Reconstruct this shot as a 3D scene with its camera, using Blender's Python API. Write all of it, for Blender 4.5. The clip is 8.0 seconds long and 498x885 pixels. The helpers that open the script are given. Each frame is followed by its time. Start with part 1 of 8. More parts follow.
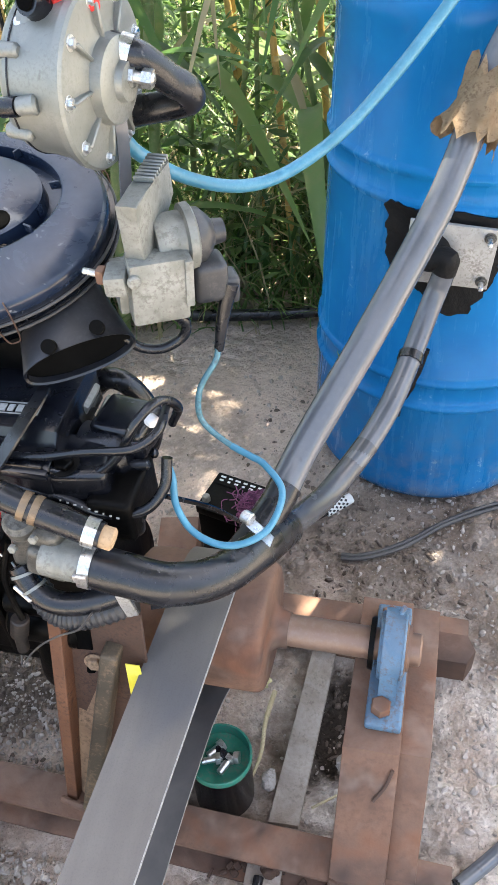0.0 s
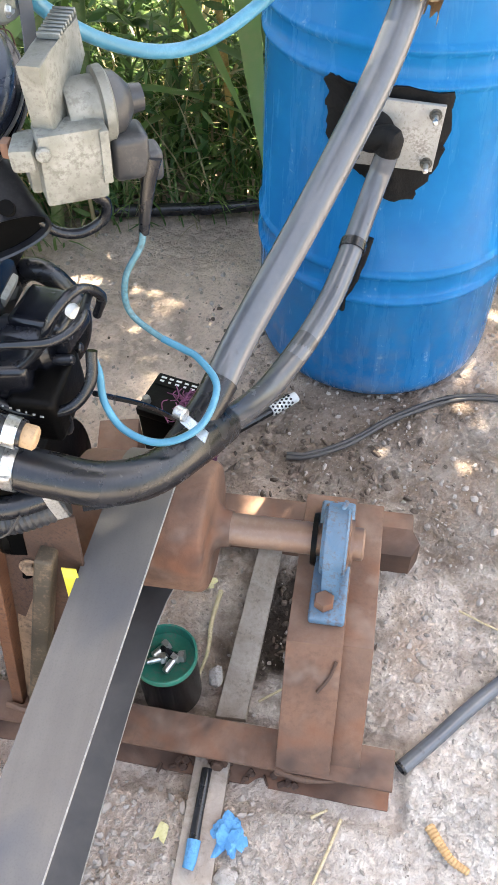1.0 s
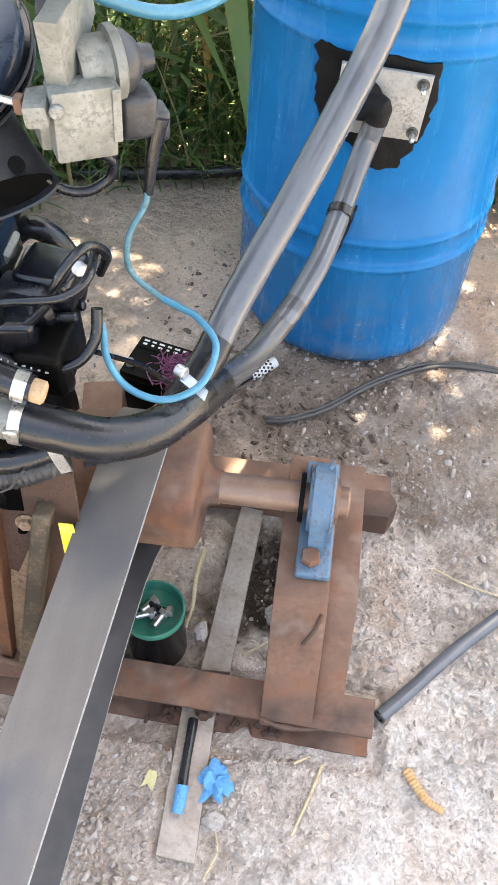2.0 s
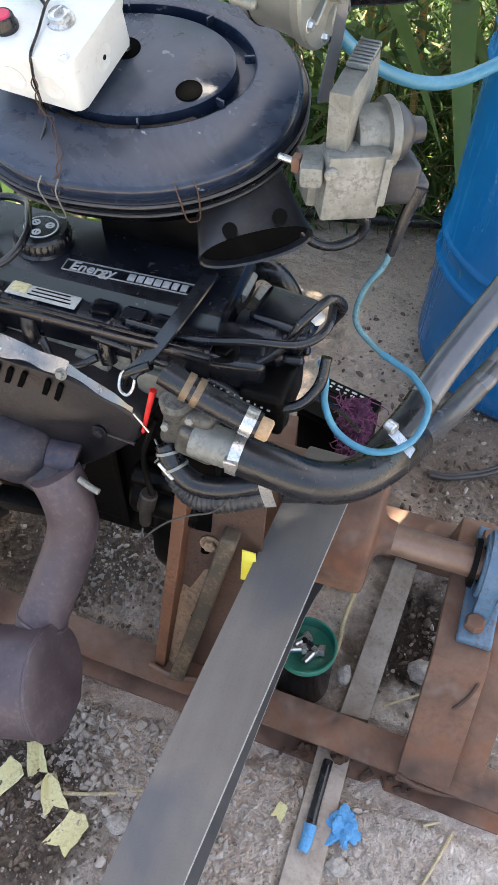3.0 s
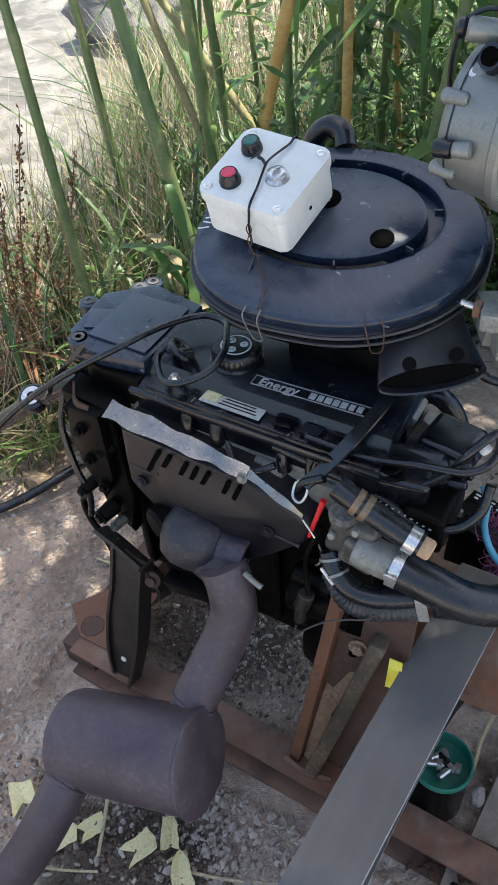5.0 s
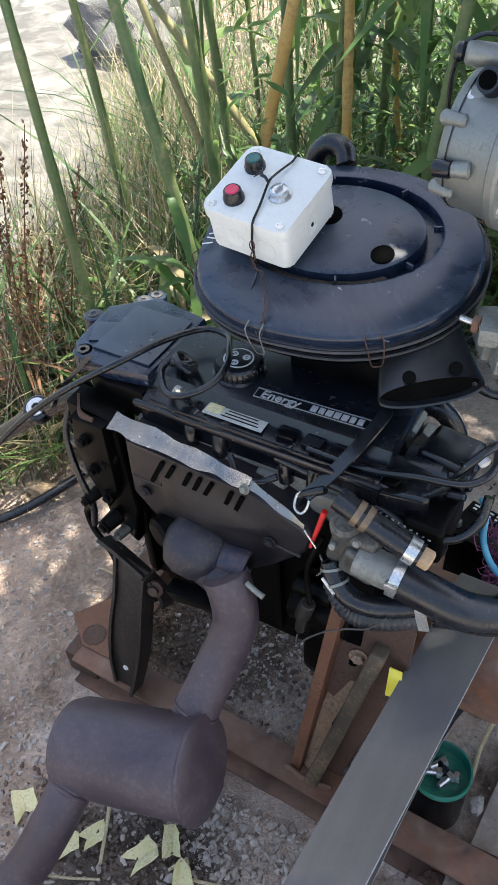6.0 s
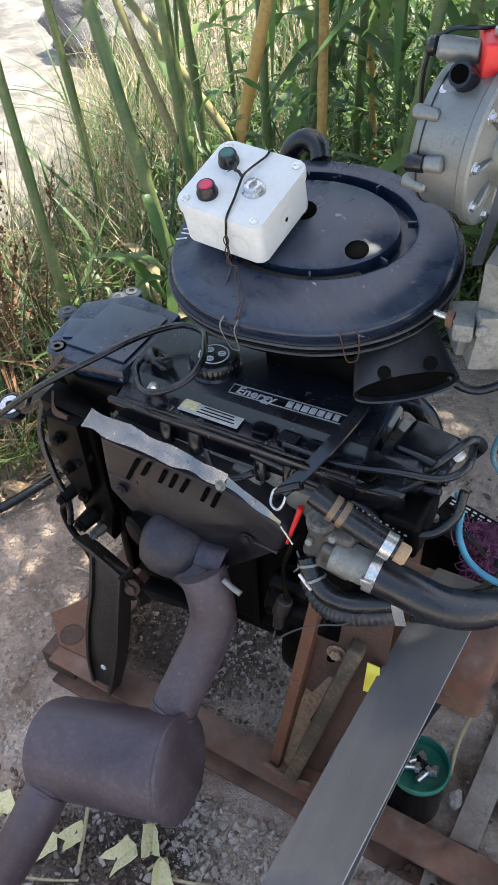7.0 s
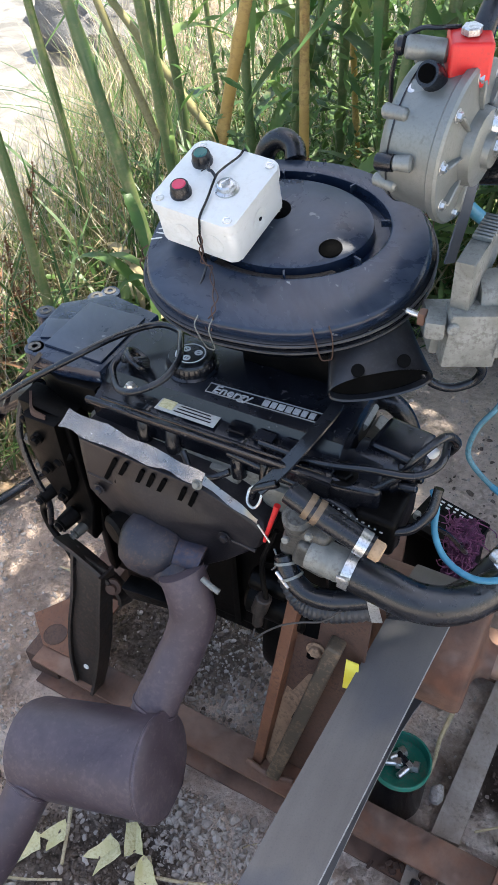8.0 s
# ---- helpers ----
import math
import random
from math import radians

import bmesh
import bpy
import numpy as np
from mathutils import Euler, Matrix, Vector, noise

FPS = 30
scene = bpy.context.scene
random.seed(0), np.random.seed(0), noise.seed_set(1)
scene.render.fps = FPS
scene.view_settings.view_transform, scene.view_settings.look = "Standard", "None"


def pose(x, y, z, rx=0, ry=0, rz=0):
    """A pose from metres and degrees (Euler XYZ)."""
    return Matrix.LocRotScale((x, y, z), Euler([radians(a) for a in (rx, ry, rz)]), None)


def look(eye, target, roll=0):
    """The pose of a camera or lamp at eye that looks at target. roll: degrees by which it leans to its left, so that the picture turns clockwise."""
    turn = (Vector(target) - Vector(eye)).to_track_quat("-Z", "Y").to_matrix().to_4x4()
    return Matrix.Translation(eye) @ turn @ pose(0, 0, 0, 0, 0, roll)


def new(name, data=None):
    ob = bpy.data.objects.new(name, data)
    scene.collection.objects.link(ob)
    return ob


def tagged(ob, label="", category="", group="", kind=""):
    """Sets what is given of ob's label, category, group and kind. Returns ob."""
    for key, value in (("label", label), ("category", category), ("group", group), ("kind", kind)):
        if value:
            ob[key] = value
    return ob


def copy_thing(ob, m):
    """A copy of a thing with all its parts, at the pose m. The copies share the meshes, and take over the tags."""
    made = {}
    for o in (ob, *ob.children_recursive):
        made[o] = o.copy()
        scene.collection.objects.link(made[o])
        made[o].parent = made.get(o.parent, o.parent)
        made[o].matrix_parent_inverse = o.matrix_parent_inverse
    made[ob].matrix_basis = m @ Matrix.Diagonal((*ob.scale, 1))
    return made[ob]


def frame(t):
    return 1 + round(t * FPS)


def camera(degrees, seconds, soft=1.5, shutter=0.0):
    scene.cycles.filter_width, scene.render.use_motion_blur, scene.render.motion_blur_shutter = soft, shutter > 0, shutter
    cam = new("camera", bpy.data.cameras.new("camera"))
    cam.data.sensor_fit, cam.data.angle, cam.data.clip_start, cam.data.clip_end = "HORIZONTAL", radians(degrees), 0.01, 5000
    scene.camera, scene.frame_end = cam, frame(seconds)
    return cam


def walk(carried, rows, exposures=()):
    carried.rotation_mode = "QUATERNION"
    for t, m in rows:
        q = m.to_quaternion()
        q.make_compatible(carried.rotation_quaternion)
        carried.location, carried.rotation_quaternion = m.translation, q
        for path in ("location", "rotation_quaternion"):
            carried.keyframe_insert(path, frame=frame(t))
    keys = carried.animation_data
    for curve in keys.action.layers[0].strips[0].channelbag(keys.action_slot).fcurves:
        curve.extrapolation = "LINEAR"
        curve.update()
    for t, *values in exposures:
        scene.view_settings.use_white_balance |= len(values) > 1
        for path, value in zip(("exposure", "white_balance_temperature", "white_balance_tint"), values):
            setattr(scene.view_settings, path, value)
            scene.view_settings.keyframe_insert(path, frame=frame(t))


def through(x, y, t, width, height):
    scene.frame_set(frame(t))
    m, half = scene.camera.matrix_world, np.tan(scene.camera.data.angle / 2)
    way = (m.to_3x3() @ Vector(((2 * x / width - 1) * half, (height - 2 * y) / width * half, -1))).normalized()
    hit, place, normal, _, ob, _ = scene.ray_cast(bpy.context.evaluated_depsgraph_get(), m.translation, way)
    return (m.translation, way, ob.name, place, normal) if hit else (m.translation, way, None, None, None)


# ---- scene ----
cam = camera(34.0, 8.0)
PATH = [
    (0, (0.018, 0.155, 1.44), (-0.372, 1.528, 0.04), -4.79),
    (0.5, (-0.006, 0.216, 1.41), (-0.387, 1.504, -0.072), -6.31),
    (1, (0.038, 0.178, 1.39), (-0.22, 1.408, -0.166), -3.2),
    (1.2, (0.054, 0.155, 1.392), (-0.149, 1.361, -0.19), -1.66),
    (2.3, (-0.051, 0.132, 1.417), (-0.199, 1.321, -0.184), 1.49),
    (2.5, (-0.08, 0.125, 1.426), (-0.32, 1.305, -0.171), 0.6),
    (3, (-0.13, 0.109, 1.449), (-0.541, 1.287, -0.114), 0.25),
    (3.5, (-0.161, 0.091, 1.481), (-0.722, 1.288, -0.021), -0.95),
    (4, (-0.168, 0.069, 1.513), (-0.88, 1.262, 0.074), -3.45),
    (4.5, (-0.161, 0.066, 1.526), (-0.924, 1.249, 0.105), -4.61),
    (6, (-0.155, 0.05, 1.554), (-0.928, 1.251, 0.154), -4.39),
    (6.5, (-0.156, 0.051, 1.55), (-0.897, 1.269, 0.148), -3.65),
    (7, (-0.151, 0.053, 1.548), (-0.879, 1.276, 0.144), -3.4),
    (7.5, (-0.141, 0.056, 1.547), (-0.86, 1.281, 0.14), -3.32),
    (8, (-0.129, 0.062, 1.55), (-0.841, 1.291, 0.142), -3.34),
]
walk(cam, [(t, look(eye, target, roll)) for t, eye, target, roll in PATH], exposures=[(0.0, 2.58, 7400, 9), (0.6, 2.65, 7400, 9), (1.2, 2.78, 8000, 9), (2.5, 2.74, 7700, 9), (3.0, 2.15, 7350, 9), (3.5, 1.95, 7100, 9), (4.0, 1.5, 6700, 8), (4.5, 1.33, 6500, 7), (6.0, 1.53, 6600, 7), (7.0, 1.58, 6650, 8), (8.0, 1.76, 6650, 9)])

# ---- world, sun ----
SUN = Vector((0.16, 0.24, 0.95)).normalized()
world = bpy.data.worlds.new("sky")
scene.world = world
world.use_nodes = True
wn = world.node_tree
sky = wn.nodes.new("ShaderNodeTexSky")
sky.sky_type = "NISHITA"
sky.sun_disc = False
sky.sun_elevation = math.asin(SUN.z)
sky.sun_rotation = math.atan2(SUN.x, SUN.y)
sky.dust_density = 3.0
wn.nodes["Background"].inputs[1].default_value = 0.15
wn.links.new(sky.outputs[0], wn.nodes["Background"].inputs[0])
sun = new("sun", bpy.data.lights.new("sun", "SUN"))
sun.data.energy = 5.0
sun.data.angle = radians(0.5)
sun.data.color = (1.0, 0.95, 0.86)
sun.matrix_world = look(SUN * 20, (0, 0, 0))

# ---- materials ----


def nodes_of(m):
    m.use_nodes = True
    nt = m.node_tree
    return nt, nt.nodes["Principled BSDF"]


def mixer(nt, fac, a, b):
    n = nt.nodes.new("ShaderNodeMix")
    n.data_type = "RGBA"
    for sock, v in ((n.inputs[0], fac), (n.inputs[6], a), (n.inputs[7], b)):
        if isinstance(v, bpy.types.NodeSocket):
            nt.links.new(v, sock)
        elif isinstance(v, (int, float)):
            sock.default_value = v
        else:
            sock.default_value = (*v, 1.0)
    return n.outputs[2]


def noise_tex(nt, vec, scale, detail=5.0, rough=0.6, distort=0.0):
    n = nt.nodes.new("ShaderNodeTexNoise")
    n.inputs["Scale"].default_value = scale
    n.inputs["Detail"].default_value = detail
    n.inputs["Roughness"].default_value = rough
    n.inputs["Distortion"].default_value = distort
    nt.links.new(vec, n.inputs["Vector"])
    return n.outputs["Fac"]


def span(nt, value, a, b, c=0.0, d=1.0):
    n = nt.nodes.new("ShaderNodeMapRange")
    nt.links.new(value, n.inputs[0])
    for i, v in zip((1, 2, 3, 4), (a, b, c, d)):
        n.inputs[i].default_value = v
    return n.outputs[0]


def maths(nt, op, a, b):
    n = nt.nodes.new("ShaderNodeMath")
    n.operation = op
    for sock, v in zip(n.inputs, (a, b)):
        if isinstance(v, bpy.types.NodeSocket):
            nt.links.new(v, sock)
        else:
            sock.default_value = v
    return n.outputs[0]


def mat(name, c1, c2, c3=None, scale=14.0, fine=160.0, rough=(0.5, 0.8), metal=0.0, bump=0.25, depth=0.002, dust=None, dust_amount=0.5, spots=0.35, coat=0.0, spec=0.5):
    """Two tones in patches, a third in fine specks, and dust lying on what faces up."""
    m = bpy.data.materials.new(name)
    nt, bsdf = nodes_of(m)
    tc = nt.nodes.new("ShaderNodeTexCoord").outputs["Object"]
    info = nt.nodes.new("ShaderNodeObjectInfo")
    shift = nt.nodes.new("ShaderNodeVectorMath")
    shift.operation = "ADD"
    nt.links.new(tc, shift.inputs[0])
    spread = maths(nt, "MULTIPLY", info.outputs["Random"], 7.0)
    nt.links.new(spread, shift.inputs[1])
    vec = shift.outputs[0]
    big, small = noise_tex(nt, vec, scale, 6.0, 0.62, 0.4), noise_tex(nt, vec, fine, 3.0, 0.7)
    col = mixer(nt, span(nt, big, 0.36, 0.64), c1, c2)
    if c3:
        both = maths(nt, "ADD", maths(nt, "MULTIPLY", small, 0.6), maths(nt, "MULTIPLY", big, 0.4))
        col = mixer(nt, maths(nt, "MULTIPLY", span(nt, both, 0.5, 0.62), spots * 2), col, c3)
    r = span(nt, big, 0.3, 0.7, *rough)
    if dust:
        geo = nt.nodes.new("ShaderNodeNewGeometry")
        sep = nt.nodes.new("ShaderNodeSeparateXYZ")
        nt.links.new(geo.outputs["Normal"], sep.inputs[0])
        up = span(nt, sep.outputs[2], 0.1, 0.95)
        patch = span(nt, noise_tex(nt, vec, scale * 0.7, 7.0, 0.7, 0.8), 0.38, 0.72)
        f = maths(nt, "MULTIPLY", maths(nt, "MULTIPLY", up, patch), dust_amount)
        col = mixer(nt, f, col, dust)
        r = maths(nt, "ADD", r, maths(nt, "MULTIPLY", f, 0.3))
    nt.links.new(col, bsdf.inputs["Base Color"])
    nt.links.new(r, bsdf.inputs["Roughness"])
    bsdf.inputs["Metallic"].default_value = metal
    bsdf.inputs["Coat Weight"].default_value = coat
    bsdf.inputs["Specular IOR Level"].default_value = spec
    b = nt.nodes.new("ShaderNodeBump")
    b.inputs["Strength"].default_value = bump
    b.inputs["Distance"].default_value = depth
    nt.links.new(maths(nt, "ADD", small, maths(nt, "MULTIPLY", big, 1.5)), b.inputs["Height"])
    nt.links.new(b.outputs[0], bsdf.inputs["Normal"])
    return m


def leaf_mat(name, c1, c2, through=0.45):
    """Leaf tissue: tones vary from blade to blade, and light comes through."""
    m = bpy.data.materials.new(name)
    nt, bsdf = nodes_of(m)
    geo = nt.nodes.new("ShaderNodeNewGeometry")
    info = nt.nodes.new("ShaderNodeObjectInfo")
    tc = nt.nodes.new("ShaderNodeTexCoord").outputs["Object"]
    pick = maths(nt, "FRACT", maths(nt, "ADD", geo.outputs["Random Per Island"], info.outputs["Random"]), 0.0)
    col = mixer(nt, pick, c1, c2)
    col = mixer(nt, maths(nt, "MULTIPLY", span(nt, noise_tex(nt, tc, 25.0), 0.5, 0.8), 0.4), col, (0.30, 0.24, 0.10))
    nt.links.new(col, bsdf.inputs["Base Color"])
    bsdf.inputs["Roughness"].default_value = 0.45
    tr = nt.nodes.new("ShaderNodeBsdfTranslucent")
    nt.links.new(col, tr.inputs[0])
    mix = nt.nodes.new("ShaderNodeMixShader")
    mix.inputs[0].default_value = through
    out = nt.nodes["Material Output"]
    nt.links.new(bsdf.outputs[0], mix.inputs[1])
    nt.links.new(tr.outputs[0], mix.inputs[2])
    nt.links.new(mix.outputs[0], out.inputs[0])
    return m




def stretched(nt, sx, sy, sz):
    """Object coordinates, stretched."""
    tc = nt.nodes.new("ShaderNodeTexCoord").outputs["Object"]
    n = nt.nodes.new("ShaderNodeVectorMath")
    n.operation = "MULTIPLY"
    nt.links.new(tc, n.inputs[0])
    n.inputs[1].default_value = (sx, sy, sz)
    return tc, n.outputs[0]


def barrel_material():
    """Blue drum plastic with upright scuffs, pale scratches and splashed mud."""
    m = bpy.data.materials.new("blue_drum_plastic")
    nt, bsdf = nodes_of(m)
    tc, tall = stretched(nt, 1, 1, 0.13)
    streak, wide = noise_tex(nt, tall, 26.0, 6.0, 0.7, 0.3), noise_tex(nt, tc, 3.0, 5.0, 0.6, 0.4)
    fine = noise_tex(nt, tc, 70.0, 4.0, 0.7)
    col = mixer(nt, span(nt, wide, 0.35, 0.65), (0.0003, 0.118, 0.32), (0.0006, 0.162, 0.40))
    f = maths(nt, "MULTIPLY", span(nt, streak, 0.54, 0.70), span(nt, wide, 0.38, 0.62, 0.05, 0.30))
    col = mixer(nt, f, col, (0.05, 0.25, 0.53))
    col = mixer(nt, maths(nt, "MULTIPLY", span(nt, maths(nt, "ADD", maths(nt, "MULTIPLY", fine, 0.55), maths(nt, "MULTIPLY", streak, 0.45)), 0.61, 0.66), 0.45), col, (0.30, 0.42, 0.54))
    sep = nt.nodes.new("ShaderNodeSeparateXYZ")
    nt.links.new(tc, sep.inputs[0])
    mud = maths(nt, "MULTIPLY", span(nt, sep.outputs[2], 0.30, 0.02), span(nt, noise_tex(nt, tc, 12.0, 7.0, 0.7), 0.45, 0.68))
    col = mixer(nt, maths(nt, "MULTIPLY", mud, 0.55), col, (0.22, 0.21, 0.2))
    nt.links.new(col, bsdf.inputs["Base Color"])
    nt.links.new(span(nt, streak, 0.3, 0.7, 0.16, 0.34), bsdf.inputs["Roughness"])
    bsdf.inputs["Specular IOR Level"].default_value = 0.14
    b = nt.nodes.new("ShaderNodeBump")
    b.inputs["Strength"].default_value = 0.12
    b.inputs["Distance"].default_value = 0.004
    nt.links.new(maths(nt, "ADD", wide, maths(nt, "MULTIPLY", fine, 0.12)), b.inputs["Height"])
    nt.links.new(b.outputs[0], bsdf.inputs["Normal"])
    return m


def belt_material(name, c1, c2):
    """Woven belting rubbed in streaks along its run (y)."""
    m = bpy.data.materials.new(name)
    nt, bsdf = nodes_of(m)
    tc, long = stretched(nt, 1, 0.02, 0.02)
    streak, wide, fine = noise_tex(nt, long, 55.0, 3.0, 0.6), noise_tex(nt, tc, 6.0, 4.0, 0.6), noise_tex(nt, tc, 420.0, 2.0, 0.7)
    f = maths(nt, "ADD", maths(nt, "MULTIPLY", streak, 0.35), maths(nt, "MULTIPLY", wide, 0.65))
    col = mixer(nt, span(nt, f, 0.36, 0.64), c1, c2)
    col = mixer(nt, maths(nt, "MULTIPLY", span(nt, noise_tex(nt, tc, 4.5, 3.0, 0.5, 0.5), 0.48, 0.64), 0.7), col, (0.060, 0.066, 0.080))
    col = mixer(nt, maths(nt, "MULTIPLY", span(nt, fine, 0.5, 0.75), 0.25), col, (c1[0] * 0.5, c1[1] * 0.5, c1[2] * 0.5))
    nt.links.new(col, bsdf.inputs["Base Color"])
    nt.links.new(span(nt, wide, 0.3, 0.7, 0.36, 0.5), bsdf.inputs["Roughness"])
    bsdf.inputs["Specular IOR Level"].default_value = 0.35
    b = nt.nodes.new("ShaderNodeBump")
    b.inputs["Strength"].default_value = 0.12
    b.inputs["Distance"].default_value = 0.0005
    nt.links.new(maths(nt, "ADD", fine, streak), b.inputs["Height"])
    nt.links.new(b.outputs[0], bsdf.inputs["Normal"])
    return m


M_RUST = mat("rusted_steel", (0.100, 0.049, 0.031), (0.205, 0.106, 0.066), (0.070, 0.036, 0.026), 6, 95, (0.6, 0.88), 0.0, 0.45, 0.0016, (0.31, 0.225, 0.175), 0.42, 0.16)
M_RUST_DARK = mat("dark_rusted_steel", (0.048, 0.022, 0.014), (0.092, 0.046, 0.029), (0.024, 0.014, 0.011), 12, 200, (0.55, 0.85), 0.0, 0.4, 0.0015, (0.22, 0.155, 0.115), 0.25)
M_BLACK = mat("oily_black_iron", (0.0010, 0.0010, 0.0011), (0.0024, 0.0022, 0.0020), (0.013, 0.010, 0.008), 16, 170, (0.3, 0.55), 0.0, 0.3, 0.0015, (0.025, 0.02, 0.017), 0.06, 0.12, spec=0.09)
M_COVER = mat("black_plastic_cover", (0.0020, 0.0024, 0.0042), (0.0048, 0.0056, 0.0088), (0.018, 0.0185, 0.021), 11, 240, (0.13, 0.28), 0.0, 0.06, 0.0006, (0.036, 0.041, 0.053), 0.33, 0.16, spec=0.5)
# its blue-grey dust tone on upward faces also paints the sky's sheen
M_LID = mat("blue_black_plastic", (0.0068, 0.0135, 0.030), (0.0115, 0.0200, 0.041), (0.075, 0.088, 0.108), 7, 52, (0.14, 0.30), 0.0, 0.05, 0.0006, (0.082, 0.101, 0.130), 0.75, 0.08)
M_RUBBER = mat("black_rubber", (0.0035, 0.0039, 0.0056), (0.008, 0.0087, 0.0117), (0.026, 0.026, 0.029), 20, 220, (0.16, 0.34), 0.0, 0.06, 0.0007, (0.06, 0.062, 0.072), 0.2, 0.15, spec=0.5)
M_HOSE = mat("grey_hose", (0.085, 0.092, 0.106), (0.105, 0.111, 0.124), (0.14, 0.142, 0.145), 9, 120, (0.10, 0.17), 0.0, 0.03, 0.0005, (0.18, 0.18, 0.185), 0.2, 0.1, coat=0.12)
M_HOSE_DARK = mat("darker_grey_hose", (0.055, 0.057, 0.064), (0.07, 0.072, 0.078), (0.11, 0.108, 0.105), 9, 120, (0.18, 0.28), 0.0, 0.03, 0.0005, (0.16, 0.15, 0.14), 0.2, 0.1, coat=0.12)
M_ALU = mat("cast_aluminium", (0.185, 0.195, 0.182), (0.265, 0.274, 0.255), (0.14, 0.140, 0.128), 14, 260, (0.38, 0.55), 0.55, 0.14, 0.0006, (0.25, 0.255, 0.24), 0.4, 0.2)
M_ALU_OILY = mat("oily_cast_aluminium", (0.055, 0.052, 0.045), (0.14, 0.132, 0.115), (0.022, 0.019, 0.015), 30, 150, (0.3, 0.6), 0.3, 0.35, 0.0014, (0.18, 0.155, 0.125), 0.4, 0.4)
M_SNORKEL = mat("scuffed_black_moulding", (0.006, 0.0065, 0.009), (0.011, 0.0115, 0.015), (0.05, 0.05, 0.052), 14, 160, (0.25, 0.42), 0.0, 0.06, 0.0006, (0.06, 0.058, 0.06), 0.4, 0.15)
M_LIP = mat("dusty_and_highlit_plastic", (0.018, 0.02, 0.024), (0.035, 0.036, 0.04), (0.08, 0.075, 0.07), 20, 160, (0.3, 0.5), 0.0, 0.05, 0.0005, (0.12, 0.11, 0.105), 0.5, 0.2)
M_ALU_DIRTY = mat("stained_aluminium", (0.175, 0.178, 0.158), (0.29, 0.292, 0.268), (0.10, 0.095, 0.078), 26, 160, (0.45, 0.7), 0.35, 0.35, 0.0014, (0.31, 0.285, 0.24), 0.5, 0.3)
M_CHROME = mat("zinc_plated_steel", (0.55, 0.55, 0.54), (0.68, 0.68, 0.66), (0.3, 0.28, 0.25), 40, 300, (0.22, 0.4), 0.9, 0.1, 0.0006)
M_SHEET = mat("crumpled_bright_sheet", (0.39, 0.372, 0.342), (0.54, 0.518, 0.478), (0.16, 0.13, 0.11), 12, 60, (0.18, 0.34), 0.92, 0.06, 0.002, spots=0.07)
M_SHIELD = mat("sooty_heat_shield", (0.0045, 0.0045, 0.007), (0.010, 0.0095, 0.0135), (0.035, 0.028, 0.026), 13, 200, (0.32, 0.55), 0.2, 0.35, 0.0015, (0.045, 0.04, 0.04), 0.22, 0.25)
M_BLUED = mat("heat_blued_iron", (0.022, 0.024, 0.042), (0.045, 0.045, 0.068), (0.11, 0.062, 0.045), 22, 130, (0.35, 0.55), 0.4, 0.3, 0.0012, (0.13, 0.11, 0.12), 0.4, 0.3)
M_EXHAUST = mat("primered_exhaust_steel", (0.040, 0.027, 0.036), (0.062, 0.045, 0.056), (0.115, 0.085, 0.085), 9, 110, (0.36, 0.6), 0.1, 0.24, 0.0012, (0.155, 0.12, 0.13), 0.5, 0.25)
M_DARK_BAR = mat("worn_dark_bar", (0.034, 0.026, 0.017), (0.070, 0.050, 0.031), (0.17, 0.11, 0.065), 12, 120, (0.5, 0.75), 0.0, 0.35, 0.0015, (0.17, 0.125, 0.08), 0.5, 0.35)
M_MOUNT = mat("sooty_rusted_mount", (0.007, 0.006, 0.0055), (0.022, 0.017, 0.014), (0.07, 0.042, 0.03), 15, 140, (0.4, 0.65), 0.1, 0.4, 0.002, (0.06, 0.045, 0.035), 0.4, 0.3)
M_BELT = belt_material("worn_flat_belt", (0.120, 0.104, 0.091), (0.160, 0.140, 0.122))
M_BELT_DARK = mat("dark_rubber_and_belt_shade", (0.042, 0.040, 0.040), (0.075, 0.068, 0.063), None, 12, 200, (0.4, 0.62), 0.0, 0.1, 0.0008)
M_BARREL = barrel_material()
M_TAR = mat("black_sealing_rubber", (0.003, 0.003, 0.0035), (0.007, 0.0065, 0.0065), (0.02, 0.018, 0.017), 24, 160, (0.55, 0.8), 0.0, 0.5, 0.003, (0.03, 0.028, 0.026), 0.15, 0.12, spec=0.2)
M_PLATE = mat("grey_flange_plate", (0.30, 0.29, 0.27), (0.44, 0.42, 0.39), (0.16, 0.14, 0.12), 22, 200, (0.5, 0.75), 0.2, 0.3, 0.0015)
M_BLUE_HOSE = mat("pale_blue_hose", (0.036, 0.180, 0.268), (0.052, 0.220, 0.325), (0.2, 0.45, 0.6), 12, 140, (0.28, 0.42), 0.0, 0.06, 0.0006, spots=0.08)
M_BLUE_LEAD = mat("dirty_blue_lead", (0.045, 0.13, 0.155), (0.09, 0.23, 0.28), (0.03, 0.04, 0.04), 30, 200, (0.35, 0.55), 0.0, 0.1, 0.0006, (0.25, 0.3, 0.3), 0.3, 0.3)
M_BEARING = mat("chipped_blue_paint", (0.06, 0.135, 0.215), (0.095, 0.19, 0.285), (0.10, 0.055, 0.038), 26, 150, (0.45, 0.7), 0.1, 0.3, 0.0015, (0.24, 0.22, 0.205), 0.4, 0.35)
M_BARE = mat("bare_rusted_plate", (0.19, 0.112, 0.066), (0.33, 0.215, 0.135), (0.06, 0.04, 0.026), 11, 110, (0.65, 0.9), 0.0, 0.4, 0.002, (0.34, 0.25, 0.17), 0.4, 0.35)
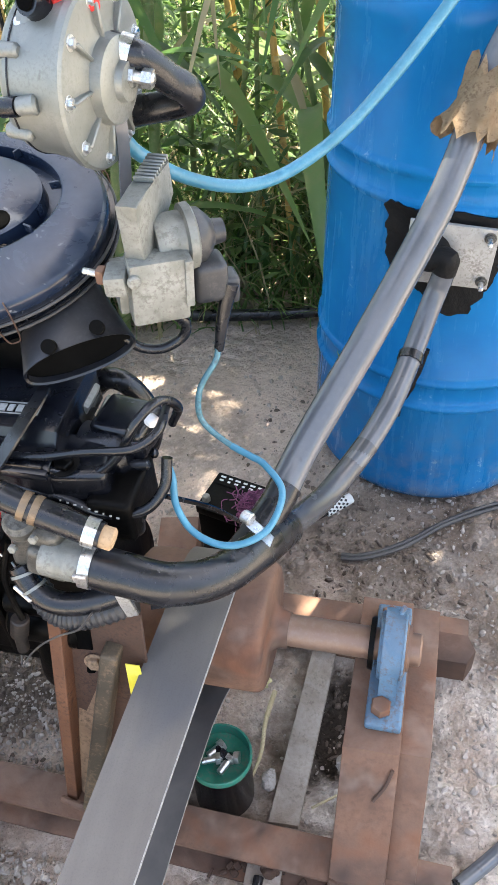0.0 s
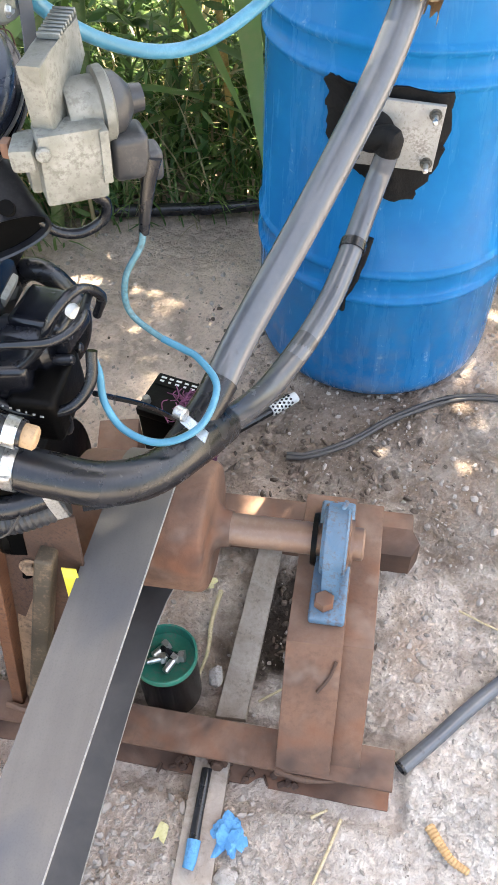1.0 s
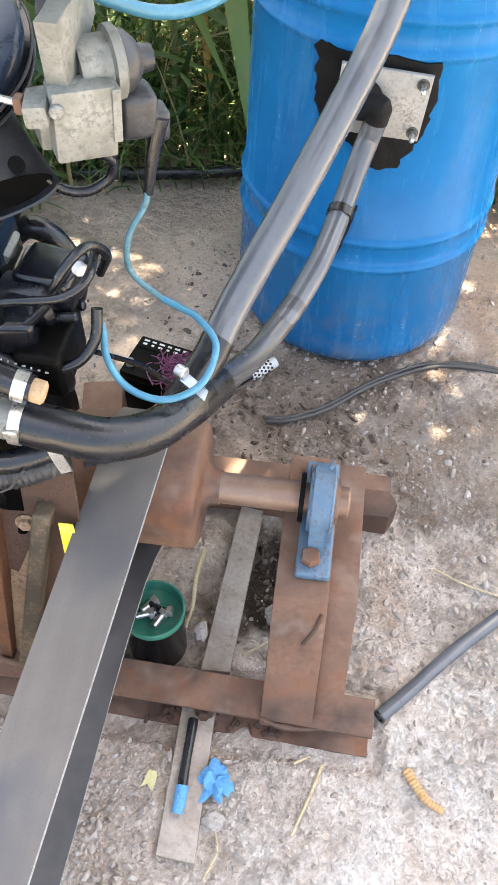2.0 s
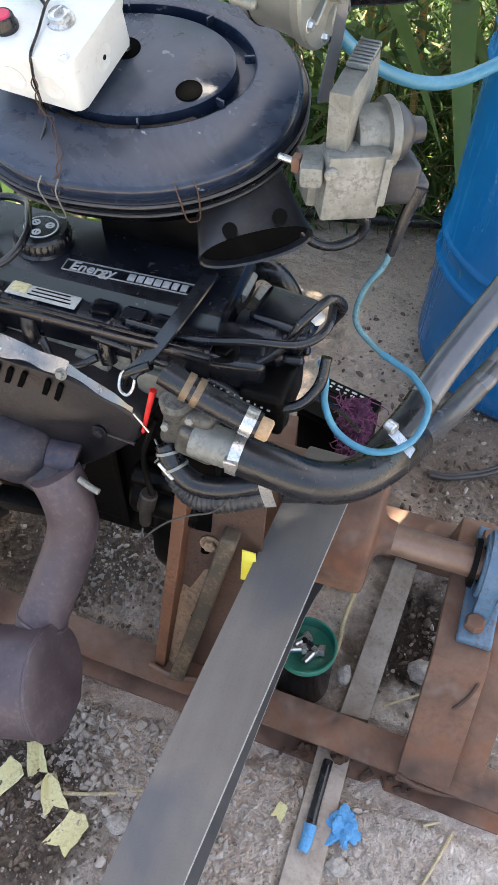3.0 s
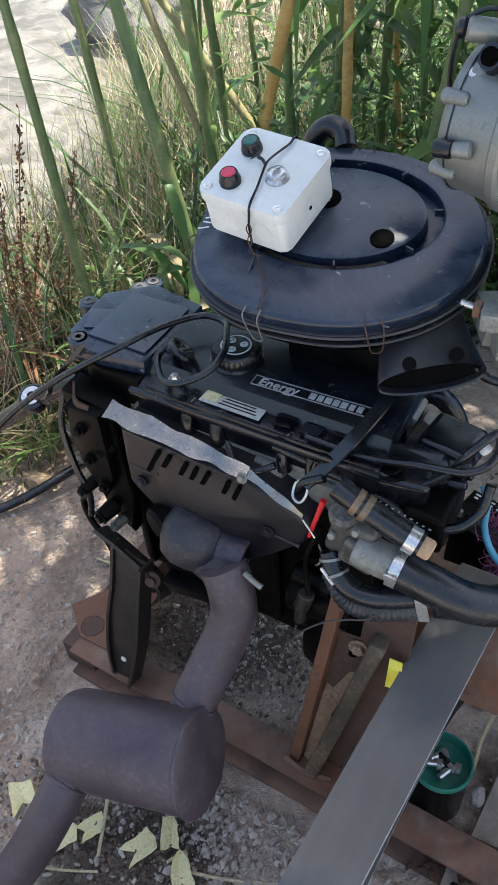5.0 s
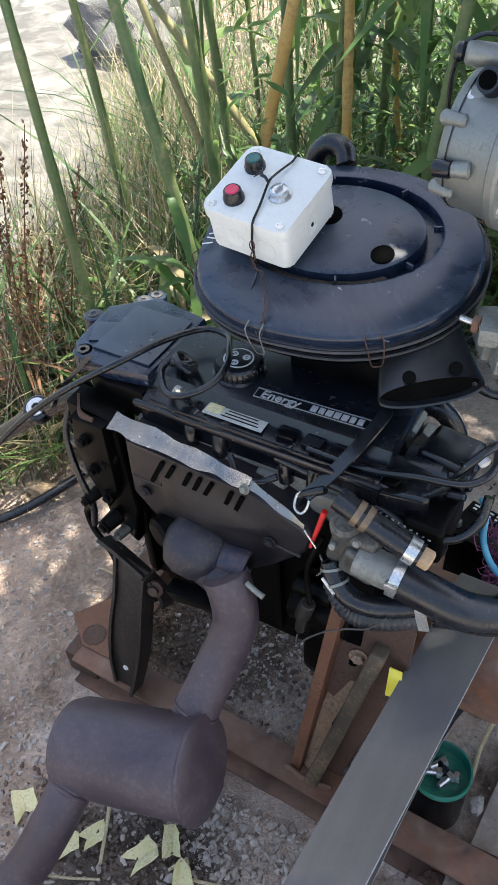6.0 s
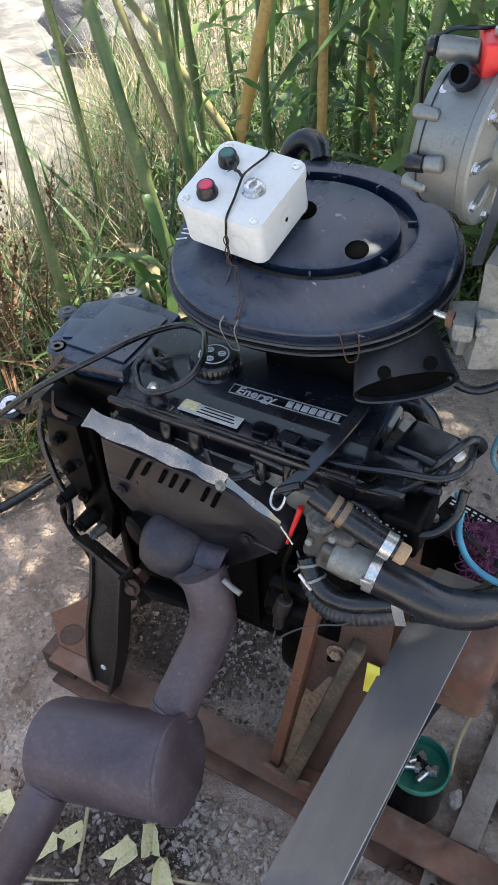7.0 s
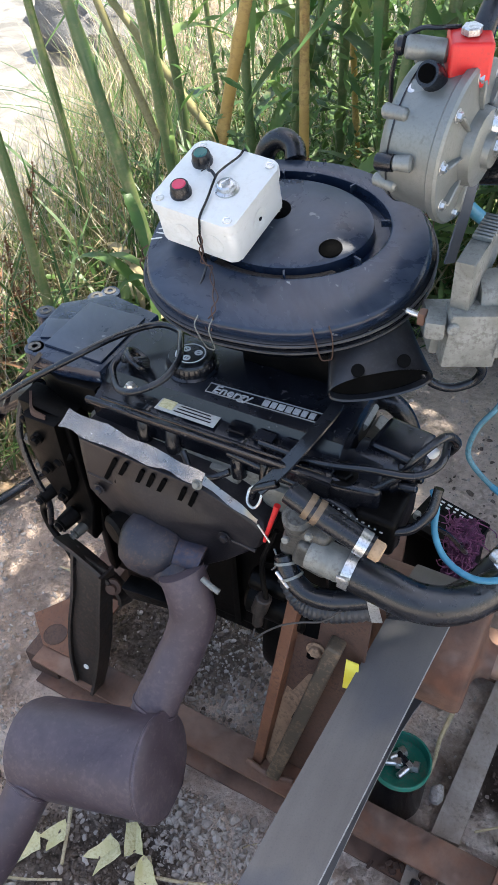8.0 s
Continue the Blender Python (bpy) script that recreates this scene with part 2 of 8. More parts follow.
M_ORANGE = mat("bright_orange_rust", (0.12, 0.046, 0.022), (0.20, 0.085, 0.040), (0.055, 0.026, 0.018), 9, 150, (0.6, 0.85), 0.0, 0.45, 0.0018, (0.3, 0.2, 0.14), 0.3, 0.35)
# near-black that stands in for the shade inside holes and slots left uncut
M_HOLE_SHADE = mat("hole_shade_black", (0.001, 0.001, 0.001), (0.002, 0.002, 0.002), None, 30, 200, (0.9, 0.95), spec=0.05)
M_SHAFT = mat("turned_rusty_shaft", (0.20, 0.115, 0.08), (0.27, 0.18, 0.135), (0.30, 0.23, 0.19), 5, 120, (0.38, 0.55), 0.45, 0.10, 0.0006, spots=0.15)
M_WHITE = mat("white_box_plastic", (0.70, 0.705, 0.675), (0.77, 0.775, 0.745), (0.52, 0.50, 0.45), 9, 100, (0.35, 0.5), 0.0, 0.05, 0.0005, (0.55, 0.53, 0.48), 0.3, 0.15)
M_RED = mat("red_plastic", (0.62, 0.022, 0.022), (0.72, 0.035, 0.03), (0.5, 0.03, 0.03), 20, 180, (0.3, 0.42), 0.0, 0.05, 0.0005)
M_PINK = mat("red_button_plastic", (0.55, 0.02, 0.07), (0.62, 0.04, 0.10), None, 40, 180, (0.25, 0.35), 0.0, 0.03, 0.0005)
M_TEAL = mat("green_button_plastic", (0.01, 0.10, 0.09), (0.02, 0.14, 0.12), None, 40, 180, (0.25, 0.35), 0.0, 0.03, 0.0005)
M_GREEN = mat("green_tin_paint", (0.008, 0.14, 0.10), (0.012, 0.19, 0.13), (0.12, 0.13, 0.11), 24, 160, (0.35, 0.6), 0.0, 0.15, 0.001)
M_WOOD = mat("weathered_board", (0.25, 0.20, 0.165), (0.36, 0.30, 0.25), (0.15, 0.115, 0.09), 18, 120, (0.8, 0.95), 0.0, 0.5, 0.003, (0.50, 0.44, 0.39), 0.85)
M_STONE = mat("pale_rubble", (0.30, 0.27, 0.24), (0.44, 0.40, 0.37), (0.18, 0.15, 0.13), 40, 260, (0.85, 0.95), 0.0, 0.5, 0.002)
M_STRAW = mat("dry_straw", (0.42, 0.34, 0.2), (0.55, 0.46, 0.3), (0.25, 0.18, 0.1), 40, 200, (0.7, 0.9), 0.0, 0.2, 0.001)
M_PURPLE = mat("purple_knit_cloth", (0.05, 0.01, 0.036), (0.16, 0.04, 0.11), (0.015, 0.004, 0.012), 120, 340, (0.85, 0.95), 0.0, 0.8, 0.004)
M_CLOTH = mat("light_blue_rag", (0.06, 0.25, 0.49), (0.11, 0.34, 0.60), (0.05, 0.18, 0.38), 30, 240, (0.8, 0.95), 0.0, 0.4, 0.002)
M_CARD = mat("torn_brown_card", (0.30, 0.205, 0.12), (0.42, 0.31, 0.20), (0.16, 0.10, 0.06), 30, 180, (0.85, 0.95), 0.0, 0.4, 0.002)
M_YELLOW = mat("faded_yellow_sheet", (0.60, 0.53, 0.24), (0.72, 0.66, 0.40), (0.42, 0.34, 0.14), 26, 200, (0.5, 0.7), 0.0, 0.2, 0.001)
M_BRIGHT_YELLOW = mat("yellow_plastic", (0.75, 0.62, 0.04), (0.8, 0.7, 0.12), None, 30, 200, (0.5, 0.7), 0.0, 0.1, 0.001)
M_TAN = mat("tan_wood_plug", (0.38, 0.24, 0.13), (0.46, 0.31, 0.18), (0.25, 0.15, 0.08), 50, 200, (0.6, 0.8), 0.0, 0.2, 0.001)
M_PRINT = mat("white_print", (0.62, 0.62, 0.60), (0.72, 0.72, 0.70), None, 50, 200, (0.5, 0.7), 0.0, 0.05, 0.0005)
M_LEAF = leaf_mat("green_blade", (0.055, 0.14, 0.034), (0.175, 0.27, 0.08), 0.45)
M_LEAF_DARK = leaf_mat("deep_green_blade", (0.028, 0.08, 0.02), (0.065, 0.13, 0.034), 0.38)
M_DRY = leaf_mat("dry_blade", (0.26, 0.21, 0.11), (0.44, 0.37, 0.22), 0.35)
M_BROWN = leaf_mat("withered_brown_weed", (0.15, 0.12, 0.058), (0.29, 0.245, 0.135), 0.35)
M_TWIG = leaf_mat("bleached_twig", (0.21, 0.18, 0.14), (0.40, 0.355, 0.285), 0.2)
M_STALK = mat("green_cane", (0.065, 0.125, 0.045), (0.15, 0.195, 0.07), (0.24, 0.22, 0.11), 5, 70, (0.3, 0.5), 0.0, 0.12, 0.001, spots=0.3)
M_STALK_PALE = mat("straw_green_cane", (0.20, 0.19, 0.08), (0.30, 0.26, 0.12), (0.16, 0.12, 0.06), 6, 90, (0.4, 0.55), 0.0, 0.1, 0.001)
M_STALK_DRY = mat("yellow_cane", (0.45, 0.27, 0.07), (0.55, 0.37, 0.13), (0.3, 0.16, 0.06), 6, 90, (0.45, 0.6), 0.0, 0.1, 0.001)


def ground_material():
    m = bpy.data.materials.new("packed_dirt")
    nt, bsdf = nodes_of(m)
    vec = nt.nodes.new("ShaderNodeTexCoord").outputs["Object"]
    sep = nt.nodes.new("ShaderNodeSeparateXYZ")
    nt.links.new(vec, sep.inputs[0])
    big, mid = noise_tex(nt, vec, 1.7, 6.0, 0.6, 0.5), noise_tex(nt, vec, 9.0, 8.0, 0.68, 0.3)
    fine, grain = noise_tex(nt, vec, 55.0, 6.0, 0.7), noise_tex(nt, vec, 260.0, 3.0, 0.7)
    warped = nt.nodes.new("ShaderNodeVectorMath")
    warped.operation = "ADD"
    nt.links.new(vec, warped.inputs[0])
    nt.links.new(maths(nt, "MULTIPLY", fine, 0.03), warped.inputs[1])
    crumbs = []
    for scale in (48.0, 125.0):
        v = nt.nodes.new("ShaderNodeTexVoronoi")
        v.inputs["Scale"].default_value = scale
        v.inputs["Randomness"].default_value = 1.0
        nt.links.new(warped.outputs[0], v.inputs["Vector"])
        tone = nt.nodes.new("ShaderNodeSeparateColor")
        nt.links.new(v.outputs["Color"], tone.inputs[0])
        crumbs.append((v.outputs["Distance"], tone.outputs[0]))
    earth = mixer(nt, span(nt, mid, 0.35, 0.65), (0.45, 0.325, 0.25), (0.67, 0.52, 0.415))
    chalk = mixer(nt, span(nt, fine, 0.35, 0.62), (0.57, 0.505, 0.45), (0.82, 0.755, 0.695))
    side = maths(nt, "ADD", maths(nt, "MULTIPLY", sep.outputs[1], -0.55), maths(nt, "MULTIPLY", sep.outputs[0], 0.6))
    side = maths(nt, "ADD", side, maths(nt, "ADD", maths(nt, "MULTIPLY", big, 0.9), maths(nt, "SUBTRACT", maths(nt, "MULTIPLY", mid, 1.9), 0.6)))
    col = mixer(nt, span(nt, side, 0.05, 0.8), earth, chalk)
    bare = nt.nodes.new("ShaderNodeVectorMath")
    bare.operation = "DISTANCE"
    nt.links.new(vec, bare.inputs[0])
    bare.inputs[1].default_value = (-0.42, 1.68, 0)
    # the ground grows paler towards this point, with a ragged border
    pale_patch = maths(nt, "ADD", bare.outputs["Value"], maths(nt, "MULTIPLY", maths(nt, "SUBTRACT", mid, 0.5), 0.5))
    col = mixer(nt, span(nt, pale_patch, 0.6, 0.3, 0.0, 0.85), col, (0.72, 0.575, 0.475))
    rocky = span(nt, noise_tex(nt, vec, 4.0, 5.0, 0.6, 0.4), 0.42, 0.6)
    shade = maths(nt, "MULTIPLY", span(nt, crumbs[0][1], 0.0, 1.0, 0.0, 0.36), rocky)
    col = mixer(nt, shade, col, (0.20, 0.16, 0.135))
    col = mixer(nt, span(nt, crumbs[1][1], 0.45, 1.0, 0.0, 0.2), col, (0.22, 0.18, 0.155))
    wet_and_shade = None
    # dark soil spots; the one at (-0.03, 0.86) paints the pit's shadow
    for x, y, r, amount in ((-0.64, 0.33, 0.20, 0.85), (-0.03, 0.86, 0.15, 1.0), (0.0, 1.36, 0.26, 0.62), (-0.78, 0.85, 0.22, 0.88), (-0.24, 1.12, 0.14, 0.4), (0.30, 1.22, 0.30, 0.5), (-1.9, 2.2, 0.7, 0.4)):
        d = nt.nodes.new("ShaderNodeVectorMath")
        d.operation = "DISTANCE"
        nt.links.new(vec, d.inputs[0])
        d.inputs[1].default_value = (x, y, 0)
        f = maths(nt, "ADD", d.outputs["Value"], maths(nt, "MULTIPLY", maths(nt, "SUBTRACT", mid, 0.5), r * 1.4))
        f = span(nt, f, r * 1.1, r * 0.55, 0.0, amount)
        wet_and_shade = f if wet_and_shade is None else maths(nt, "MAXIMUM", wet_and_shade, f)
    stain = maths(nt, "MULTIPLY", span(nt, noise_tex(nt, vec, 16.0, 6.0, 0.7, 0.6), 0.56, 0.72), 0.45)
    col = mixer(nt, stain, col, (0.17, 0.125, 0.095))
    col = mixer(nt, wet_and_shade, col, (0.06, 0.043, 0.032))
    col = mixer(nt, maths(nt, "MULTIPLY", span(nt, grain, 0.55, 0.7), 0.22), col, (0.10, 0.08, 0.065))
    nt.links.new(col, bsdf.inputs["Base Color"])
    nt.links.new(span(nt, wet_and_shade, 0.0, 1.0, 0.95, 0.6), bsdf.inputs["Roughness"])
    bsdf.inputs["Specular IOR Level"].default_value = 0.25
    b = nt.nodes.new("ShaderNodeBump")
    b.inputs["Strength"].default_value = 1.0
    b.inputs["Distance"].default_value = 0.022
    stones = maths(nt, "MULTIPLY", maths(nt, "ADD", maths(nt, "MULTIPLY", crumbs[0][0], -1.1), maths(nt, "MULTIPLY", crumbs[0][1], 0.5)), rocky)
    rough = maths(nt, "ADD", maths(nt, "MULTIPLY", fine, 0.45), maths(nt, "ADD", maths(nt, "MULTIPLY", grain, 0.15), maths(nt, "MULTIPLY", crumbs[1][0], -0.22)))
    nt.links.new(maths(nt, "ADD", maths(nt, "MULTIPLY", mid, 1.3), maths(nt, "ADD", stones, rough)), b.inputs["Height"])
    nt.links.new(b.outputs[0], bsdf.inputs["Normal"])
    return m


def water_material():
    m = bpy.data.materials.new("bright_water")
    nt, bsdf = nodes_of(m)
    vec = nt.nodes.new("ShaderNodeTexCoord").outputs["Object"]
    n = noise_tex(nt, vec, 5.0, 4.0, 0.6, 1.0)
    nt.links.new(mixer(nt, span(nt, n, 0.4, 0.6), (0.10, 0.092, 0.076), (0.20, 0.184, 0.160)), bsdf.inputs["Base Color"])
    bsdf.inputs["Roughness"].default_value = 0.42
    bsdf.inputs["Specular IOR Level"].default_value = 0.2
    b = nt.nodes.new("ShaderNodeBump")
    b.inputs["Strength"].default_value = 0.4
    b.inputs["Distance"].default_value = 0.02
    nt.links.new(n, b.inputs["Height"])
    nt.links.new(b.outputs[0], bsdf.inputs["Normal"])
    return m


M_GROUND, M_WATER = ground_material(), water_material()


def speckle(m, colour, scale, lo, hi, amount, gate=0.13):
    """Splashes of dried dirt, sparse and hard-edged, over a finished material."""
    nt = m.node_tree
    bsdf = [n for n in nt.nodes if n.type == "BSDF_PRINCIPLED"][0]
    below = bsdf.inputs["Base Color"].links[0].from_socket
    vec = nt.nodes.new("ShaderNodeTexCoord").outputs["Object"]
    n = noise_tex(nt, vec, scale, 2.0, 0.5, 0.3)
    f = maths(nt, "MULTIPLY", span(nt, n, lo, hi), amount)
    f = maths(nt, "MULTIPLY", f, span(nt, noise_tex(nt, vec, scale * gate, 3.0, 0.6), 0.42, 0.62))
    nt.links.new(mixer(nt, f, below, colour), bsdf.inputs["Base Color"])


speckle(M_LID, (0.32, 0.33, 0.33), 75.0, 0.70, 0.76, 0.8)
speckle(M_COVER, (0.16, 0.15, 0.14), 110.0, 0.68, 0.74, 0.7)
speckle(M_RUBBER, (0.14, 0.13, 0.12), 120.0, 0.70, 0.76, 0.6)
speckle(M_HOSE, (0.05, 0.045, 0.04), 60.0, 0.68, 0.75, 0.6)
speckle(M_EXHAUST, (0.16, 0.13, 0.11), 80.0, 0.68, 0.76, 0.7)
speckle(M_RUST, (0.042, 0.023, 0.018), 11.0, 0.40, 0.64, 0.85, 0.5)
speckle(M_RUST, (0.32, 0.235, 0.185), 22.0, 0.52, 0.74, 0.4, 0.4)
speckle(M_RUST, (0.19, 0.072, 0.034), 15.0, 0.48, 0.66, 0.65, 0.45)
speckle(M_ORANGE, (0.05, 0.024, 0.016), 22.0, 0.5, 0.62, 0.7)
speckle(M_BARE, (0.035, 0.026, 0.015), 14.0, 0.48, 0.6, 0.8)
speckle(M_ALU_DIRTY, (0.06, 0.055, 0.045), 34.0, 0.54, 0.66, 0.75)
speckle(M_ALU, (0.08, 0.07, 0.055), 70.0, 0.66, 0.74, 0.7)

# ---- mesh helpers (all in world coordinates) ----
ORIGIN = {}


def finish(bm, name, at, material, angle=38):
    bmesh.ops.recalc_face_normals(bm, faces=bm.faces[:])
    me = bpy.data.meshes.new(name)
    bm.to_mesh(me)
    bm.free()
    me.transform(Matrix.Translation(-Vector(at)))
    me.shade_smooth()
    me.set_sharp_from_angle(angle=radians(angle))
    me.materials.append(material)
    return me


def empty(name, at, label, category, group=""):
    ob = new(name)
    ob.location = at
    ob.empty_display_size = 0.05
    ORIGIN[ob.name] = Vector(at)
    return tagged(ob, label, category, group)


def part(name, bm, material, parent, label=""):
    at = ORIGIN[parent.name]
    ob = new(name, finish(bm, name, at, material))
    ob.parent = parent
    ORIGIN[ob.name] = at
    return tagged(ob, label)


def thing(name, bm, material, at, label, category, group="", kind=""):
    ob = new(name, finish(bm, name, at, material))
    ob.location = at
    ORIGIN[ob.name] = Vector(at)
    return tagged(ob, label, category, group, kind)


def B():
    return bmesh.new()


def axes_to(direction, hint=(0, 0, 1)):
    """A turn whose z points along direction."""
    z = Vector(direction).normalized()
    h = Vector(hint)
    if abs(z.dot(h.normalized())) > 0.98:
        h = Vector((1, 0, 0))
    x = h.cross(z).normalized()
    y = z.cross(x)
    return Matrix((x, y, z)).transposed()


def box(bm, c, size, rot=None, bevel=0.003, seg=2):
    rot = rot.to_4x4() if rot is not None else Matrix()
    m = Matrix.Translation(c) @ rot @ Matrix.Diagonal((*size, 1))
    vs = bmesh.ops.create_cube(bm, size=1.0, matrix=m)["verts"]
    if bevel > 0:
        es = list({e for v in vs for e in v.link_edges})
        bmesh.ops.bevel(bm, geom=es, offset=min(bevel, min(size) * 0.45), segments=seg, profile=0.6, affect="EDGES")
    return bm


def lathe(bm, at, direction, profile, seg=32, hint=(0, 0, 1), squash=(1, 1)):
    """Turns a profile of (radius, height) about an axis."""
    rot = axes_to(direction, hint)
    rings = []
    for r, h in profile:
        if r <= 1e-6:
            rings.append([bm.verts.new(Vector(at) + rot @ Vector((0, 0, h)))])
        else:
            rings.append([bm.verts.new(Vector(at) + rot @ Vector((r * squash[0] * math.cos(a), r * squash[1] * math.sin(a), h))) for a in (2 * math.pi * k / seg for k in range(seg))])
    for a, b in zip(rings, rings[1:]):
        for k in range(seg):
            if len(a) == 1 and len(b) == 1:
                continue
            if len(a) == 1:
                bm.faces.new((a[0], b[(k + 1) % seg], b[k]))
            elif len(b) == 1:
                bm.faces.new((a[k], a[(k + 1) % seg], b[0]))
            else:
                bm.faces.new((a[k], a[(k + 1) % seg], b[(k + 1) % seg], b[k]))
    return bm


def cyl(bm, p, q, r, r2=None, seg=24, soft=0.002, hint=(0, 0, 1)):
    d = Vector(q) - Vector(p)
    n = d.length
    r2 = r if r2 is None else r2
    s = min(soft, r * 0.4, n * 0.4)
    return lathe(bm, p, d, [(0, 0), (r - s, 0), (r, s), (r2, n - s), (r2 - s, n), (0, n)], seg, hint)


def curve_points(pts, steps=8):
    p = [Vector(q) for q in pts]
    p = [p[0] * 2 - p[1]] + p + [p[-1] * 2 - p[-2]]
    out = []
    for i in range(1, len(p) - 2):
        a, b, c, d = p[i - 1:i + 3]
        for k in range(steps):
            t = k / steps
            out.append(0.5 * (2 * b + (c - a) * t + (2 * a - 5 * b + 4 * c - d) * t * t + (3 * b - a - 3 * c + d) * t ** 3))
    out.append(p[-2])
    return out


def tube(bm, pts, r, seg=12, steps=8, r_end=None, ribs=0.0, rough=0.0):
    path = curve_points(pts, steps)
    n = len(path)
    side = None
    rings = []
    for i, q in enumerate(path):
        d = (path[min(i + 1, n - 1)] - path[max(i - 1, 0)]).normalized()
        if side is None:
            side = d.orthogonal().normalized()
        side = (side - d * side.dot(d)).normalized()
        up = d.cross(side)
        rr = r + ((r_end if r_end is not None else r) - r) * i / (n - 1)
        rr += ribs * (i % 2) + rough * (noise.noise(q * 40))
        rings.append([bm.verts.new(q + (side * math.cos(a) + up * math.sin(a)) * rr) for a in (2 * math.pi * k / seg for k in range(seg))])
    for a, b in zip(rings, rings[1:]):
        for k in range(seg):
            bm.faces.new((a[k], a[(k + 1) % seg], b[(k + 1) % seg], b[k]))
    bm.faces.new(rings[0][::-1])
    bm.faces.new(rings[-1])
    return bm


def prism(bm, outline, m, depth, bevel=0.002):
    """A flat outline in the plane x, y of m, thickened along its z."""
    low = [bm.verts.new(m @ Vector((x, y, 0))) for x, y in outline]
    high = [bm.verts.new(m @ Vector((x, y, depth))) for x, y in outline]
    n = len(outline)
    fs = [bm.faces.new(low[::-1]), bm.faces.new(high)]
    fs += [bm.faces.new((low[k], low[(k + 1) % n], high[(k + 1) % n], high[k])) for k in range(n)]
    if bevel:
        es = list({e for f in fs[:2] for e in f.edges})
        bmesh.ops.bevel(bm, geom=es, offset=bevel, segments=2, profile=0.6, affect="EDGES")
    return bm


def place(at, x_axis, y_axis):
    """The turn and place whose x and y run along the given ways."""
    x = Vector(x_axis).normalized()
    y = Vector(y_axis)
    y = (y - x * y.dot(x)).normalized()
    return Matrix.Translation(at) @ Matrix((x, y, x.cross(y))).transposed().to_4x4()


XZ = ((1, 0, 0), (0, 0, 1))


def bolt_head(bm, at, direction, r=0.008, h=0.006, washer=True):
    d = Vector(direction).normalized()
    if washer:
        cyl(bm, Vector(at), Vector(at) + d * 0.002, r * 1.5, seg=16, soft=0.0004)
    return lathe(bm, Vector(at) + d * 0.0015, d, [(0, 0), (r, 0), (r, h * 0.8), (r * 0.85, h), (0, h)], 6)


def band(bm, at, direction, r, w=0.01, t=0.0015, seg=24):
    d = Vector(direction).normalized()
    return lathe(bm, Vector(at) - d * w / 2, d, [(r, 0), (r + t, 0), (r + t, w), (r, w), (r, 0)], seg)


def strip(bm, pts, width_dir, w, t=0.002):
    """A strap along pts, w wide along width_dir."""
    path = curve_points(pts, 5)
    s = Vector(width_dir).normalized() * w / 2
    n = len(path)
    rings = []
    for i, q in enumerate(path):
        d = (path[min(i + 1, n - 1)] - path[max(i - 1, 0)]).normalized()
        u = d.cross(s).normalized() * t / 2
        rings.append([bm.verts.new(q + v) for v in (s + u, s - u, -s - u, -s + u)])
    for a, b in zip(rings, rings[1:]):
        for k in range(4):
            bm.faces.new((a[k], a[(k + 1) % 4], b[(k + 1) % 4], b[k]))
    bm.faces.new(rings[0][::-1])
    bm.faces.new(rings[-1])
    return bm

# ---- ground ----


def smooth(a, b, v):
    t = min(max((v - a) / (b - a), 0.0), 1.0)
    return t * t * (3 - 2 * t)


def edge_of_grass(x):
    """How far back the bare dirt reaches."""
    pts = ((-9.0, -0.6), (-2.2, 0.2), (-1.55, 0.75), (-1.35, 1.1), (-1.1, 1.6), (-0.7, 1.98), (-0.2, 2.06), (0.6, 2.1), (1.2, 1.6), (9.0, 1.5))
    for (xa, ya), (xb, yb) in zip(pts, pts[1:]):
        if x <= xb:
            return ya + (yb - ya) * (x - xa) / (xb - xa)
    return 1.5


def gz(x, y):
    """The height of the ground."""
    z = 0.012 * noise.noise((x * 2.2, y * 2.2, 0.3)) + 0.008 * noise.noise((x * 7, y * 7, 1.7)) + 0.004 * noise.noise((x * 23, y * 23, 4.1))
    if -1.7 < x < 0.7 and 0.0 < y < 2.2:
        clod = max(noise.noise((x * 3, y * 3, 9.0)) + 0.35, 0.0)
        z += clod * (0.007 * abs(noise.noise((x * 34, y * 34, 2.2))) + 0.0045 * abs(noise.noise((x * 80, y * 80, 6.6))))
    if 0.53 < y < 0.68 and -1.05 < x < 0.18:
        z -= 0.012
    z -= 0.05 * math.exp(-((x + 0.05) ** 2 + (y - 0.86) ** 2) / 0.012)
    away = -x - 1.72 - 0.40 * max(y - 1.2, 0) + 0.12 * noise.noise((y * 1.5, 0, 0))
    z -= 0.5 * smooth(0.0, 0.7, away)
    return z - 0.004


def ground_axis(lo, hi, fine_lo, fine_hi, step):
    out, v, s = [], fine_lo, step
    while v > lo:
        out.append(v)
        v, s = v - s, s * 1.16
    out = [lo] + out[::-1]
    v, s = fine_lo + step, step
    while v < hi:
        out.append(v)
        if v > fine_hi:
            s *= 1.16
        v += s
    return out + [hi]


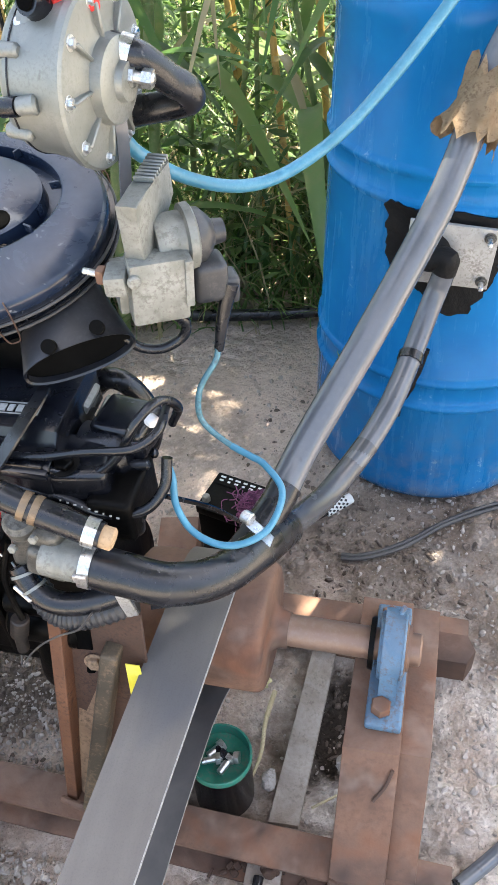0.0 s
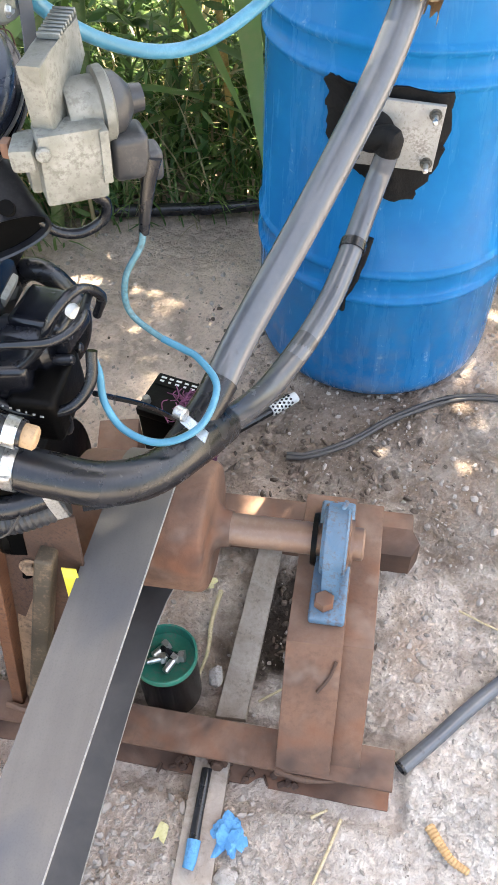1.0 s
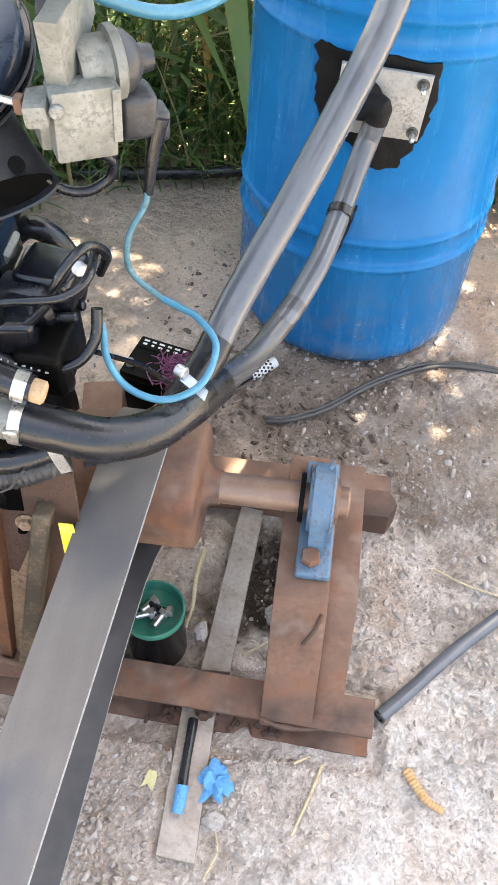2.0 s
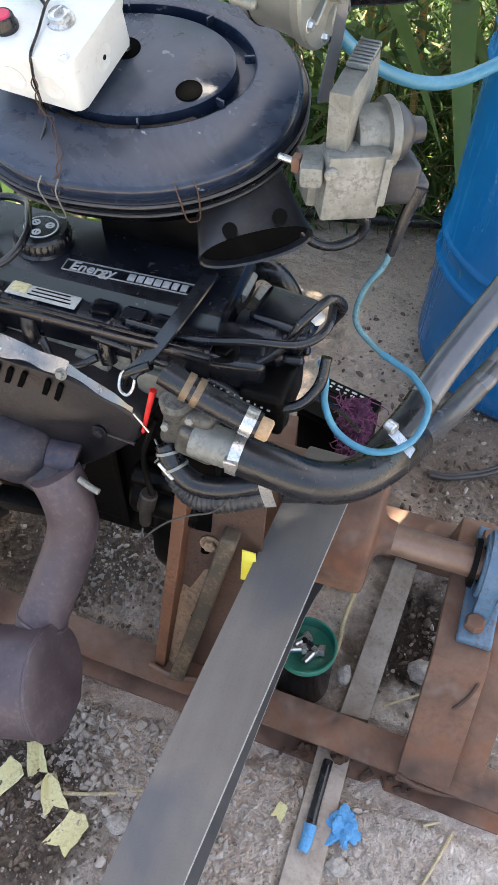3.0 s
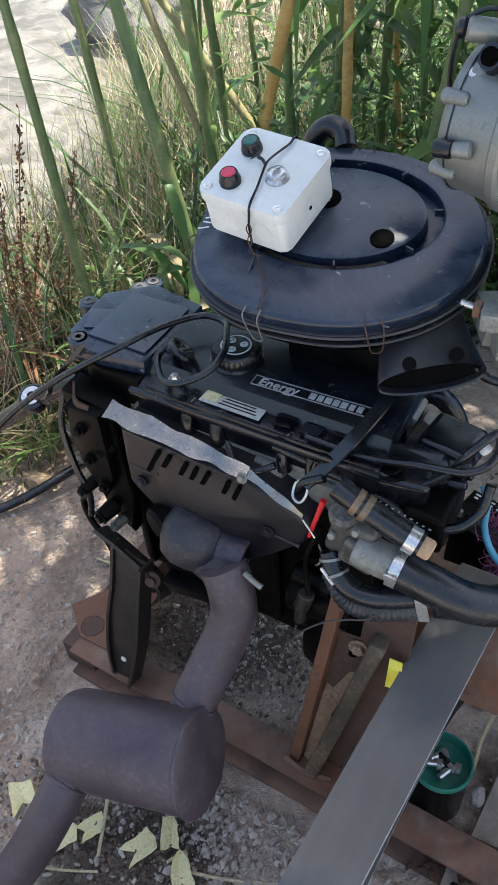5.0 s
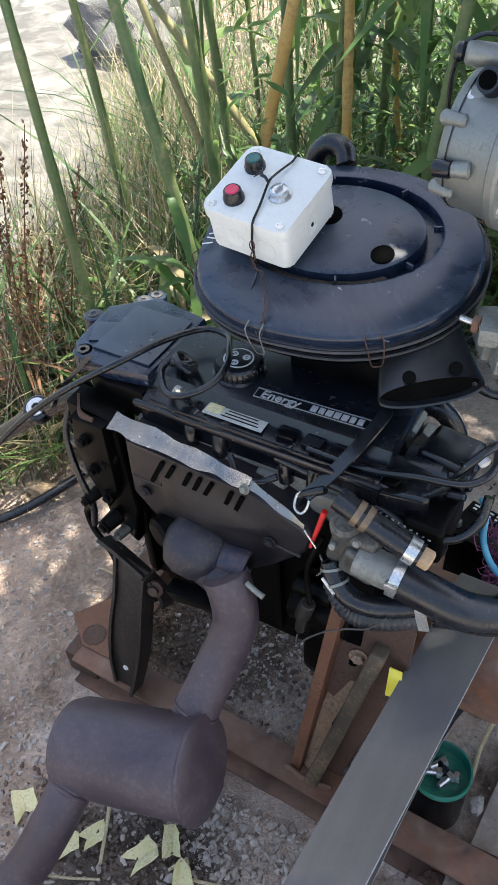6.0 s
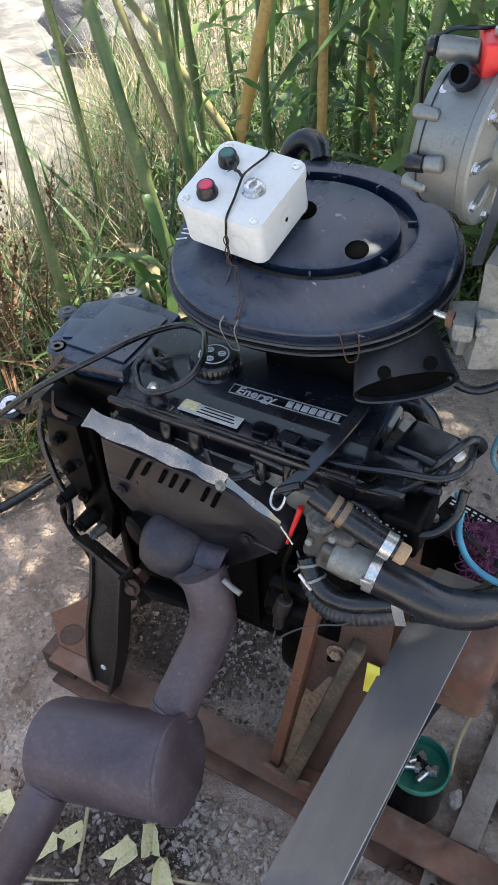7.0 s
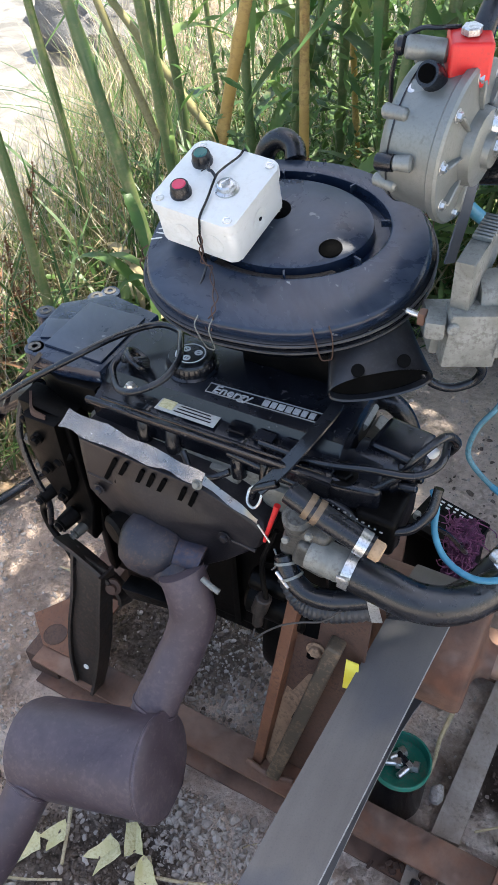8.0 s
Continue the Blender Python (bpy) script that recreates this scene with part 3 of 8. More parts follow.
def build_ground():
    xs, ys = ground_axis(-90, 90, -1.5, 0.5, 0.008), ground_axis(-90, 90, 0.2, 2.1, 0.008)
    verts = [(x, y, gz(x, y)) for y in ys for x in xs]
    n = len(xs)
    faces = [(j * n + i, j * n + i + 1, (j + 1) * n + i + 1, (j + 1) * n + i) for j in range(len(ys) - 1) for i in range(n - 1)]
    me = bpy.data.meshes.new("ground")
    me.from_pydata(verts, [], faces)
    me.shade_smooth()
    me.materials.append(M_GROUND)
    tagged(new("ground", me), "bare trampled dirt with chalky dust, oil stains and a painted pit shadow", "ground", kind="structure")
    bm = B()
    vs = [bm.verts.new(p) for p in ((-60, -30, -0.16), (-1.9, -30, -0.16), (-1.9, 40, -0.16), (-60, 40, -0.16))]
    bm.faces.new(vs)
    w = new("water", finish(bm, "water", (0, 0, 0), M_WATER))
    tagged(w, "glaring pale water beyond the bank", "water", kind="structure")


build_ground()


def pebble_mesh(name, spots, material, label, category):
    """Many small broken stones in one mesh."""
    base = bmesh.new()
    bmesh.ops.create_icosphere(base, subdivisions=1, radius=1.0)
    bv = [v.co.copy() for v in base.verts]
    bf = [[v.index for v in f.verts] for f in base.faces]
    base.free()
    verts, faces = [], []
    for x, y, r in spots:
        if 0.545 < y < 0.67 and -1.03 < x < 0.16:
            continue
        e = Euler((random.uniform(0, 6), random.uniform(0, 6), random.uniform(0, 6))).to_matrix()
        s = Vector((random.uniform(0.7, 1.3), random.uniform(0.6, 1.1), random.uniform(0.3, 0.7)))
        k = len(verts)
        z = gz(x, y) + r * 0.12
        for v in bv:
            q = e @ Vector((v.x * s.x, v.y * s.y, v.z * s.z)) * r * random.uniform(0.75, 1.15)
            verts.append((x + q.x, y + q.y, z + q.z))
        faces += [[i + k for i in f] for f in bf]
    me = bpy.data.meshes.new(name)
    me.from_pydata(verts, [], faces)
    me.materials.append(material)
    return tagged(new(name, me), label, category, kind="stuff")


def stone_mat():
    m = bpy.data.materials.new("mixed_gravel")
    nt, bsdf = nodes_of(m)
    geo = nt.nodes.new("ShaderNodeNewGeometry")
    vec = nt.nodes.new("ShaderNodeTexCoord").outputs["Object"]
    col = mixer(nt, geo.outputs["Random Per Island"], (0.29, 0.24, 0.205), (0.47, 0.41, 0.365))
    col = mixer(nt, maths(nt, "MULTIPLY", span(nt, noise_tex(nt, vec, 120.0), 0.4, 0.7), 0.5), col, (0.33, 0.29, 0.25))
    nt.links.new(col, bsdf.inputs["Base Color"])
    bsdf.inputs["Roughness"].default_value = 0.95
    return m


M_GRAVEL = stone_mat()
spots = []
while len(spots) < 24000:
    x, y = random.uniform(-1.5, 0.75), random.uniform(0.05, 2.0)
    if y > edge_of_grass(x) or noise.noise((x * 3, y * 3, 9.0)) < random.uniform(-0.7, 0.25):
        continue
    r = 0.0012 + 0.0070 * random.random() ** 6
    spots.append((x, y, r))
pebble_mesh("gravel", spots, M_GRAVEL, "loose pale gravel and crumbs of dry earth", "gravel")
spots = [(random.gauss(-0.44, 0.16), random.gauss(0.46, 0.08), 0.002 + 0.010 * random.random() ** 4) for _ in range(1300)]
spots += [(random.gauss(-0.95, 0.16), random.gauss(0.42, 0.10), 0.0025 + 0.010 * random.random() ** 3) for _ in range(420)]
spots += [(random.uniform(0.12, 0.45), random.uniform(0.3, 1.3), 0.002 + 0.011 * random.random() ** 6) for _ in range(420)]
spots += [(random.gauss(-0.12, 0.12), random.gauss(0.50, 0.06), 0.002 + 0.008 * random.random() ** 4) for _ in range(480)]
spots += [(x, y, 0.0018 + 0.0105 * random.random() ** 4) for x, y in ((random.uniform(-0.62, -0.20), random.uniform(0.30, 0.58)) for _ in range(2300)) if noise.noise((x * 7, y * 7, 2.0)) > -0.05]
spots += [(x, y, 0.002 + 0.007 * random.random() ** 3) for x, y in ((random.uniform(-0.70, -0.46), random.uniform(0.66, 0.95)) for _ in range(900))]
spots += [(x, y, 0.002 + 0.008 * random.random() ** 3) for x, y in ((random.uniform(-1.45, -0.9), random.uniform(0.25, 0.95)) for _ in range(1500)) if noise.noise((x * 5, y * 5, 7.0)) > -0.1]
pebble_mesh("rubble", spots, M_GRAVEL, "broken pale lumps of stone", "rubble")
M_CLOD = mat("dark_clods", (0.10, 0.072, 0.054), (0.19, 0.145, 0.115), (0.06, 0.042, 0.032), 30, 180, (0.85, 0.95), 0.0, 0.5, 0.002)
spots = [(x, y, 0.004 + 0.009 * random.random() ** 2) for x, y in ((random.gauss(0.0, 0.15), random.gauss(1.3, 0.12)) for _ in range(260)) if (x - 0.04) ** 2 + (y - 1.7) ** 2 > 0.085]
spots += [(random.gauss(-0.22, 0.13), random.gauss(1.52, 0.16), 0.002 + 0.008 * random.random() ** 3) for _ in range(240)]
spots += [(random.gauss(-0.03, 0.045), random.gauss(0.86, 0.06), 0.004 + 0.009 * random.random() ** 2) for _ in range(110)]
spots += [(random.gauss(-0.68, 0.13), random.gauss(0.36, 0.06), 0.003 + 0.006 * random.random() ** 2) for _ in range(200)]
spots += [(random.gauss(-0.75, 0.10), random.gauss(0.84, 0.09), 0.003 + 0.008 * random.random() ** 2) for _ in range(1100)]
spots += [(random.gauss(-0.70, 0.14), random.gauss(0.34, 0.06), 0.002 + 0.008 * random.random() ** 2) for _ in range(900)]
pebble_mesh("clods", spots, M_CLOD, "crumbled dark brown earth clods", "earth")

# ---- steel frame ----
frame_ob = empty("engine_stand", (-0.42, 0.82, 0.0), "rusty welded steel engine stand lying on the dirt", "engine stand")


bm = B()
prism(bm, [(-0.032, 0.062), (0.032, 0.062), (0.032, -0.012), (-0.043, -0.012), (-0.043, -0.005), (0.025, -0.005), (0.025, 0.055), (-0.032, 0.055)], Matrix.Translation((-0.42, 0.620, 0)) @ Matrix.Rotation(radians(-1.6), 4, "Z") @ Matrix.Translation((-0.572, 0, 0)) @ Matrix(((0, 0, 1, 0), (1, 0, 0, 0), (0, 1, 0, 0), (0, 0, 0, 1))), 1.144, 0.0015)
for v in bm.verts:
    v.co += Vector((0, noise.noise(v.co * 9), noise.noise(v.co * 11))) * 0.0012
front_rail = part("front_rail", bm, M_RUST, frame_ob)
bm = B()
for k in range(26):
    x = random.uniform(-0.24, 0.0)
    box(bm, (x, 0.590 - 0.028 * (x + 0.42) + random.uniform(-0.014, 0.012), -0.003 + random.uniform(0, 0.004)), (random.uniform(0.006, 0.02), random.uniform(0.004, 0.012), 0.005), Matrix.Rotation(random.uniform(0, 3), 3, "Z"), 0.0015, 1)
tagged(part("rust_scale", bm, M_RUST_DARK, front_rail, "dark rust flakes lying in the channel"), kind="stuff")
bm = box(B(), (-0.41, 1.055, 0.022), (1.15, 0.085, 0.075), bevel=0.005)
part("rear_rail", bm, M_RUST, frame_ob)
bm = prism(B(), [(-0.04, -0.032), (0.028, -0.032), (0.044, 0.0), (0.028, 0.032), (-0.04, 0.032)], place((0.135, 1.03, -0.012), (1, 0, 0), (0, 1, 0)), 0.072, 0.004)
part("rail_end_block", bm, M_RUST, frame_ob)
bm = box(B(), (-0.985, 0.835, 0.022), (0.075, 0.44, 0.07), bevel=0.005)
part("end_rail", bm, M_RUST_DARK, frame_ob)
bm = prism(B(), [(-1.055, 0.693), (-0.99, 0.640), (-0.90, 0.640), (-0.90, 0.80), (-0.945, 0.80), (-1.0, 0.772)], Matrix.Translation((0, 0, 0.0625)), 0.006, 0.0012)
plate = part("corner_plate", bm, M_ORANGE, frame_ob, "orange-rusted gusset plate with a hole's shade painted on")
# dark disc on the uncut plate paints the shade of its hole
bm = lathe(B(), (-0.981, 0.671, 0.0687), (0, 0, 1), [(0, 0.0002), (0.0235, 0.0002), (0.0245, 0.0012), (0.0255, 0.0002), (0.026, -0.001)], 28)
part("plate_hole", bm, M_RUST_DARK, plate)
bm = bolt_head(B(), (-0.13, 0.588, 0.02), (0, -1, 0.3), 0.011, 0.01)
part("rail_nut", bm, M_RUST_DARK, frame_ob)

# bearing pedestal: sloping front plate, seat, back leg
bm = B()
prism(bm, [(0.572, 0.050), (0.712, 0.246), (0.985, 0.246), (1.075, 0.055), (1.05, 0.055), (0.97, 0.225), (0.725, 0.225), (0.60, 0.050)], Matrix.Translation((-0.034, 0, 0)) @ Matrix(((0, 0, 1, 0), (1, 0, 0, 0), (0, 1, 0, 0), (0, 0, 0, 1))), 0.086, 0.003)
pedestal = part("bearing_pedestal", bm, M_RUST, frame_ob)
bm = B()
prism(bm, [(0.590, 0.050), (0.722, 0.234), (0.985, 0.234), (1.065, 0.055), (1.04, 0.055), (0.965, 0.215), (0.735, 0.215), (0.615, 0.050)], Matrix.Translation((0.050, 0, 0)) @ Matrix(((0, 0, 1, 0), (1, 0, 0, 0), (0, 1, 0, 0), (0, 0, 0, 1))), 0.048, 0.003)
part("pedestal_flange", bm, M_RUST, frame_ob)
slope = Vector((0, 0.58, 0.81)).normalized()
bm = tube(B(), [(0.044, 0.6955, 0.229), (0.036, 0.680, 0.205), (0.020, 0.664, 0.182)], 0.0028, 8)
part("weld_bead", bm, M_RUST_DARK, pedestal)
bm = tube(B(), [(-0.034, 0.578, 0.060), (0.0, 0.572, 0.055), (0.05, 0.574, 0.055), (0.098, 0.592, 0.056)], 0.005, 8, 6, rough=0.003)
part("weld_seam", bm, M_RUST_DARK, pedestal)

# post that carries the flywheel end


def sheet_plate(pts, t):
    """A flat plate with the given corners, t thick."""
    bm = B()
    vs = [Vector(p) for p in pts]
    n = (vs[1] - vs[0]).cross(vs[2] - vs[0]).normalized() * t
    a, b = [bm.verts.new(v) for v in vs], [bm.verts.new(v + n) for v in vs]
    bm.faces.new(a), bm.faces.new(b[::-1])
    k = len(vs)
    for i in range(k):
        bm.faces.new((a[i], b[i], b[(i + 1) % k], a[(i + 1) % k]))
    bmesh.ops.bevel(bm, geom=bm.edges[:], offset=0.0012, segments=1, affect="EDGES")
    return bm


def on_post(x, z, back=0.0):
    """A place on the leaning front of the post."""
    return Vector((x, 0.62 + (z - 0.06) * 0.18 + back, z))


# back plate in dark rust, whose tone also holds the deep shade there
bm = sheet_plate([on_post(-0.436, 0.50, 0.030), on_post(-0.478, 0.062, 0.030), on_post(-0.395, 0.062, 0.030), on_post(-0.318, 0.40, 0.030), on_post(-0.318, 0.50, 0.030)], 0.006)
post = part("support_post", bm, M_RUST_DARK, frame_ob, "brown leaning channel post under the flywheel end")
bm = sheet_plate([on_post(-0.447, 0.505), on_post(-0.486, 0.062), on_post(-0.480, 0.062, 0.062), on_post(-0.440, 0.505, 0.062)], 0.020)
part("post_flange", bm, M_ORANGE, post, "bright orange-rusted flange")
bm = sheet_plate([on_post(-0.434, 0.495, 0.026), on_post(-0.432, 0.40, 0.026), on_post(-0.440, 0.30, 0.026), on_post(-0.474, 0.064, 0.020), on_post(-0.452, 0.064, 0.006), on_post(-0.416, 0.20, 0.020), on_post(-0.383, 0.34, 0.024), on_post(-0.40, 0.395, 0.026)], 0.005)
part("post_gusset", bm, M_BARE, post)
bm = B()
for a, b, w, t in ((on_post(-0.362, 0.440, 0.012), on_post(-0.438, 0.064, -0.002), 0.026, 0.036),):
    d = b - a
    box(bm, (a + b) / 2, (w, t, d.length), axes_to(d, (0, -1, 0)), 0.006, 3)
part("leaning_bar", bm, M_DARK_BAR, post, "dark leaning square bar with a worn edge")
bm = tube(B(), [on_post(-0.385, 0.352, 0.019), on_post(-0.402, 0.285, 0.0165), on_post(-0.421, 0.214, 0.013)], 0.0022, 6, 4)
part("split_seam", bm, M_HOLE_SHADE, post, "dark split along the bar")
# flat black plate paints the opening's shade on the post
bm = sheet_plate([on_post(-0.422, 0.485, 0.0245), on_post(-0.424, 0.412, 0.0245), on_post(-0.398, 0.415, 0.0245), on_post(-0.396, 0.49, 0.0245)], 0.003)
part("dark_opening", bm, M_HOLE_SHADE, post, "black plate for the shade of an opening in the post")
bm = bolt_head(B(), on_post(-0.398, 0.392, 0.022), (0.1, -1, 0.2), 0.011, 0.008)
part("post_bolt", bm, M_BARE, post)
bm = cyl(B(), on_post(-0.405, 0.379, 0.022), on_post(-0.405, 0.373, 0.0190), 0.007, seg=14, soft=0.0004)
part("bolt_hole", bm, M_HOLE_SHADE, post)
bm = tube(B(), [on_post(-0.492, 0.066, -0.006), on_post(-0.45, 0.066, -0.012), on_post(-0.40, 0.066, -0.004)], 0.004, 8, 8, rough=0.006)
part("weld_seam", bm, M_RUST, post)

# engine mount bracket
BR = place((0, 0.615, 0.063), (1, 0, 0), (0, 0.212, 0.977))
bm = B()
prism(bm, [(-0.862, 0.352), (-0.868, 0.25), (-0.880, 0.16), (-0.884, 0.07), (-0.874, 0.0), (-0.828, 0.0), (-0.814, 0.07), (-0.802, 0.16), (-0.797, 0.25), (-0.790, 0.335)], BR, 0.006, 0.002)
bracket = part("mount_bracket", bm, M_MOUNT, frame_ob, "sooty pressed-steel engine mount with a rusty foot")
for line, w in (([(-0.860, 0.355), (-0.868, 0.25), (-0.881, 0.16), (-0.885, 0.07), (-0.876, 0.002)], 0.020), ([(-0.791, 0.335), (-0.798, 0.25), (-0.803, 0.16), (-0.815, 0.07), (-0.829, 0.002)], 0.040)):
    bm = strip(B(), [BR @ Vector((u, v, w * 0.18)) for u, v in line], BR.to_3x3() @ Vector((0, 0, 1)), w, 0.006)
    part("bracket_flange", bm, M_MOUNT, bracket)
bm = strip(B(), [(-0.892, 0.690, 0.424), (-0.857, 0.690, 0.405), (-0.815, 0.688, 0.380), (-0.785, 0.685, 0.362), (-0.766, 0.684, 0.330), (-0.770, 0.684, 0.305)], (0, -0.8, 0.6), 0.040, 0.007)
part("bracket_head", bm, M_MOUNT, bracket)
bm = cyl(B(), BR @ Vector((-0.853, 0.052, -0.004)), BR @ Vector((-0.853, 0.052, 0.0075)), 0.0062, seg=16, soft=0.0005)
part("bracket_hole", bm, M_PRINT, bracket, "hole through which pale ground shows")
bm = lathe(B(), (-0.779, 0.676, 0.362), (0.2, -0.9, 0.4), [(0, 0), (0.016, 0), (0.016, 0.005), (0.009, 0.007), (0.009, 0.014), (0, 0.015)], 20)
part("mount_bolt", bm, M_RUST_DARK, bracket)

# ---- flat belt, drum, shaft, bearing ----
AXIS_Y, AXIS_Z = 0.855, 0.312
bm = B()
lathe(bm, (-0.385, AXIS_Y, AXIS_Z), (1, 0, 0), [(0, 0), (0.094, 0), (0.101, 0.006), (0.104, 0.02), (0.1045, 0.08), (0.104, 0.203), (0.1025, 0.211), (0.099, 0.216), (0.093, 0.218), (0.05, 0.219), (0.038, 0.223), (0.031, 0.232), (0.028, 0.246), (0, 0.246)], 72)
drum = thing("belt_drum", bm, M_RUST, (-0.28, AXIS_Y, AXIS_Z), "rusty steel belt drum bolted to the engine's flywheel", "pulley")
bm = cyl(B(), (-0.19, AXIS_Y, AXIS_Z), (0.068, AXIS_Y, AXIS_Z), 0.0255, seg=36, soft=0.003)
part("shaft", bm, M_SHAFT, drum, "smooth brown turned shaft")


def belt_loop():
    """The belt's run round the drum and the small far pulley, as points in y, z with outward ways."""
    r1, r2 = 0.1052, 0.080
    c1, c2 = Vector((AXIS_Y, AXIS_Z)), Vector((-0.95, 0.115))
    d = c2 - c1
    length = d.length
    u = d / length
    w = Vector((-u.y, u.x))
    k = (r1 - r2) / length
    s = math.sqrt(1 - k * k)
    up, low = u * k - w * s, u * k + w * s
    if up.y < low.y:
        up, low = low, up
    a_up, a_low = math.atan2(up.y, up.x), math.atan2(low.y, low.x)
    run = []
    for i in range(41):
        run.append((c1 + up * r1 + (c2 + up * r2 - c1 - up * r1) * i / 40, up))
    a = a_up
    for i in range(1, 12):
        t = a_up + (a_low + 2 * math.pi - a_up) * i / 12
        n = Vector((math.cos(t), math.sin(t)))
        run.append((c2 + n * r2, n))
    for i in range(41):
        run.append((c2 + low * r2 + (c1 + low * r1 - c2 - low * r2) * i / 40, low))
    for i in range(1, 24):
        t = a_low + (a_up - a_low) * i / 24
        n = Vector((math.cos(t), math.sin(t)))
        run.append((c1 + n * r1, n))
    return run


belt = empty("flat_belt", (-0.30, 0.3, 0.45), "wide grey-brown flat drive belt running off the drum", "belt")


def belt_layer(name, lo, hi, x_lo, x_hi, material, label=""):
    """One ply of the belt: from x_lo to x_hi across it, lo to hi above the pulleys."""
    bm = B()
    rings = []
    for q, n in belt_loop():
        a, b = q + n * lo, q + n * hi
        xr = -0.216 - 0.085 * max(AXIS_Y - q.x, 0.0) - (0.020 * min(max(AXIS_Y - q.x, 0.0) / 0.1, 1.0) - 0.011 * smooth(0.2, 0.6, AXIS_Y - q.x) if n.y < 0 else 0.0)
        xl = xr - 0.094
        x0, x1 = xl + 0.094 * x_lo, xl + 0.094 * x_hi
        rings.append([bm.verts.new(p) for p in ((x0, a.x, a.y), (x0, b.x, b.y), (x1, b.x, b.y), (x1, a.x, a.y))])
    for a, b in zip(rings, rings[1:] + rings[:1]):
        for k in range(4):
            bm.faces.new((a[k], a[(k + 1) % 4], b[(k + 1) % 4], b[k]))
    return part(name, bm, material, belt, label)


# the inner ply's dark tone holds the shade on the lower run
belt_layer("inner_ply", 0.0, 0.0026, 0.004, 0.996, M_BELT_DARK, "inner ply with the lower run's shade in its tone")
belt_layer("outer_ply", 0.0026, 0.0054, 0.0, 0.985, M_BELT)
belt_layer("frayed_edge", 0.0024, 0.0058, 0.985, 1.0, mat("pale_belt_edge", (0.30, 0.28, 0.26), (0.42, 0.40, 0.37), (0.15, 0.13, 0.12), 60, 200, (0.6, 0.8)), "pale strip along the right edge")

bearing = empty("pillow_block_bearing", (0.018, 0.855, 0.246), "chipped light-blue pillow block bearing bolted on the pedestal", "bearing")
bm = B()
box(bm, (0.022, 0.855, 0.2545), (0.056, 0.222, 0.017), bevel=0.006, seg=3)
part("base", bm, M_BEARING, bearing)
bm = B()
out = []
for k in range(25):
    a = math.pi * k / 24
    out.append((AXIS_Y + 0.059 * math.cos(a), AXIS_Z + 0.059 * math.sin(a)))
out = [(AXIS_Y + 0.075, 0.262)] + out + [(AXIS_Y - 0.075, 0.262)]
prism(bm, out, Matrix.Translation((0.009, 0, 0)) @ Matrix(((0, 0, 1, 0), (1, 0, 0, 0), (0, 1, 0, 0), (0, 0, 0, 1))), 0.028, 0.004)
lathe(bm, (0.003, AXIS_Y, AXIS_Z), (1, 0, 0), [(0.030, 0), (0.050, 0), (0.053, 0.003), (0.053, 0.037), (0.050, 0.040), (0.030, 0.040)], 40)
part("housing", bm, M_BEARING, bearing)
bm = lathe(B(), (0.035, AXIS_Y, AXIS_Z), (1, 0, 0), [(0.026, 0), (0.044, 0), (0.044, 0.009), (0.036, 0.011), (0.036, 0.016), (0.026, 0.016), (0.026, 0)], 36)
part("inner_ring", bm, M_SHAFT, bearing)
bm = lathe(B(), (-0.012, AXIS_Y, AXIS_Z), (1, 0, 0), [(0.026, 0), (0.040, 0), (0.042, 0.008), (0.026, 0.008), (0.026, 0)], 36)
part("seal_ring", bm, M_BLACK, bearing)
for y in (0.772, 0.938):
    bm = lathe(B(), (0.016, y, 0.265), (0, 0, 1), [(0, 0), (0.0165, 0), (0.0165, 0.012), (0.014, 0.015), (0, 0.0155)], 6)
    part("bolt_head", bm, M_RUST, bearing, "rusty hexagon bolt head")
bm = cyl(B(), (0.03, 0.875, 0.372), (0.036, 0.882, 0.384), 0.004, seg=10)
part("grease_nipple", bm, M_BEARING, bearing)

# ---- engine ----
engine = empty("engine", (-0.62, 0.855, 0.062), "oily black four-cylinder car engine standing on the rusty frame", "engine")
bm = B()
box(bm, (-0.655, 0.862, 0.45), (0.43, 0.20, 0.36), bevel=0.012, seg=3)
block = part("engine_block", bm, M_BLACK, engine)
for k in range(5):
    part("block_rib", box(B(), (-0.84 + 0.09 * k, 0.757, 0.40), (0.014, 0.02, 0.22), bevel=0.004), M_BLACK, block)
bm = B()
prism(bm, [(0.765, 0.285), (0.955, 0.285), (0.955, 0.25), (0.92, 0.185), (0.80, 0.185), (0.765, 0.25)], Matrix.Translation((-0.83, 0, 0)) @ Matrix(((0, 0, 1, 0), (1, 0, 0, 0), (0, 1, 0, 0), (0, 0, 0, 1))), 0.36, 0.012)
part("oil_pan", bm, M_BLACK, engine)
bm = lathe(B(), (-0.445, AXIS_Y, AXIS_Z), (1, 0, 0), [(0, -0.06), (0.13, -0.06), (0.148, -0.055), (0.152, -0.045), (0.152, 0.02), (0.146, 0.03), (0.07, 0.042), (0, 0.06)], 56)
part("bell_housing", bm, M_BLACK, engine)
bm = B()
prism(bm, [(-0.505, 0.52), (-0.40, 0.56), (-0.395, 0.33), (-0.425, 0.20), (-0.46, 0.19), (-0.50, 0.30)], place((0, 0.748, 0), *XZ), 0.012, 0.004)
part("clutch_plate_cover", bm, M_BLACK, engine)
bm = B()
box(bm, (-0.62, 0.845, 0.665), (0.385, 0.185, 0.075), bevel=0.006)
for k in range(4):
    box(bm, (-0.745 + 0.088 * k, 0.748, 0.672), (0.05, 0.018, 0.046), bevel=0.008)
part("cylinder_head", bm, M_ALU_DIRTY, engine, "stained bare aluminium cylinder head")
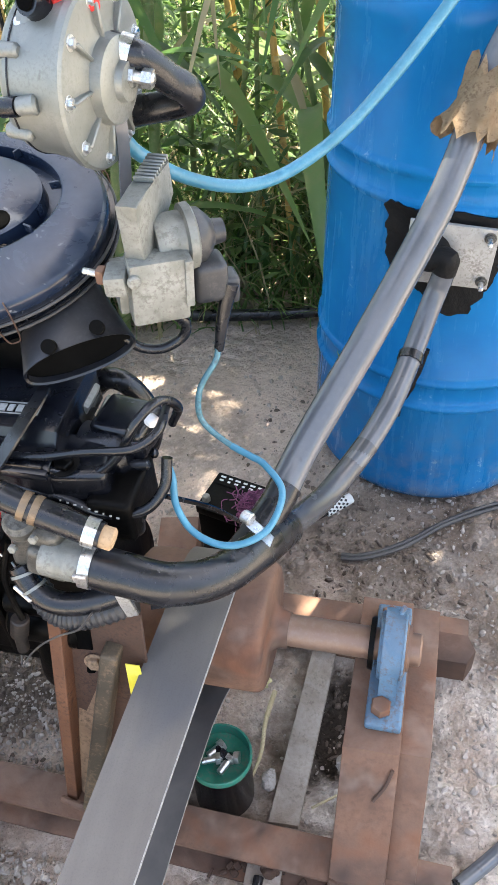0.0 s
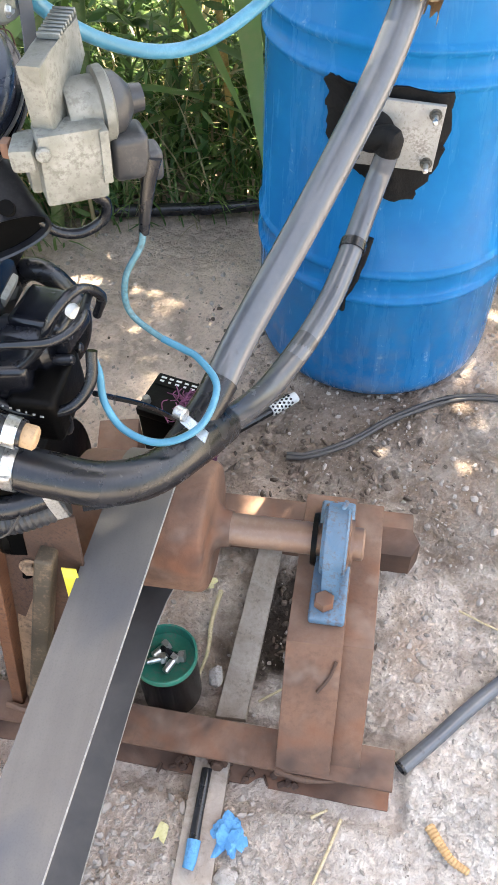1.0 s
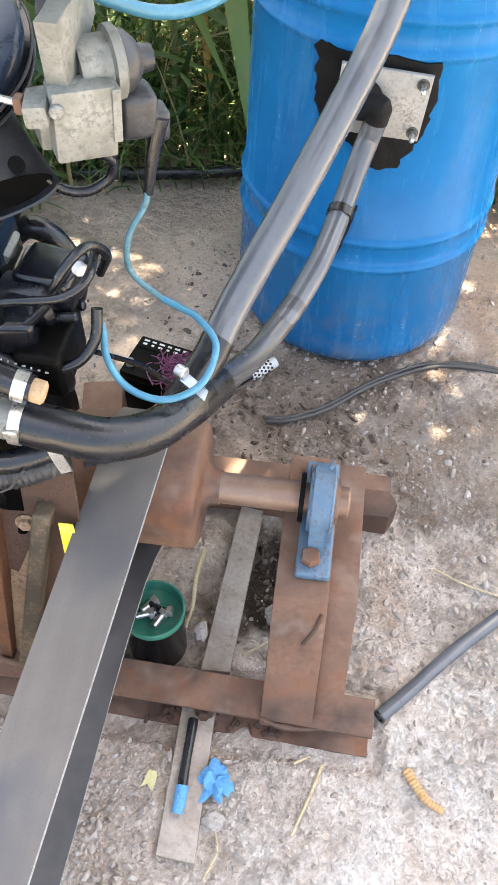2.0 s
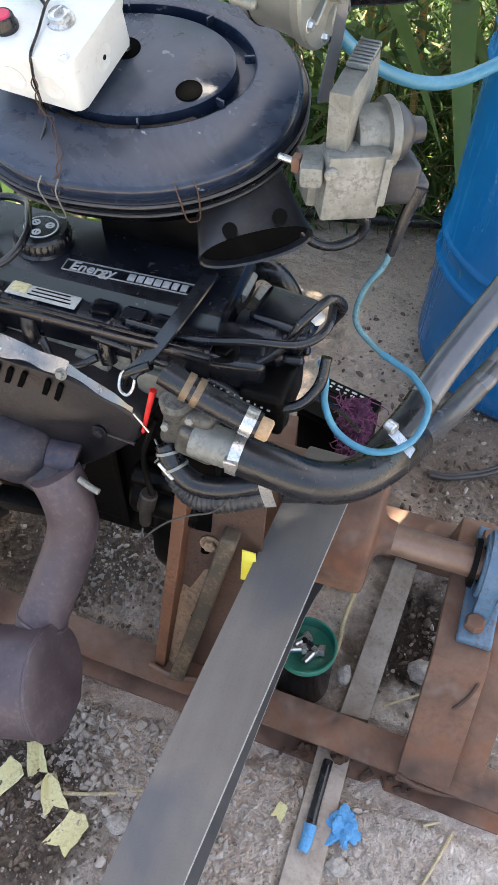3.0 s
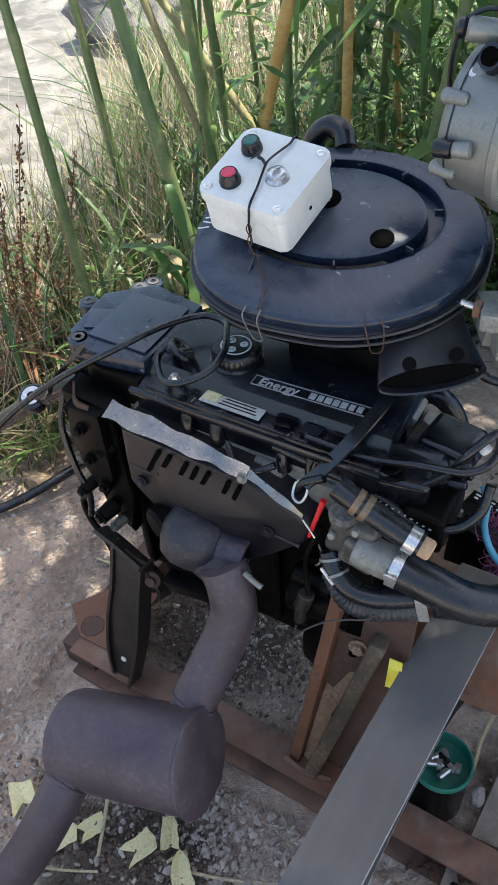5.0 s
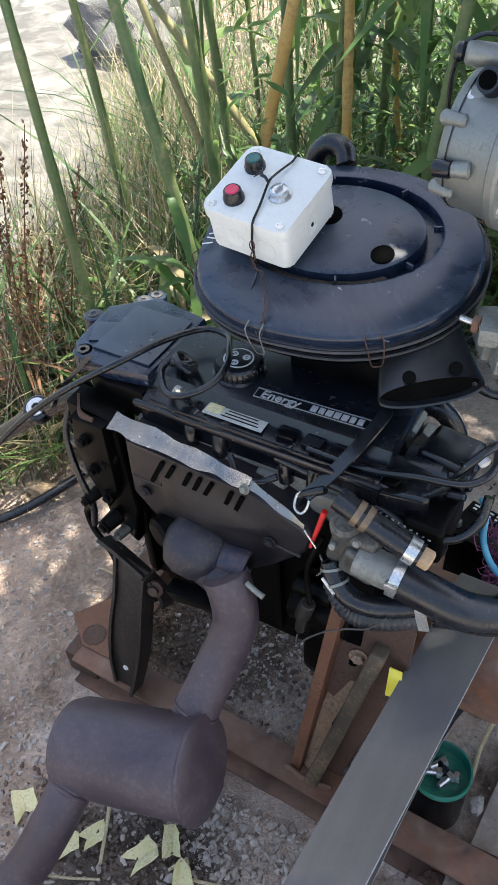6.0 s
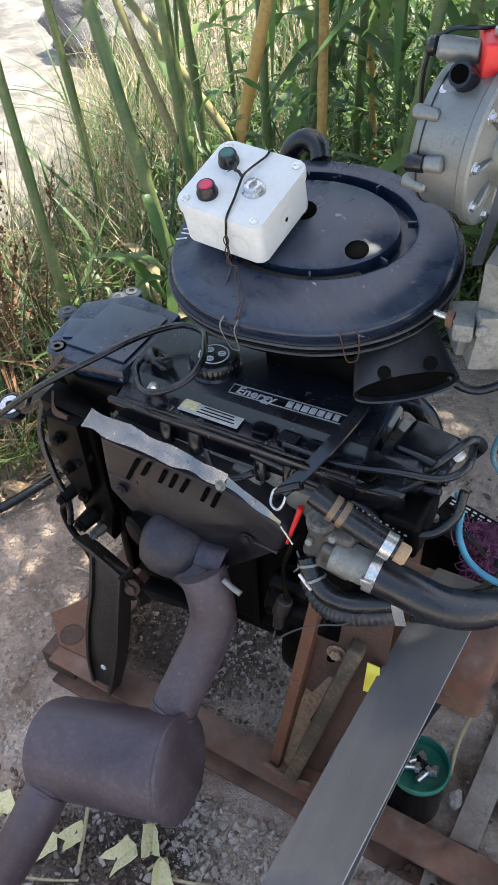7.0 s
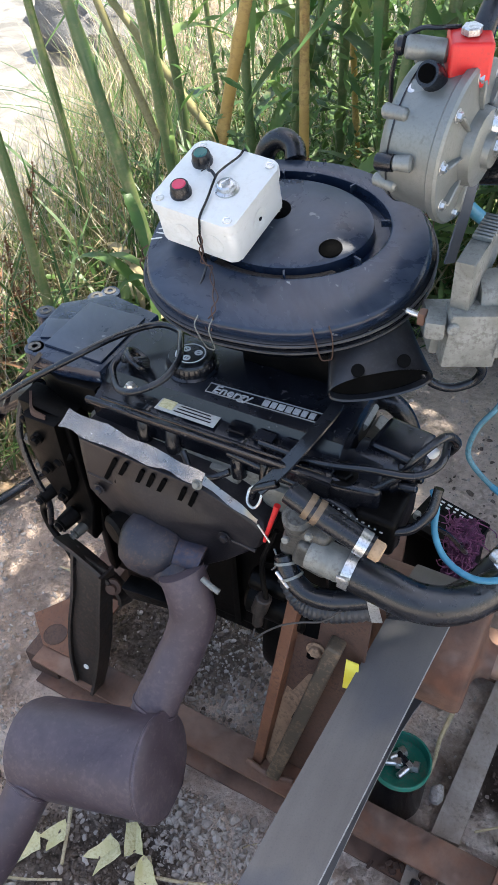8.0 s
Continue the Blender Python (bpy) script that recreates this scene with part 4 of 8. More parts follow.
for k, x in enumerate((-0.705, -0.655, -0.545, -0.50)):
    bm = tube(B(), [(x, 0.775, 0.735), (x - 0.004, 0.758, 0.728), (x - 0.002, 0.750, 0.708), (x, 0.748, 0.69)], 0.0115, 12)
    part("plug_boot", bm, M_RUBBER, engine)

# valve cover with step, ribs and plate
cover_m = Matrix.Translation((-0.80, 0, 0)) @ Matrix(((0, 0, 1, 0), (1, 0, 0, 0), (0, 1, 0, 0), (0, 0, 0, 1)))
bm = prism(B(), [(0.752, 0.700), (0.752, 0.737), (0.768, 0.742), (0.788, 0.745), (0.798, 0.764), (0.815, 0.769), (0.915, 0.769), (0.935, 0.75), (0.935, 0.700)], cover_m, 0.392, 0.004)
cover = part("valve_cover", bm, M_COVER, engine, "glossy black plastic valve cover")
for at, size in (((-0.60, 0.7415, 0.7465), (0.40, 0.010, 0.012)), ((-0.60, 0.757, 0.7425), (0.37, 0.006, 0.006))):
    part("front_strip", box(B(), at, size, bevel=0.003), M_COVER, engine)
for k in range(3):
    bm = box(B(), (-0.560 + 0.042 * k, 0.778, 0.750), (0.030, 0.022, 0.008), bevel=0.003)
    part("cover_rib", bm, M_COVER, cover)
# sticker with print bars
bm = box(B(), (-0.645, 0.7795, 0.7475), (0.100, 0.026, 0.0012), bevel=0.0004)
sticker = part("sticker", bm, mat("printed_sticker", (0.42, 0.42, 0.38), (0.55, 0.55, 0.5), (0.25, 0.24, 0.22), 60, 220, (0.5, 0.7)), cover, "worn grey and yellow paper sticker")
bm = box(B(), (-0.680, 0.7815, 0.7487), (0.024, 0.019, 0.0008), bevel=0.0002)
part("yellow_field", bm, M_YELLOW, sticker)
for k in range(3):
    bm = box(B(), (-0.634, 0.773 + 0.0062 * k, 0.7487), (0.062 - 0.006 * k, 0.0018, 0.0006), bevel=0)
    part("print_bar", bm, M_BLACK, sticker)
# raised name field, lettering as plain bars
nm = Vector((-0.536, 0.8235, 0.7705))
turn = Matrix.Rotation(radians(2.5), 3, "Z")
bm = B()
for dx, dy, w, d in ((0, 0.0098, 0.190, 0.0007), (0, -0.0098, 0.190, 0.0007), (-0.095, 0, 0.0007, 0.0203), (0.095, 0, 0.0007, 0.0203)):
    box(bm, nm + turn @ Vector((dx, dy, 0)), (w, d, 0.0022), turn, 0.0004)
name_field = part("name_field_border", bm, mat("dull_print", (0.20, 0.20, 0.20), (0.28, 0.28, 0.28), None, 50, 200, (0.5, 0.7)), cover, "white raised border round a name field")
M_LETTER = mat("rubbed_white_print", (0.34, 0.34, 0.335), (0.50, 0.50, 0.49), (0.14, 0.14, 0.14), 60, 240, (0.5, 0.7))
words = bpy.data.curves.new("lettering", "FONT")
words.body = "Energy"
words.size, words.extrude, words.align_y, words.shear, words.offset = 0.0225, 0.0006, "CENTER", 0.12, 0.0003
words.materials.append(M_LETTER)
letters = new("lettering", words)
letters.parent = name_field
letters.rotation_euler = (0, 0, radians(2.5))
letters.location = nm + turn @ Vector((-0.086, -0.001, 0.0006)) - ORIGIN[name_field.name]
for k, w in enumerate((0.0095, 0.0085, 0.0100, 0.0095, 0.0100, 0.0080, 0.0085)):
    bm = box(B(), nm + turn @ Vector((-0.002 + 0.0118 * k, 0, -0.0002)), (w, 0.0125, 0.0014), turn, 0.0003)
    part("lettering_bar", bm, M_LETTER, name_field)
# oil filler cap
cap_c = Vector((-0.678, 0.852, 0.764))
bm = B()
prof = [(0.040, 0), (0.042, 0.008), (0.0385, 0.012)]
lathe(bm, cap_c, (0, 0, 1), [(0, 0), (0.041, 0), (0.041, 0.006), (0.037, 0.009), (0.036, 0.024), (0.033, 0.028), (0, 0.0285)], 40)
cap = part("oil_filler_cap", bm, M_COVER, engine)
for k in range(28):
    a = 2 * math.pi * k / 28
    part("grip_ridge", box(B(), cap_c + Vector((0.0365 * math.cos(a), 0.0365 * math.sin(a), 0.0165)), (0.003, 0.0025, 0.014), Matrix.Rotation(a, 3, "Z"), 0.0008, 1), M_COVER, cap)
bm = cyl(B(), cap_c + Vector((0, 0, 0.028)), cap_c + Vector((0, 0, 0.0295)), 0.0250, seg=36, soft=0.0004)
disc = part("cap_disc", bm, M_COVER, cap, "black disc with pale print")
bm = lathe(B(), cap_c + Vector((0, 0, 0.0294)), (0, 0, 1), [(0.0212, 0), (0.0232, 0), (0.0232, 0.0006), (0.0212, 0.0006), (0.0212, 0)], 40)
part("print_ring", bm, M_PRINT, disc, "white printed ring")
for k in range(3):
    a = 2 * math.pi * k / 3 + 0.5
    q = cap_c + Vector((0.0120 * math.cos(a), 0.0120 * math.sin(a), 0.0299))
    bm = lathe(B(), q, (0, 0, 1), [(0.0032, 0), (0.0062, 0), (0.0062, 0.0005), (0.0032, 0.0005), (0.0032, 0)], 18)
    box(bm, q + Vector((0.0, 0, 0.0002)), (0.0125, 0.0022, 0.0006), Matrix.Rotation(a, 3, "Z"), 0.0001, 1)
    part("print_mark", bm, M_PRINT, disc)

# timing cover at the far end
bm = prism(B(), [(-0.800, 0.782), (-0.798, 0.945), (-0.90, 0.962), (-0.965, 0.905), (-0.955, 0.80), (-0.925, 0.772), (-0.87, 0.770)], Matrix.Translation((0, 0, 0.742)), 0.026, 0.005)
timing = part("timing_cover", bm, M_LID, engine, "dusty blue-black timing belt cover")
bm = prism(B(), [(-0.802, 0.764), (-0.802, 0.940), (-0.895, 0.952), (-0.945, 0.90), (-0.938, 0.808), (-0.912, 0.775), (-0.87, 0.762)], Matrix.Translation((0, 0, 0.690)), 0.053, 0.004)
part("belt_case", bm, M_BLACK, engine, "oily black case under the timing cover")
bm = strip(B(), [(-0.905, 0.772, 0.772), (-0.935, 0.755, 0.735), (-0.962, 0.742, 0.700), (-0.975, 0.735, 0.670)], (0.6, -0.2, 0.7), 0.022, 0.007)
part("cover_strap", bm, M_COVER, engine, "flat black steel strap at the cover's corner")
bm = B()
box(bm, (-0.862, 0.86, 0.7695), (0.11, 0.125, 0.008), bevel=0.003)
box(bm, (-0.925, 0.84, 0.7690), (0.04, 0.05, 0.007), Matrix.Rotation(0.4, 3, "Z"), 0.002)
part("raised_panel", bm, M_LID, timing)
for x, y, z in ((-0.930, 0.790, 0.768), (-0.985, 0.885, 0.758), (-0.930, 0.955, 0.758), (-0.928, 0.990, 0.748)):
    bm = B()
    cyl(bm, (x, y, z - 0.035), (x, y, z), 0.017, seg=24, soft=0.002)
    lug = part("cover_lug", bm, M_LID, timing)
    bm = lathe(B(), (x, y, z), (0, 0, 1), [(0.005, 0), (0.0105, 0), (0.0105, 0.0015), (0.005, 0.0015), (0.005, 0)], 24)
    part("lug_bush", bm, M_ALU_OILY, lug)
bm = B()
prism(bm, [(-0.930, 0.71), (-0.925, 0.60), (-0.905, 0.52), (-0.895, 0.44), (-0.845, 0.40), (-0.83, 0.50), (-0.835, 0.70)], place((0, 0.775, 0), *XZ), 0.05, 0.006)
prism(bm, [(-0.905, 0.70), (-0.915, 0.64), (-0.90, 0.57), (-0.875, 0.50), (-0.845, 0.56), (-0.845, 0.70)], place((0, 0.735, 0), *XZ), 0.03, 0.005)
front = part("end_casting", bm, M_BLACK, engine)
for i, (x, y, z, r, l) in enumerate(((-0.918, 0.752, 0.63, 0.014, 0.03), (-0.900, 0.720, 0.52, 0.012, 0.03), (-0.870, 0.722, 0.47, 0.016, 0.035), (-0.925, 0.765, 0.55, 0.018, 0.03), (-0.850, 0.728, 0.62, 0.012, 0.02), (-0.905, 0.735, 0.69, 0.010, 0.02), (-0.862, 0.735, 0.43, 0.011, 0.03))):
    bm = B()
    cyl(bm, (x, y, z), (x - 0.008, y - l, z - 0.004), r, r * 0.85, 16, 0.003)
    bolt_head(bm, (x - 0.008, y - l, z - 0.004), (-0.2, -1, -0.1), r * 0.6, 0.007)
    part("casting_boss", bm, M_ALU_OILY if i % 3 == 0 else M_BLACK, front)
bm = tube(B(), [(-0.935, 0.74, 0.70), (-0.945, 0.72, 0.63), (-0.925, 0.705, 0.56), (-0.905, 0.70, 0.50), (-0.915, 0.70, 0.44)], 0.006, 10, 8)
part("side_lead", bm, M_RUBBER, front)
bm = strip(B(), [(-0.918, 0.742, 0.705), (-0.895, 0.715, 0.70), (-0.868, 0.712, 0.695)], (0, 0.3, 1), 0.022, 0.004)
part("mounting_ear", bm, M_RUST_DARK, front, "rusty mounting ear")
for x, z in ((-0.885, 0.665), (-0.880, 0.60), (-0.862, 0.545)):
    bm = B()
    cyl(bm, (x, 0.715, z), (x, 0.698, z - 0.003), 0.010, seg=16)
    bolt_head(bm, (x, 0.698, z - 0.003), (0.1, -1, 0), 0.007, 0.007)
    part("casting_bolt", bm, M_BLACK, front)
bm = lathe(B(), (-0.96, AXIS_Y, 0.36), (1, 0, 0), [(0, 0), (0.07, 0), (0.075, 0.006), (0.068, 0.014), (0.075, 0.022), (0.07, 0.028), (0, 0.03)], 40)
part("crank_pulley", bm, M_BLACK, engine)
bm = tube(B(), [(-0.905, 0.70, 0.50), (-0.93, 0.705, 0.465), (-0.92, 0.70, 0.425), (-0.885, 0.69, 0.40), (-0.86, 0.68, 0.375)], 0.006, 10)
part("bent_rod", bm, M_BLACK, engine)

M_MANIFOLD = mat("burnt_cast_iron", (0.014, 0.0145, 0.023), (0.027, 0.027, 0.039), (0.10, 0.062, 0.042), 16, 150, (0.4, 0.62), 0.2, 0.35, 0.0015, (0.13, 0.11, 0.11), 0.35, 0.25)
# heat shield with slots, bright flange on its top
bm = B()
outline = [(-0.802, 0.704), (-0.65, 0.694), (-0.580, 0.690), (-0.488, 0.655), (-0.478, 0.645), (-0.492, 0.600), (-0.55, 0.535), (-0.60, 0.490), (-0.69, 0.480), (-0.748, 0.522), (-0.785, 0.560), (-0.806, 0.585), (-0.805, 0.64)]
cx, cz = -0.655, 0.60
rings = []
for s, y in ((1.0, 0.755), (1.0, 0.716), (0.985, 0.706), (0.96, 0.7025), (0.90, 0.7015), (0.62, 0.6995), (0.50, 0.694), (0.25, 0.688)):
    rings.append([bm.verts.new((cx + (x - cx) * s, y, cz + (z - cz) * s)) for x, z in outline])
mid = bm.verts.new((cx, 0.686, cz))
n = len(outline)
for a, b in zip(rings, rings[1:]):
    for k in range(n):
        bm.faces.new((a[k], a[(k + 1) % n], b[(k + 1) % n], b[k]))
for k in range(n):
    bm.faces.new((rings[-1][k], rings[-1][(k + 1) % n], mid))
shield = part("heat_shield", bm, M_SHIELD, engine, "sooty pressed-steel exhaust heat shield")
# slots are black inlays: their inner shade is painted, nothing is cut
for xa, xb in ((-0.730, -0.754), (-0.711, -0.735), (-0.682, -0.703), (-0.664, -0.684), (-0.644, -0.666), (-0.610, -0.628), (-0.592, -0.610)):
    za = 0.689 + (xa + 0.73) * -0.06
    a, b = Vector((xa, 0.7005, za - 0.004)), Vector((xb, 0.6995, za - 0.052))
    w = (a - b).normalized()
    across = w.cross(Vector((0, -1, 0))).normalized()
    out = [(0.0036 * math.cos(radians(t)), 0.0036 * math.sin(radians(t)) + (a - b).length / 2) for t in range(0, 181, 30)]
    out += [(-u, -v) for u, v in out]
    bm = prism(B(), out, place((a + b) / 2 + Vector((0, -0.0035, 0)), -across, w), 0.0035, 0)
    part("slot", bm, M_HOLE_SHADE, shield, "black inlay for the shade in a ventilation slot")
bm = tube(B(), [(-0.795, 0.7035, 0.625), (-0.70, 0.700, 0.622), (-0.60, 0.700, 0.606), (-0.50, 0.7035, 0.590)], 0.0035, 8, 8)
part("pressed_crease", bm, M_SHIELD, shield)
for x, z in ((-0.775, 0.60), (-0.548, 0.603), (-0.70, 0.52)):
    bm = bolt_head(B(), (x, 0.698, z), (0, -1, 0), 0.007, 0.006)
    part("shield_bolt", bm, M_SHIELD, shield)


def sheet_strip(name, stations, label):
    bm = B()
    rows = []
    for i, (x, y0, z0, y1, z1) in enumerate(stations):
        rows.append([bm.verts.new((x, y0 + (y1 - y0) * s + 0.0022 * math.sin(i * 0.9 + s * 3), z0 + (z1 - z0) * s + 0.0026 * noise.noise((x * 38, s * 1.3, 4.0)))) for s in (0, 0.5, 1)])
    for a, b in zip(rows, rows[1:]):
        for k in range(2):
            bm.faces.new((a[k], b[k], b[k + 1], a[k + 1]))
    bmesh.ops.solidify(bm, geom=bm.faces[:], thickness=0.0014)
    return part(name, bm, M_SHEET, shield, label)


sheet_strip("bright_flange", [(-0.824 + 0.0122 * i, 0.694 + 0.0015 * math.sin(i * 1.3), 0.7205 - 0.00082 * i, 0.726 - 0.0008 * i, 0.730 - 0.0006 * i - 0.006 * smooth(15, 20, i) + (0.004 if 5 < i < 9 else 0)) for i in range(21)], "bent bright sheet-metal flange")
sheet_strip("torn_flange", [(-0.576 + 0.0086 * i, 0.693, 0.710 - 0.0042 * i - 0.0002 * max(i - 6, 0) ** 2, 0.7035 - 0.0005 * i + 0.0012 * math.sin(i), 0.7185 - 0.0044 * i) for i in range(11)], "torn bright sheet-metal flange")
bm = tube(B(), [(-0.492, 0.699, 0.660), (-0.480, 0.697, 0.645), (-0.472, 0.696, 0.634)], 0.0016, 6, 4)
part("torn_wire", bm, M_CHROME, shield)
bm = bolt_head(B(), (-0.580, 0.690, 0.711), (0, -0.9, 0.4), 0.0055, 0.006)
part("flange_nut", bm, M_ALU_DIRTY, shield)

# exhaust outlet under the shield
def ring(at, axis, r, thick, rough=0.0, squash=1.0):
    """A rough bead round an axis."""
    rot = axes_to(axis)
    pts = [Vector(at) + rot @ Vector((r * math.cos(a), r * squash * math.sin(a), 0)) for a in (2 * math.pi * k / 16 for k in range(17))]
    return tube(B(), pts, thick, 8, 4, rough=rough)


so, sd = Vector((-0.724, 0.678, 0.541)), Vector((0.985, 0.10, -0.12)).normalized()
bm = lathe(B(), so, sd, [(0, 0), (0.024, 0.001), (0.042, 0.010), (0.0515, 0.028), (0.0535, 0.054), (0.0515, 0.074), (0.045, 0.088), (0.037, 0.096), (0, 0.099)], 44)
for v in bm.verts:
    v.co += Vector((0, 0, 1)) * 0.003 * noise.noise(v.co * 28) + sd * 0.002 * noise.noise(v.co * 40)
outlet = part("exhaust_manifold", bm, M_MANIFOLD, engine, "sooty blued cast exhaust manifold")
bm = lathe(B(), so + sd * 0.088, sd, [(0.042, 0), (0.0355, 0.006), (0.0340, 0.012), (0.0330, 0.048), (0.0338, 0.051), (0.0285, 0.052), (0.0270, 0.030), (0, 0.028)], 36)
part("outlet_stub", bm, M_BLUED, outlet, "heat-blued outlet stub")
bm = tube(B(), [(-0.650, 0.672, 0.520), (-0.630, 0.668, 0.512), (-0.605, 0.660, 0.508)], 0.036, 28, 6, r_end=0.032)
part("collector", bm, M_MANIFOLD, outlet)
bm = tube(B(), [(-0.566, 0.652, 0.545), (-0.548, 0.648, 0.540), (-0.534, 0.646, 0.537)], 0.0048, 10, 4)
part("stud", bm, M_ALU_DIRTY, outlet)
bm = lathe(B(), (-0.735, 0.708, 0.530), (-0.4, -1, 0), [(0, 0), (0.028, 0), (0.028, 0.03), (0.022, 0.036), (0, 0.037)], 20)
part("blanking_cap", bm, M_BLACK, outlet)
bm = B()
prism(bm, [(-0.715, 0.455), (-0.60, 0.475), (-0.60, 0.46), (-0.70, 0.435)], place((0, 0.66, 0), *XZ), 0.03, 0.002)
part("outlet_plate", bm, M_BLACK, outlet)

# muffler with its pipes
muffler = empty("exhaust_muffler", (-0.655, 0.43, 0.31), "dull grey-brown home-welded exhaust muffler with bent pipes", "muffler")
mr, ml = Vector((-0.551, 0.456, 0.303)), Vector((-0.782, 0.410, 0.244))
d = mr - ml
bm = lathe(B(), ml, d, [(0, -0.010), (0.060, -0.008), (0.076, 0.0), (0.081, 0.014), (0.081, d.length - 0.006), (0.0835, d.length - 0.003), (0.0835, d.length + 0.002), (0.080, d.length + 0.0045), (0.045, d.length + 0.007), (0, d.length + 0.0075)], 64)
for v in bm.verts:
    v.co += (v.co - ml).cross(d).normalized().cross(d).normalized() * 0.0022 * noise.noise(v.co * 14)
part("muffler_can", bm, M_EXHAUST, muffler)
part("weld_bead", ring(mr, d, 0.0825, 0.003, 0.003), M_EXHAUST, muffler)
bm = tube(B(), [(-0.606, 0.655, 0.536), (-0.590, 0.645, 0.508), (-0.579, 0.632, 0.467), (-0.582, 0.611, 0.429), (-0.592, 0.573, 0.381), (-0.601, 0.535, 0.338), (-0.607, 0.495, 0.296)], 0.0365, 28, 8)
for v in bm.verts:
    v.co += Vector((noise.noise(v.co * 22), 0, noise.noise(v.co * 22 + Vector((4, 0, 0))))) * 0.0018
part("inlet_pipe", bm, M_EXHAUST, muffler)
part("weld_bead", ring((-0.602, 0.528, 0.331), (-0.12, -0.66, -0.74), 0.0368, 0.0030, 0.004), M_EXHAUST, muffler)
bm = tube(B(), [(-0.742, 0.385, 0.250), (-0.746, 0.345, 0.232), (-0.756, 0.295, 0.186), (-0.783, 0.235, 0.113), (-0.828, 0.16, 0.036)], 0.0375, 28, 8)
part("tail_pipe", bm, M_EXHAUST, muffler)
part("weld_bead", ring((-0.744, 0.352, 0.236), (-0.1, -0.85, -0.5), 0.0375, 0.0035, 0.004), M_EXHAUST, muffler)

# thermostat housing and its stubs
bm = B()
box(bm, (-0.418, 0.718, 0.660), (0.066, 0.06, 0.082), Matrix.Rotation(0.2, 3, "Y"), 0.014, 3)
cyl(bm, (-0.432, 0.708, 0.685), (-0.430, 0.700, 0.712), 0.022, seg=24, soft=0.006)
box(bm, (-0.400, 0.692, 0.650), (0.055, 0.03, 0.050), Matrix.Rotation(0.25, 3, "Y"), 0.01, 3)
housing = part("thermostat_housing", bm, M_ALU_OILY, engine, "stained cast thermostat housing")
bm = tube(B(), [(-0.405, 0.692, 0.658), (-0.375, 0.690, 0.655), (-0.350, 0.690, 0.653)], 0.0245, 24, 6, ribs=0.0006)
part("outlet_neck", bm, M_ALU_DIRTY, housing)
for x, y, z in ((-0.44, 0.686, 0.672), (-0.405, 0.684, 0.70)):
    bm = bolt_head(B(), (x, y, z), (0, -1, 0.3), 0.006, 0.006, False)
    part("housing_bolt", bm, M_ALU_DIRTY, housing)
bm = tube(B(), [(-0.442, 0.701, 0.752), (-0.430, 0.699, 0.748), (-0.392, 0.696, 0.733), (-0.341, 0.694, 0.715), (-0.321, 0.693, 0.710)], 0.0168, 20, 6)
stub = part("plugged_hose", bm, M_RUBBER, engine, "short black hose closed with a plug")
bm = band(B(), (-0.334, 0.6935, 0.713), (1, 0, -0.3), 0.0170, 0.015)
part("hose_clamp", bm, M_CHROME, stub)
bm = lathe(B(), (-0.326, 0.693, 0.711), (1, -0.02, -0.28), [(0, 0), (0.0140, 0), (0.0140, 0.018), (0.011, 0.0205), (0, 0.0205)], 20)
part("plug", bm, M_TAN, stub, "tan wooden plug")
for o in (0.0, 0.013):
    bm = band(B(), (-0.412 + o, 0.697, 0.741 - o * 0.4), (1, 0, -0.4), 0.0170, 0.009)
    part("rusty_clamp", bm, mat("brass_clamp", (0.17, 0.12, 0.075), (0.24, 0.17, 0.11), (0.09, 0.055, 0.035), 40, 200, (0.4, 0.6), 0.5), stub)
bm = tube(B(), [(-0.446, 0.69, 0.628), (-0.430, 0.677, 0.606), (-0.402, 0.670, 0.589), (-0.365, 0.677, 0.585), (-0.32, 0.70, 0.588)], 0.0155, 18, 8)
elbow = part("lower_hose", bm, M_RUBBER, engine)
for i, (p, q) in enumerate((((-0.440, 0.685, 0.620), (0.4, -0.5, -0.7)), ((-0.428, 0.676, 0.605), (0.6, -0.4, -0.7)))):
    bm = band(B(), p, q, 0.0163, 0.004)
    part("hose_clamp", bm, M_ALU, elbow)
bm = cyl(B(), (-0.448, 0.667, 0.615), (-0.424, 0.658, 0.601), 0.003, seg=8)
part("clamp_screw", bm, M_CHROME, elbow)
bm = tube(B(), [(-0.445, 0.700, 0.572), (-0.415, 0.683, 0.548), (-0.385, 0.680, 0.546), (-0.35, 0.69, 0.552), (-0.31, 0.71, 0.56)], 0.0175, 18, 10, ribs=0.002)
part("ribbed_hose", bm, M_LIP, engine, "dusty ribbed grey hose")

# ignition parts behind the housing
bm = cyl(B(), (-0.40, 0.84, 0.69), (-0.33, 0.84, 0.705), 0.042, 0.036, 28, 0.008)
dist = part("distributor", bm, M_COVER, engine)
part("coil_block", box(B(), (-0.385, 0.80, 0.70), (0.075, 0.08, 0.06), Matrix.Rotation(0.2, 3, "Z"), 0.010, 3), M_COVER, engine)
part("ignition_module", box(B(), (-0.345, 0.865, 0.72), (0.075, 0.07, 0.05), Matrix.Rotation(-0.15, 3, "Z"), 0.010, 3), M_COVER, engine)
part("module_bracket", box(B(), (-0.34, 0.80, 0.66), (0.06, 0.10, 0.07), None, 0.010, 3), M_BLACK, engine)
for a in range(4):
    y, z = 0.84 + 0.022 * math.cos(a * 1.57 + 0.5), 0.705 + 0.022 * math.sin(a * 1.57 + 0.5)
    bm = cyl(B(), (-0.335, y, z), (-0.305, y, z + 0.006), 0.008, 0.0065, 14, 0.002)
    part("terminal", bm, M_RUBBER, dist)
bm = bolt_head(B(), (-0.395, 0.775, 0.735), (0, -0.3, 1), 0.013, 0.008)
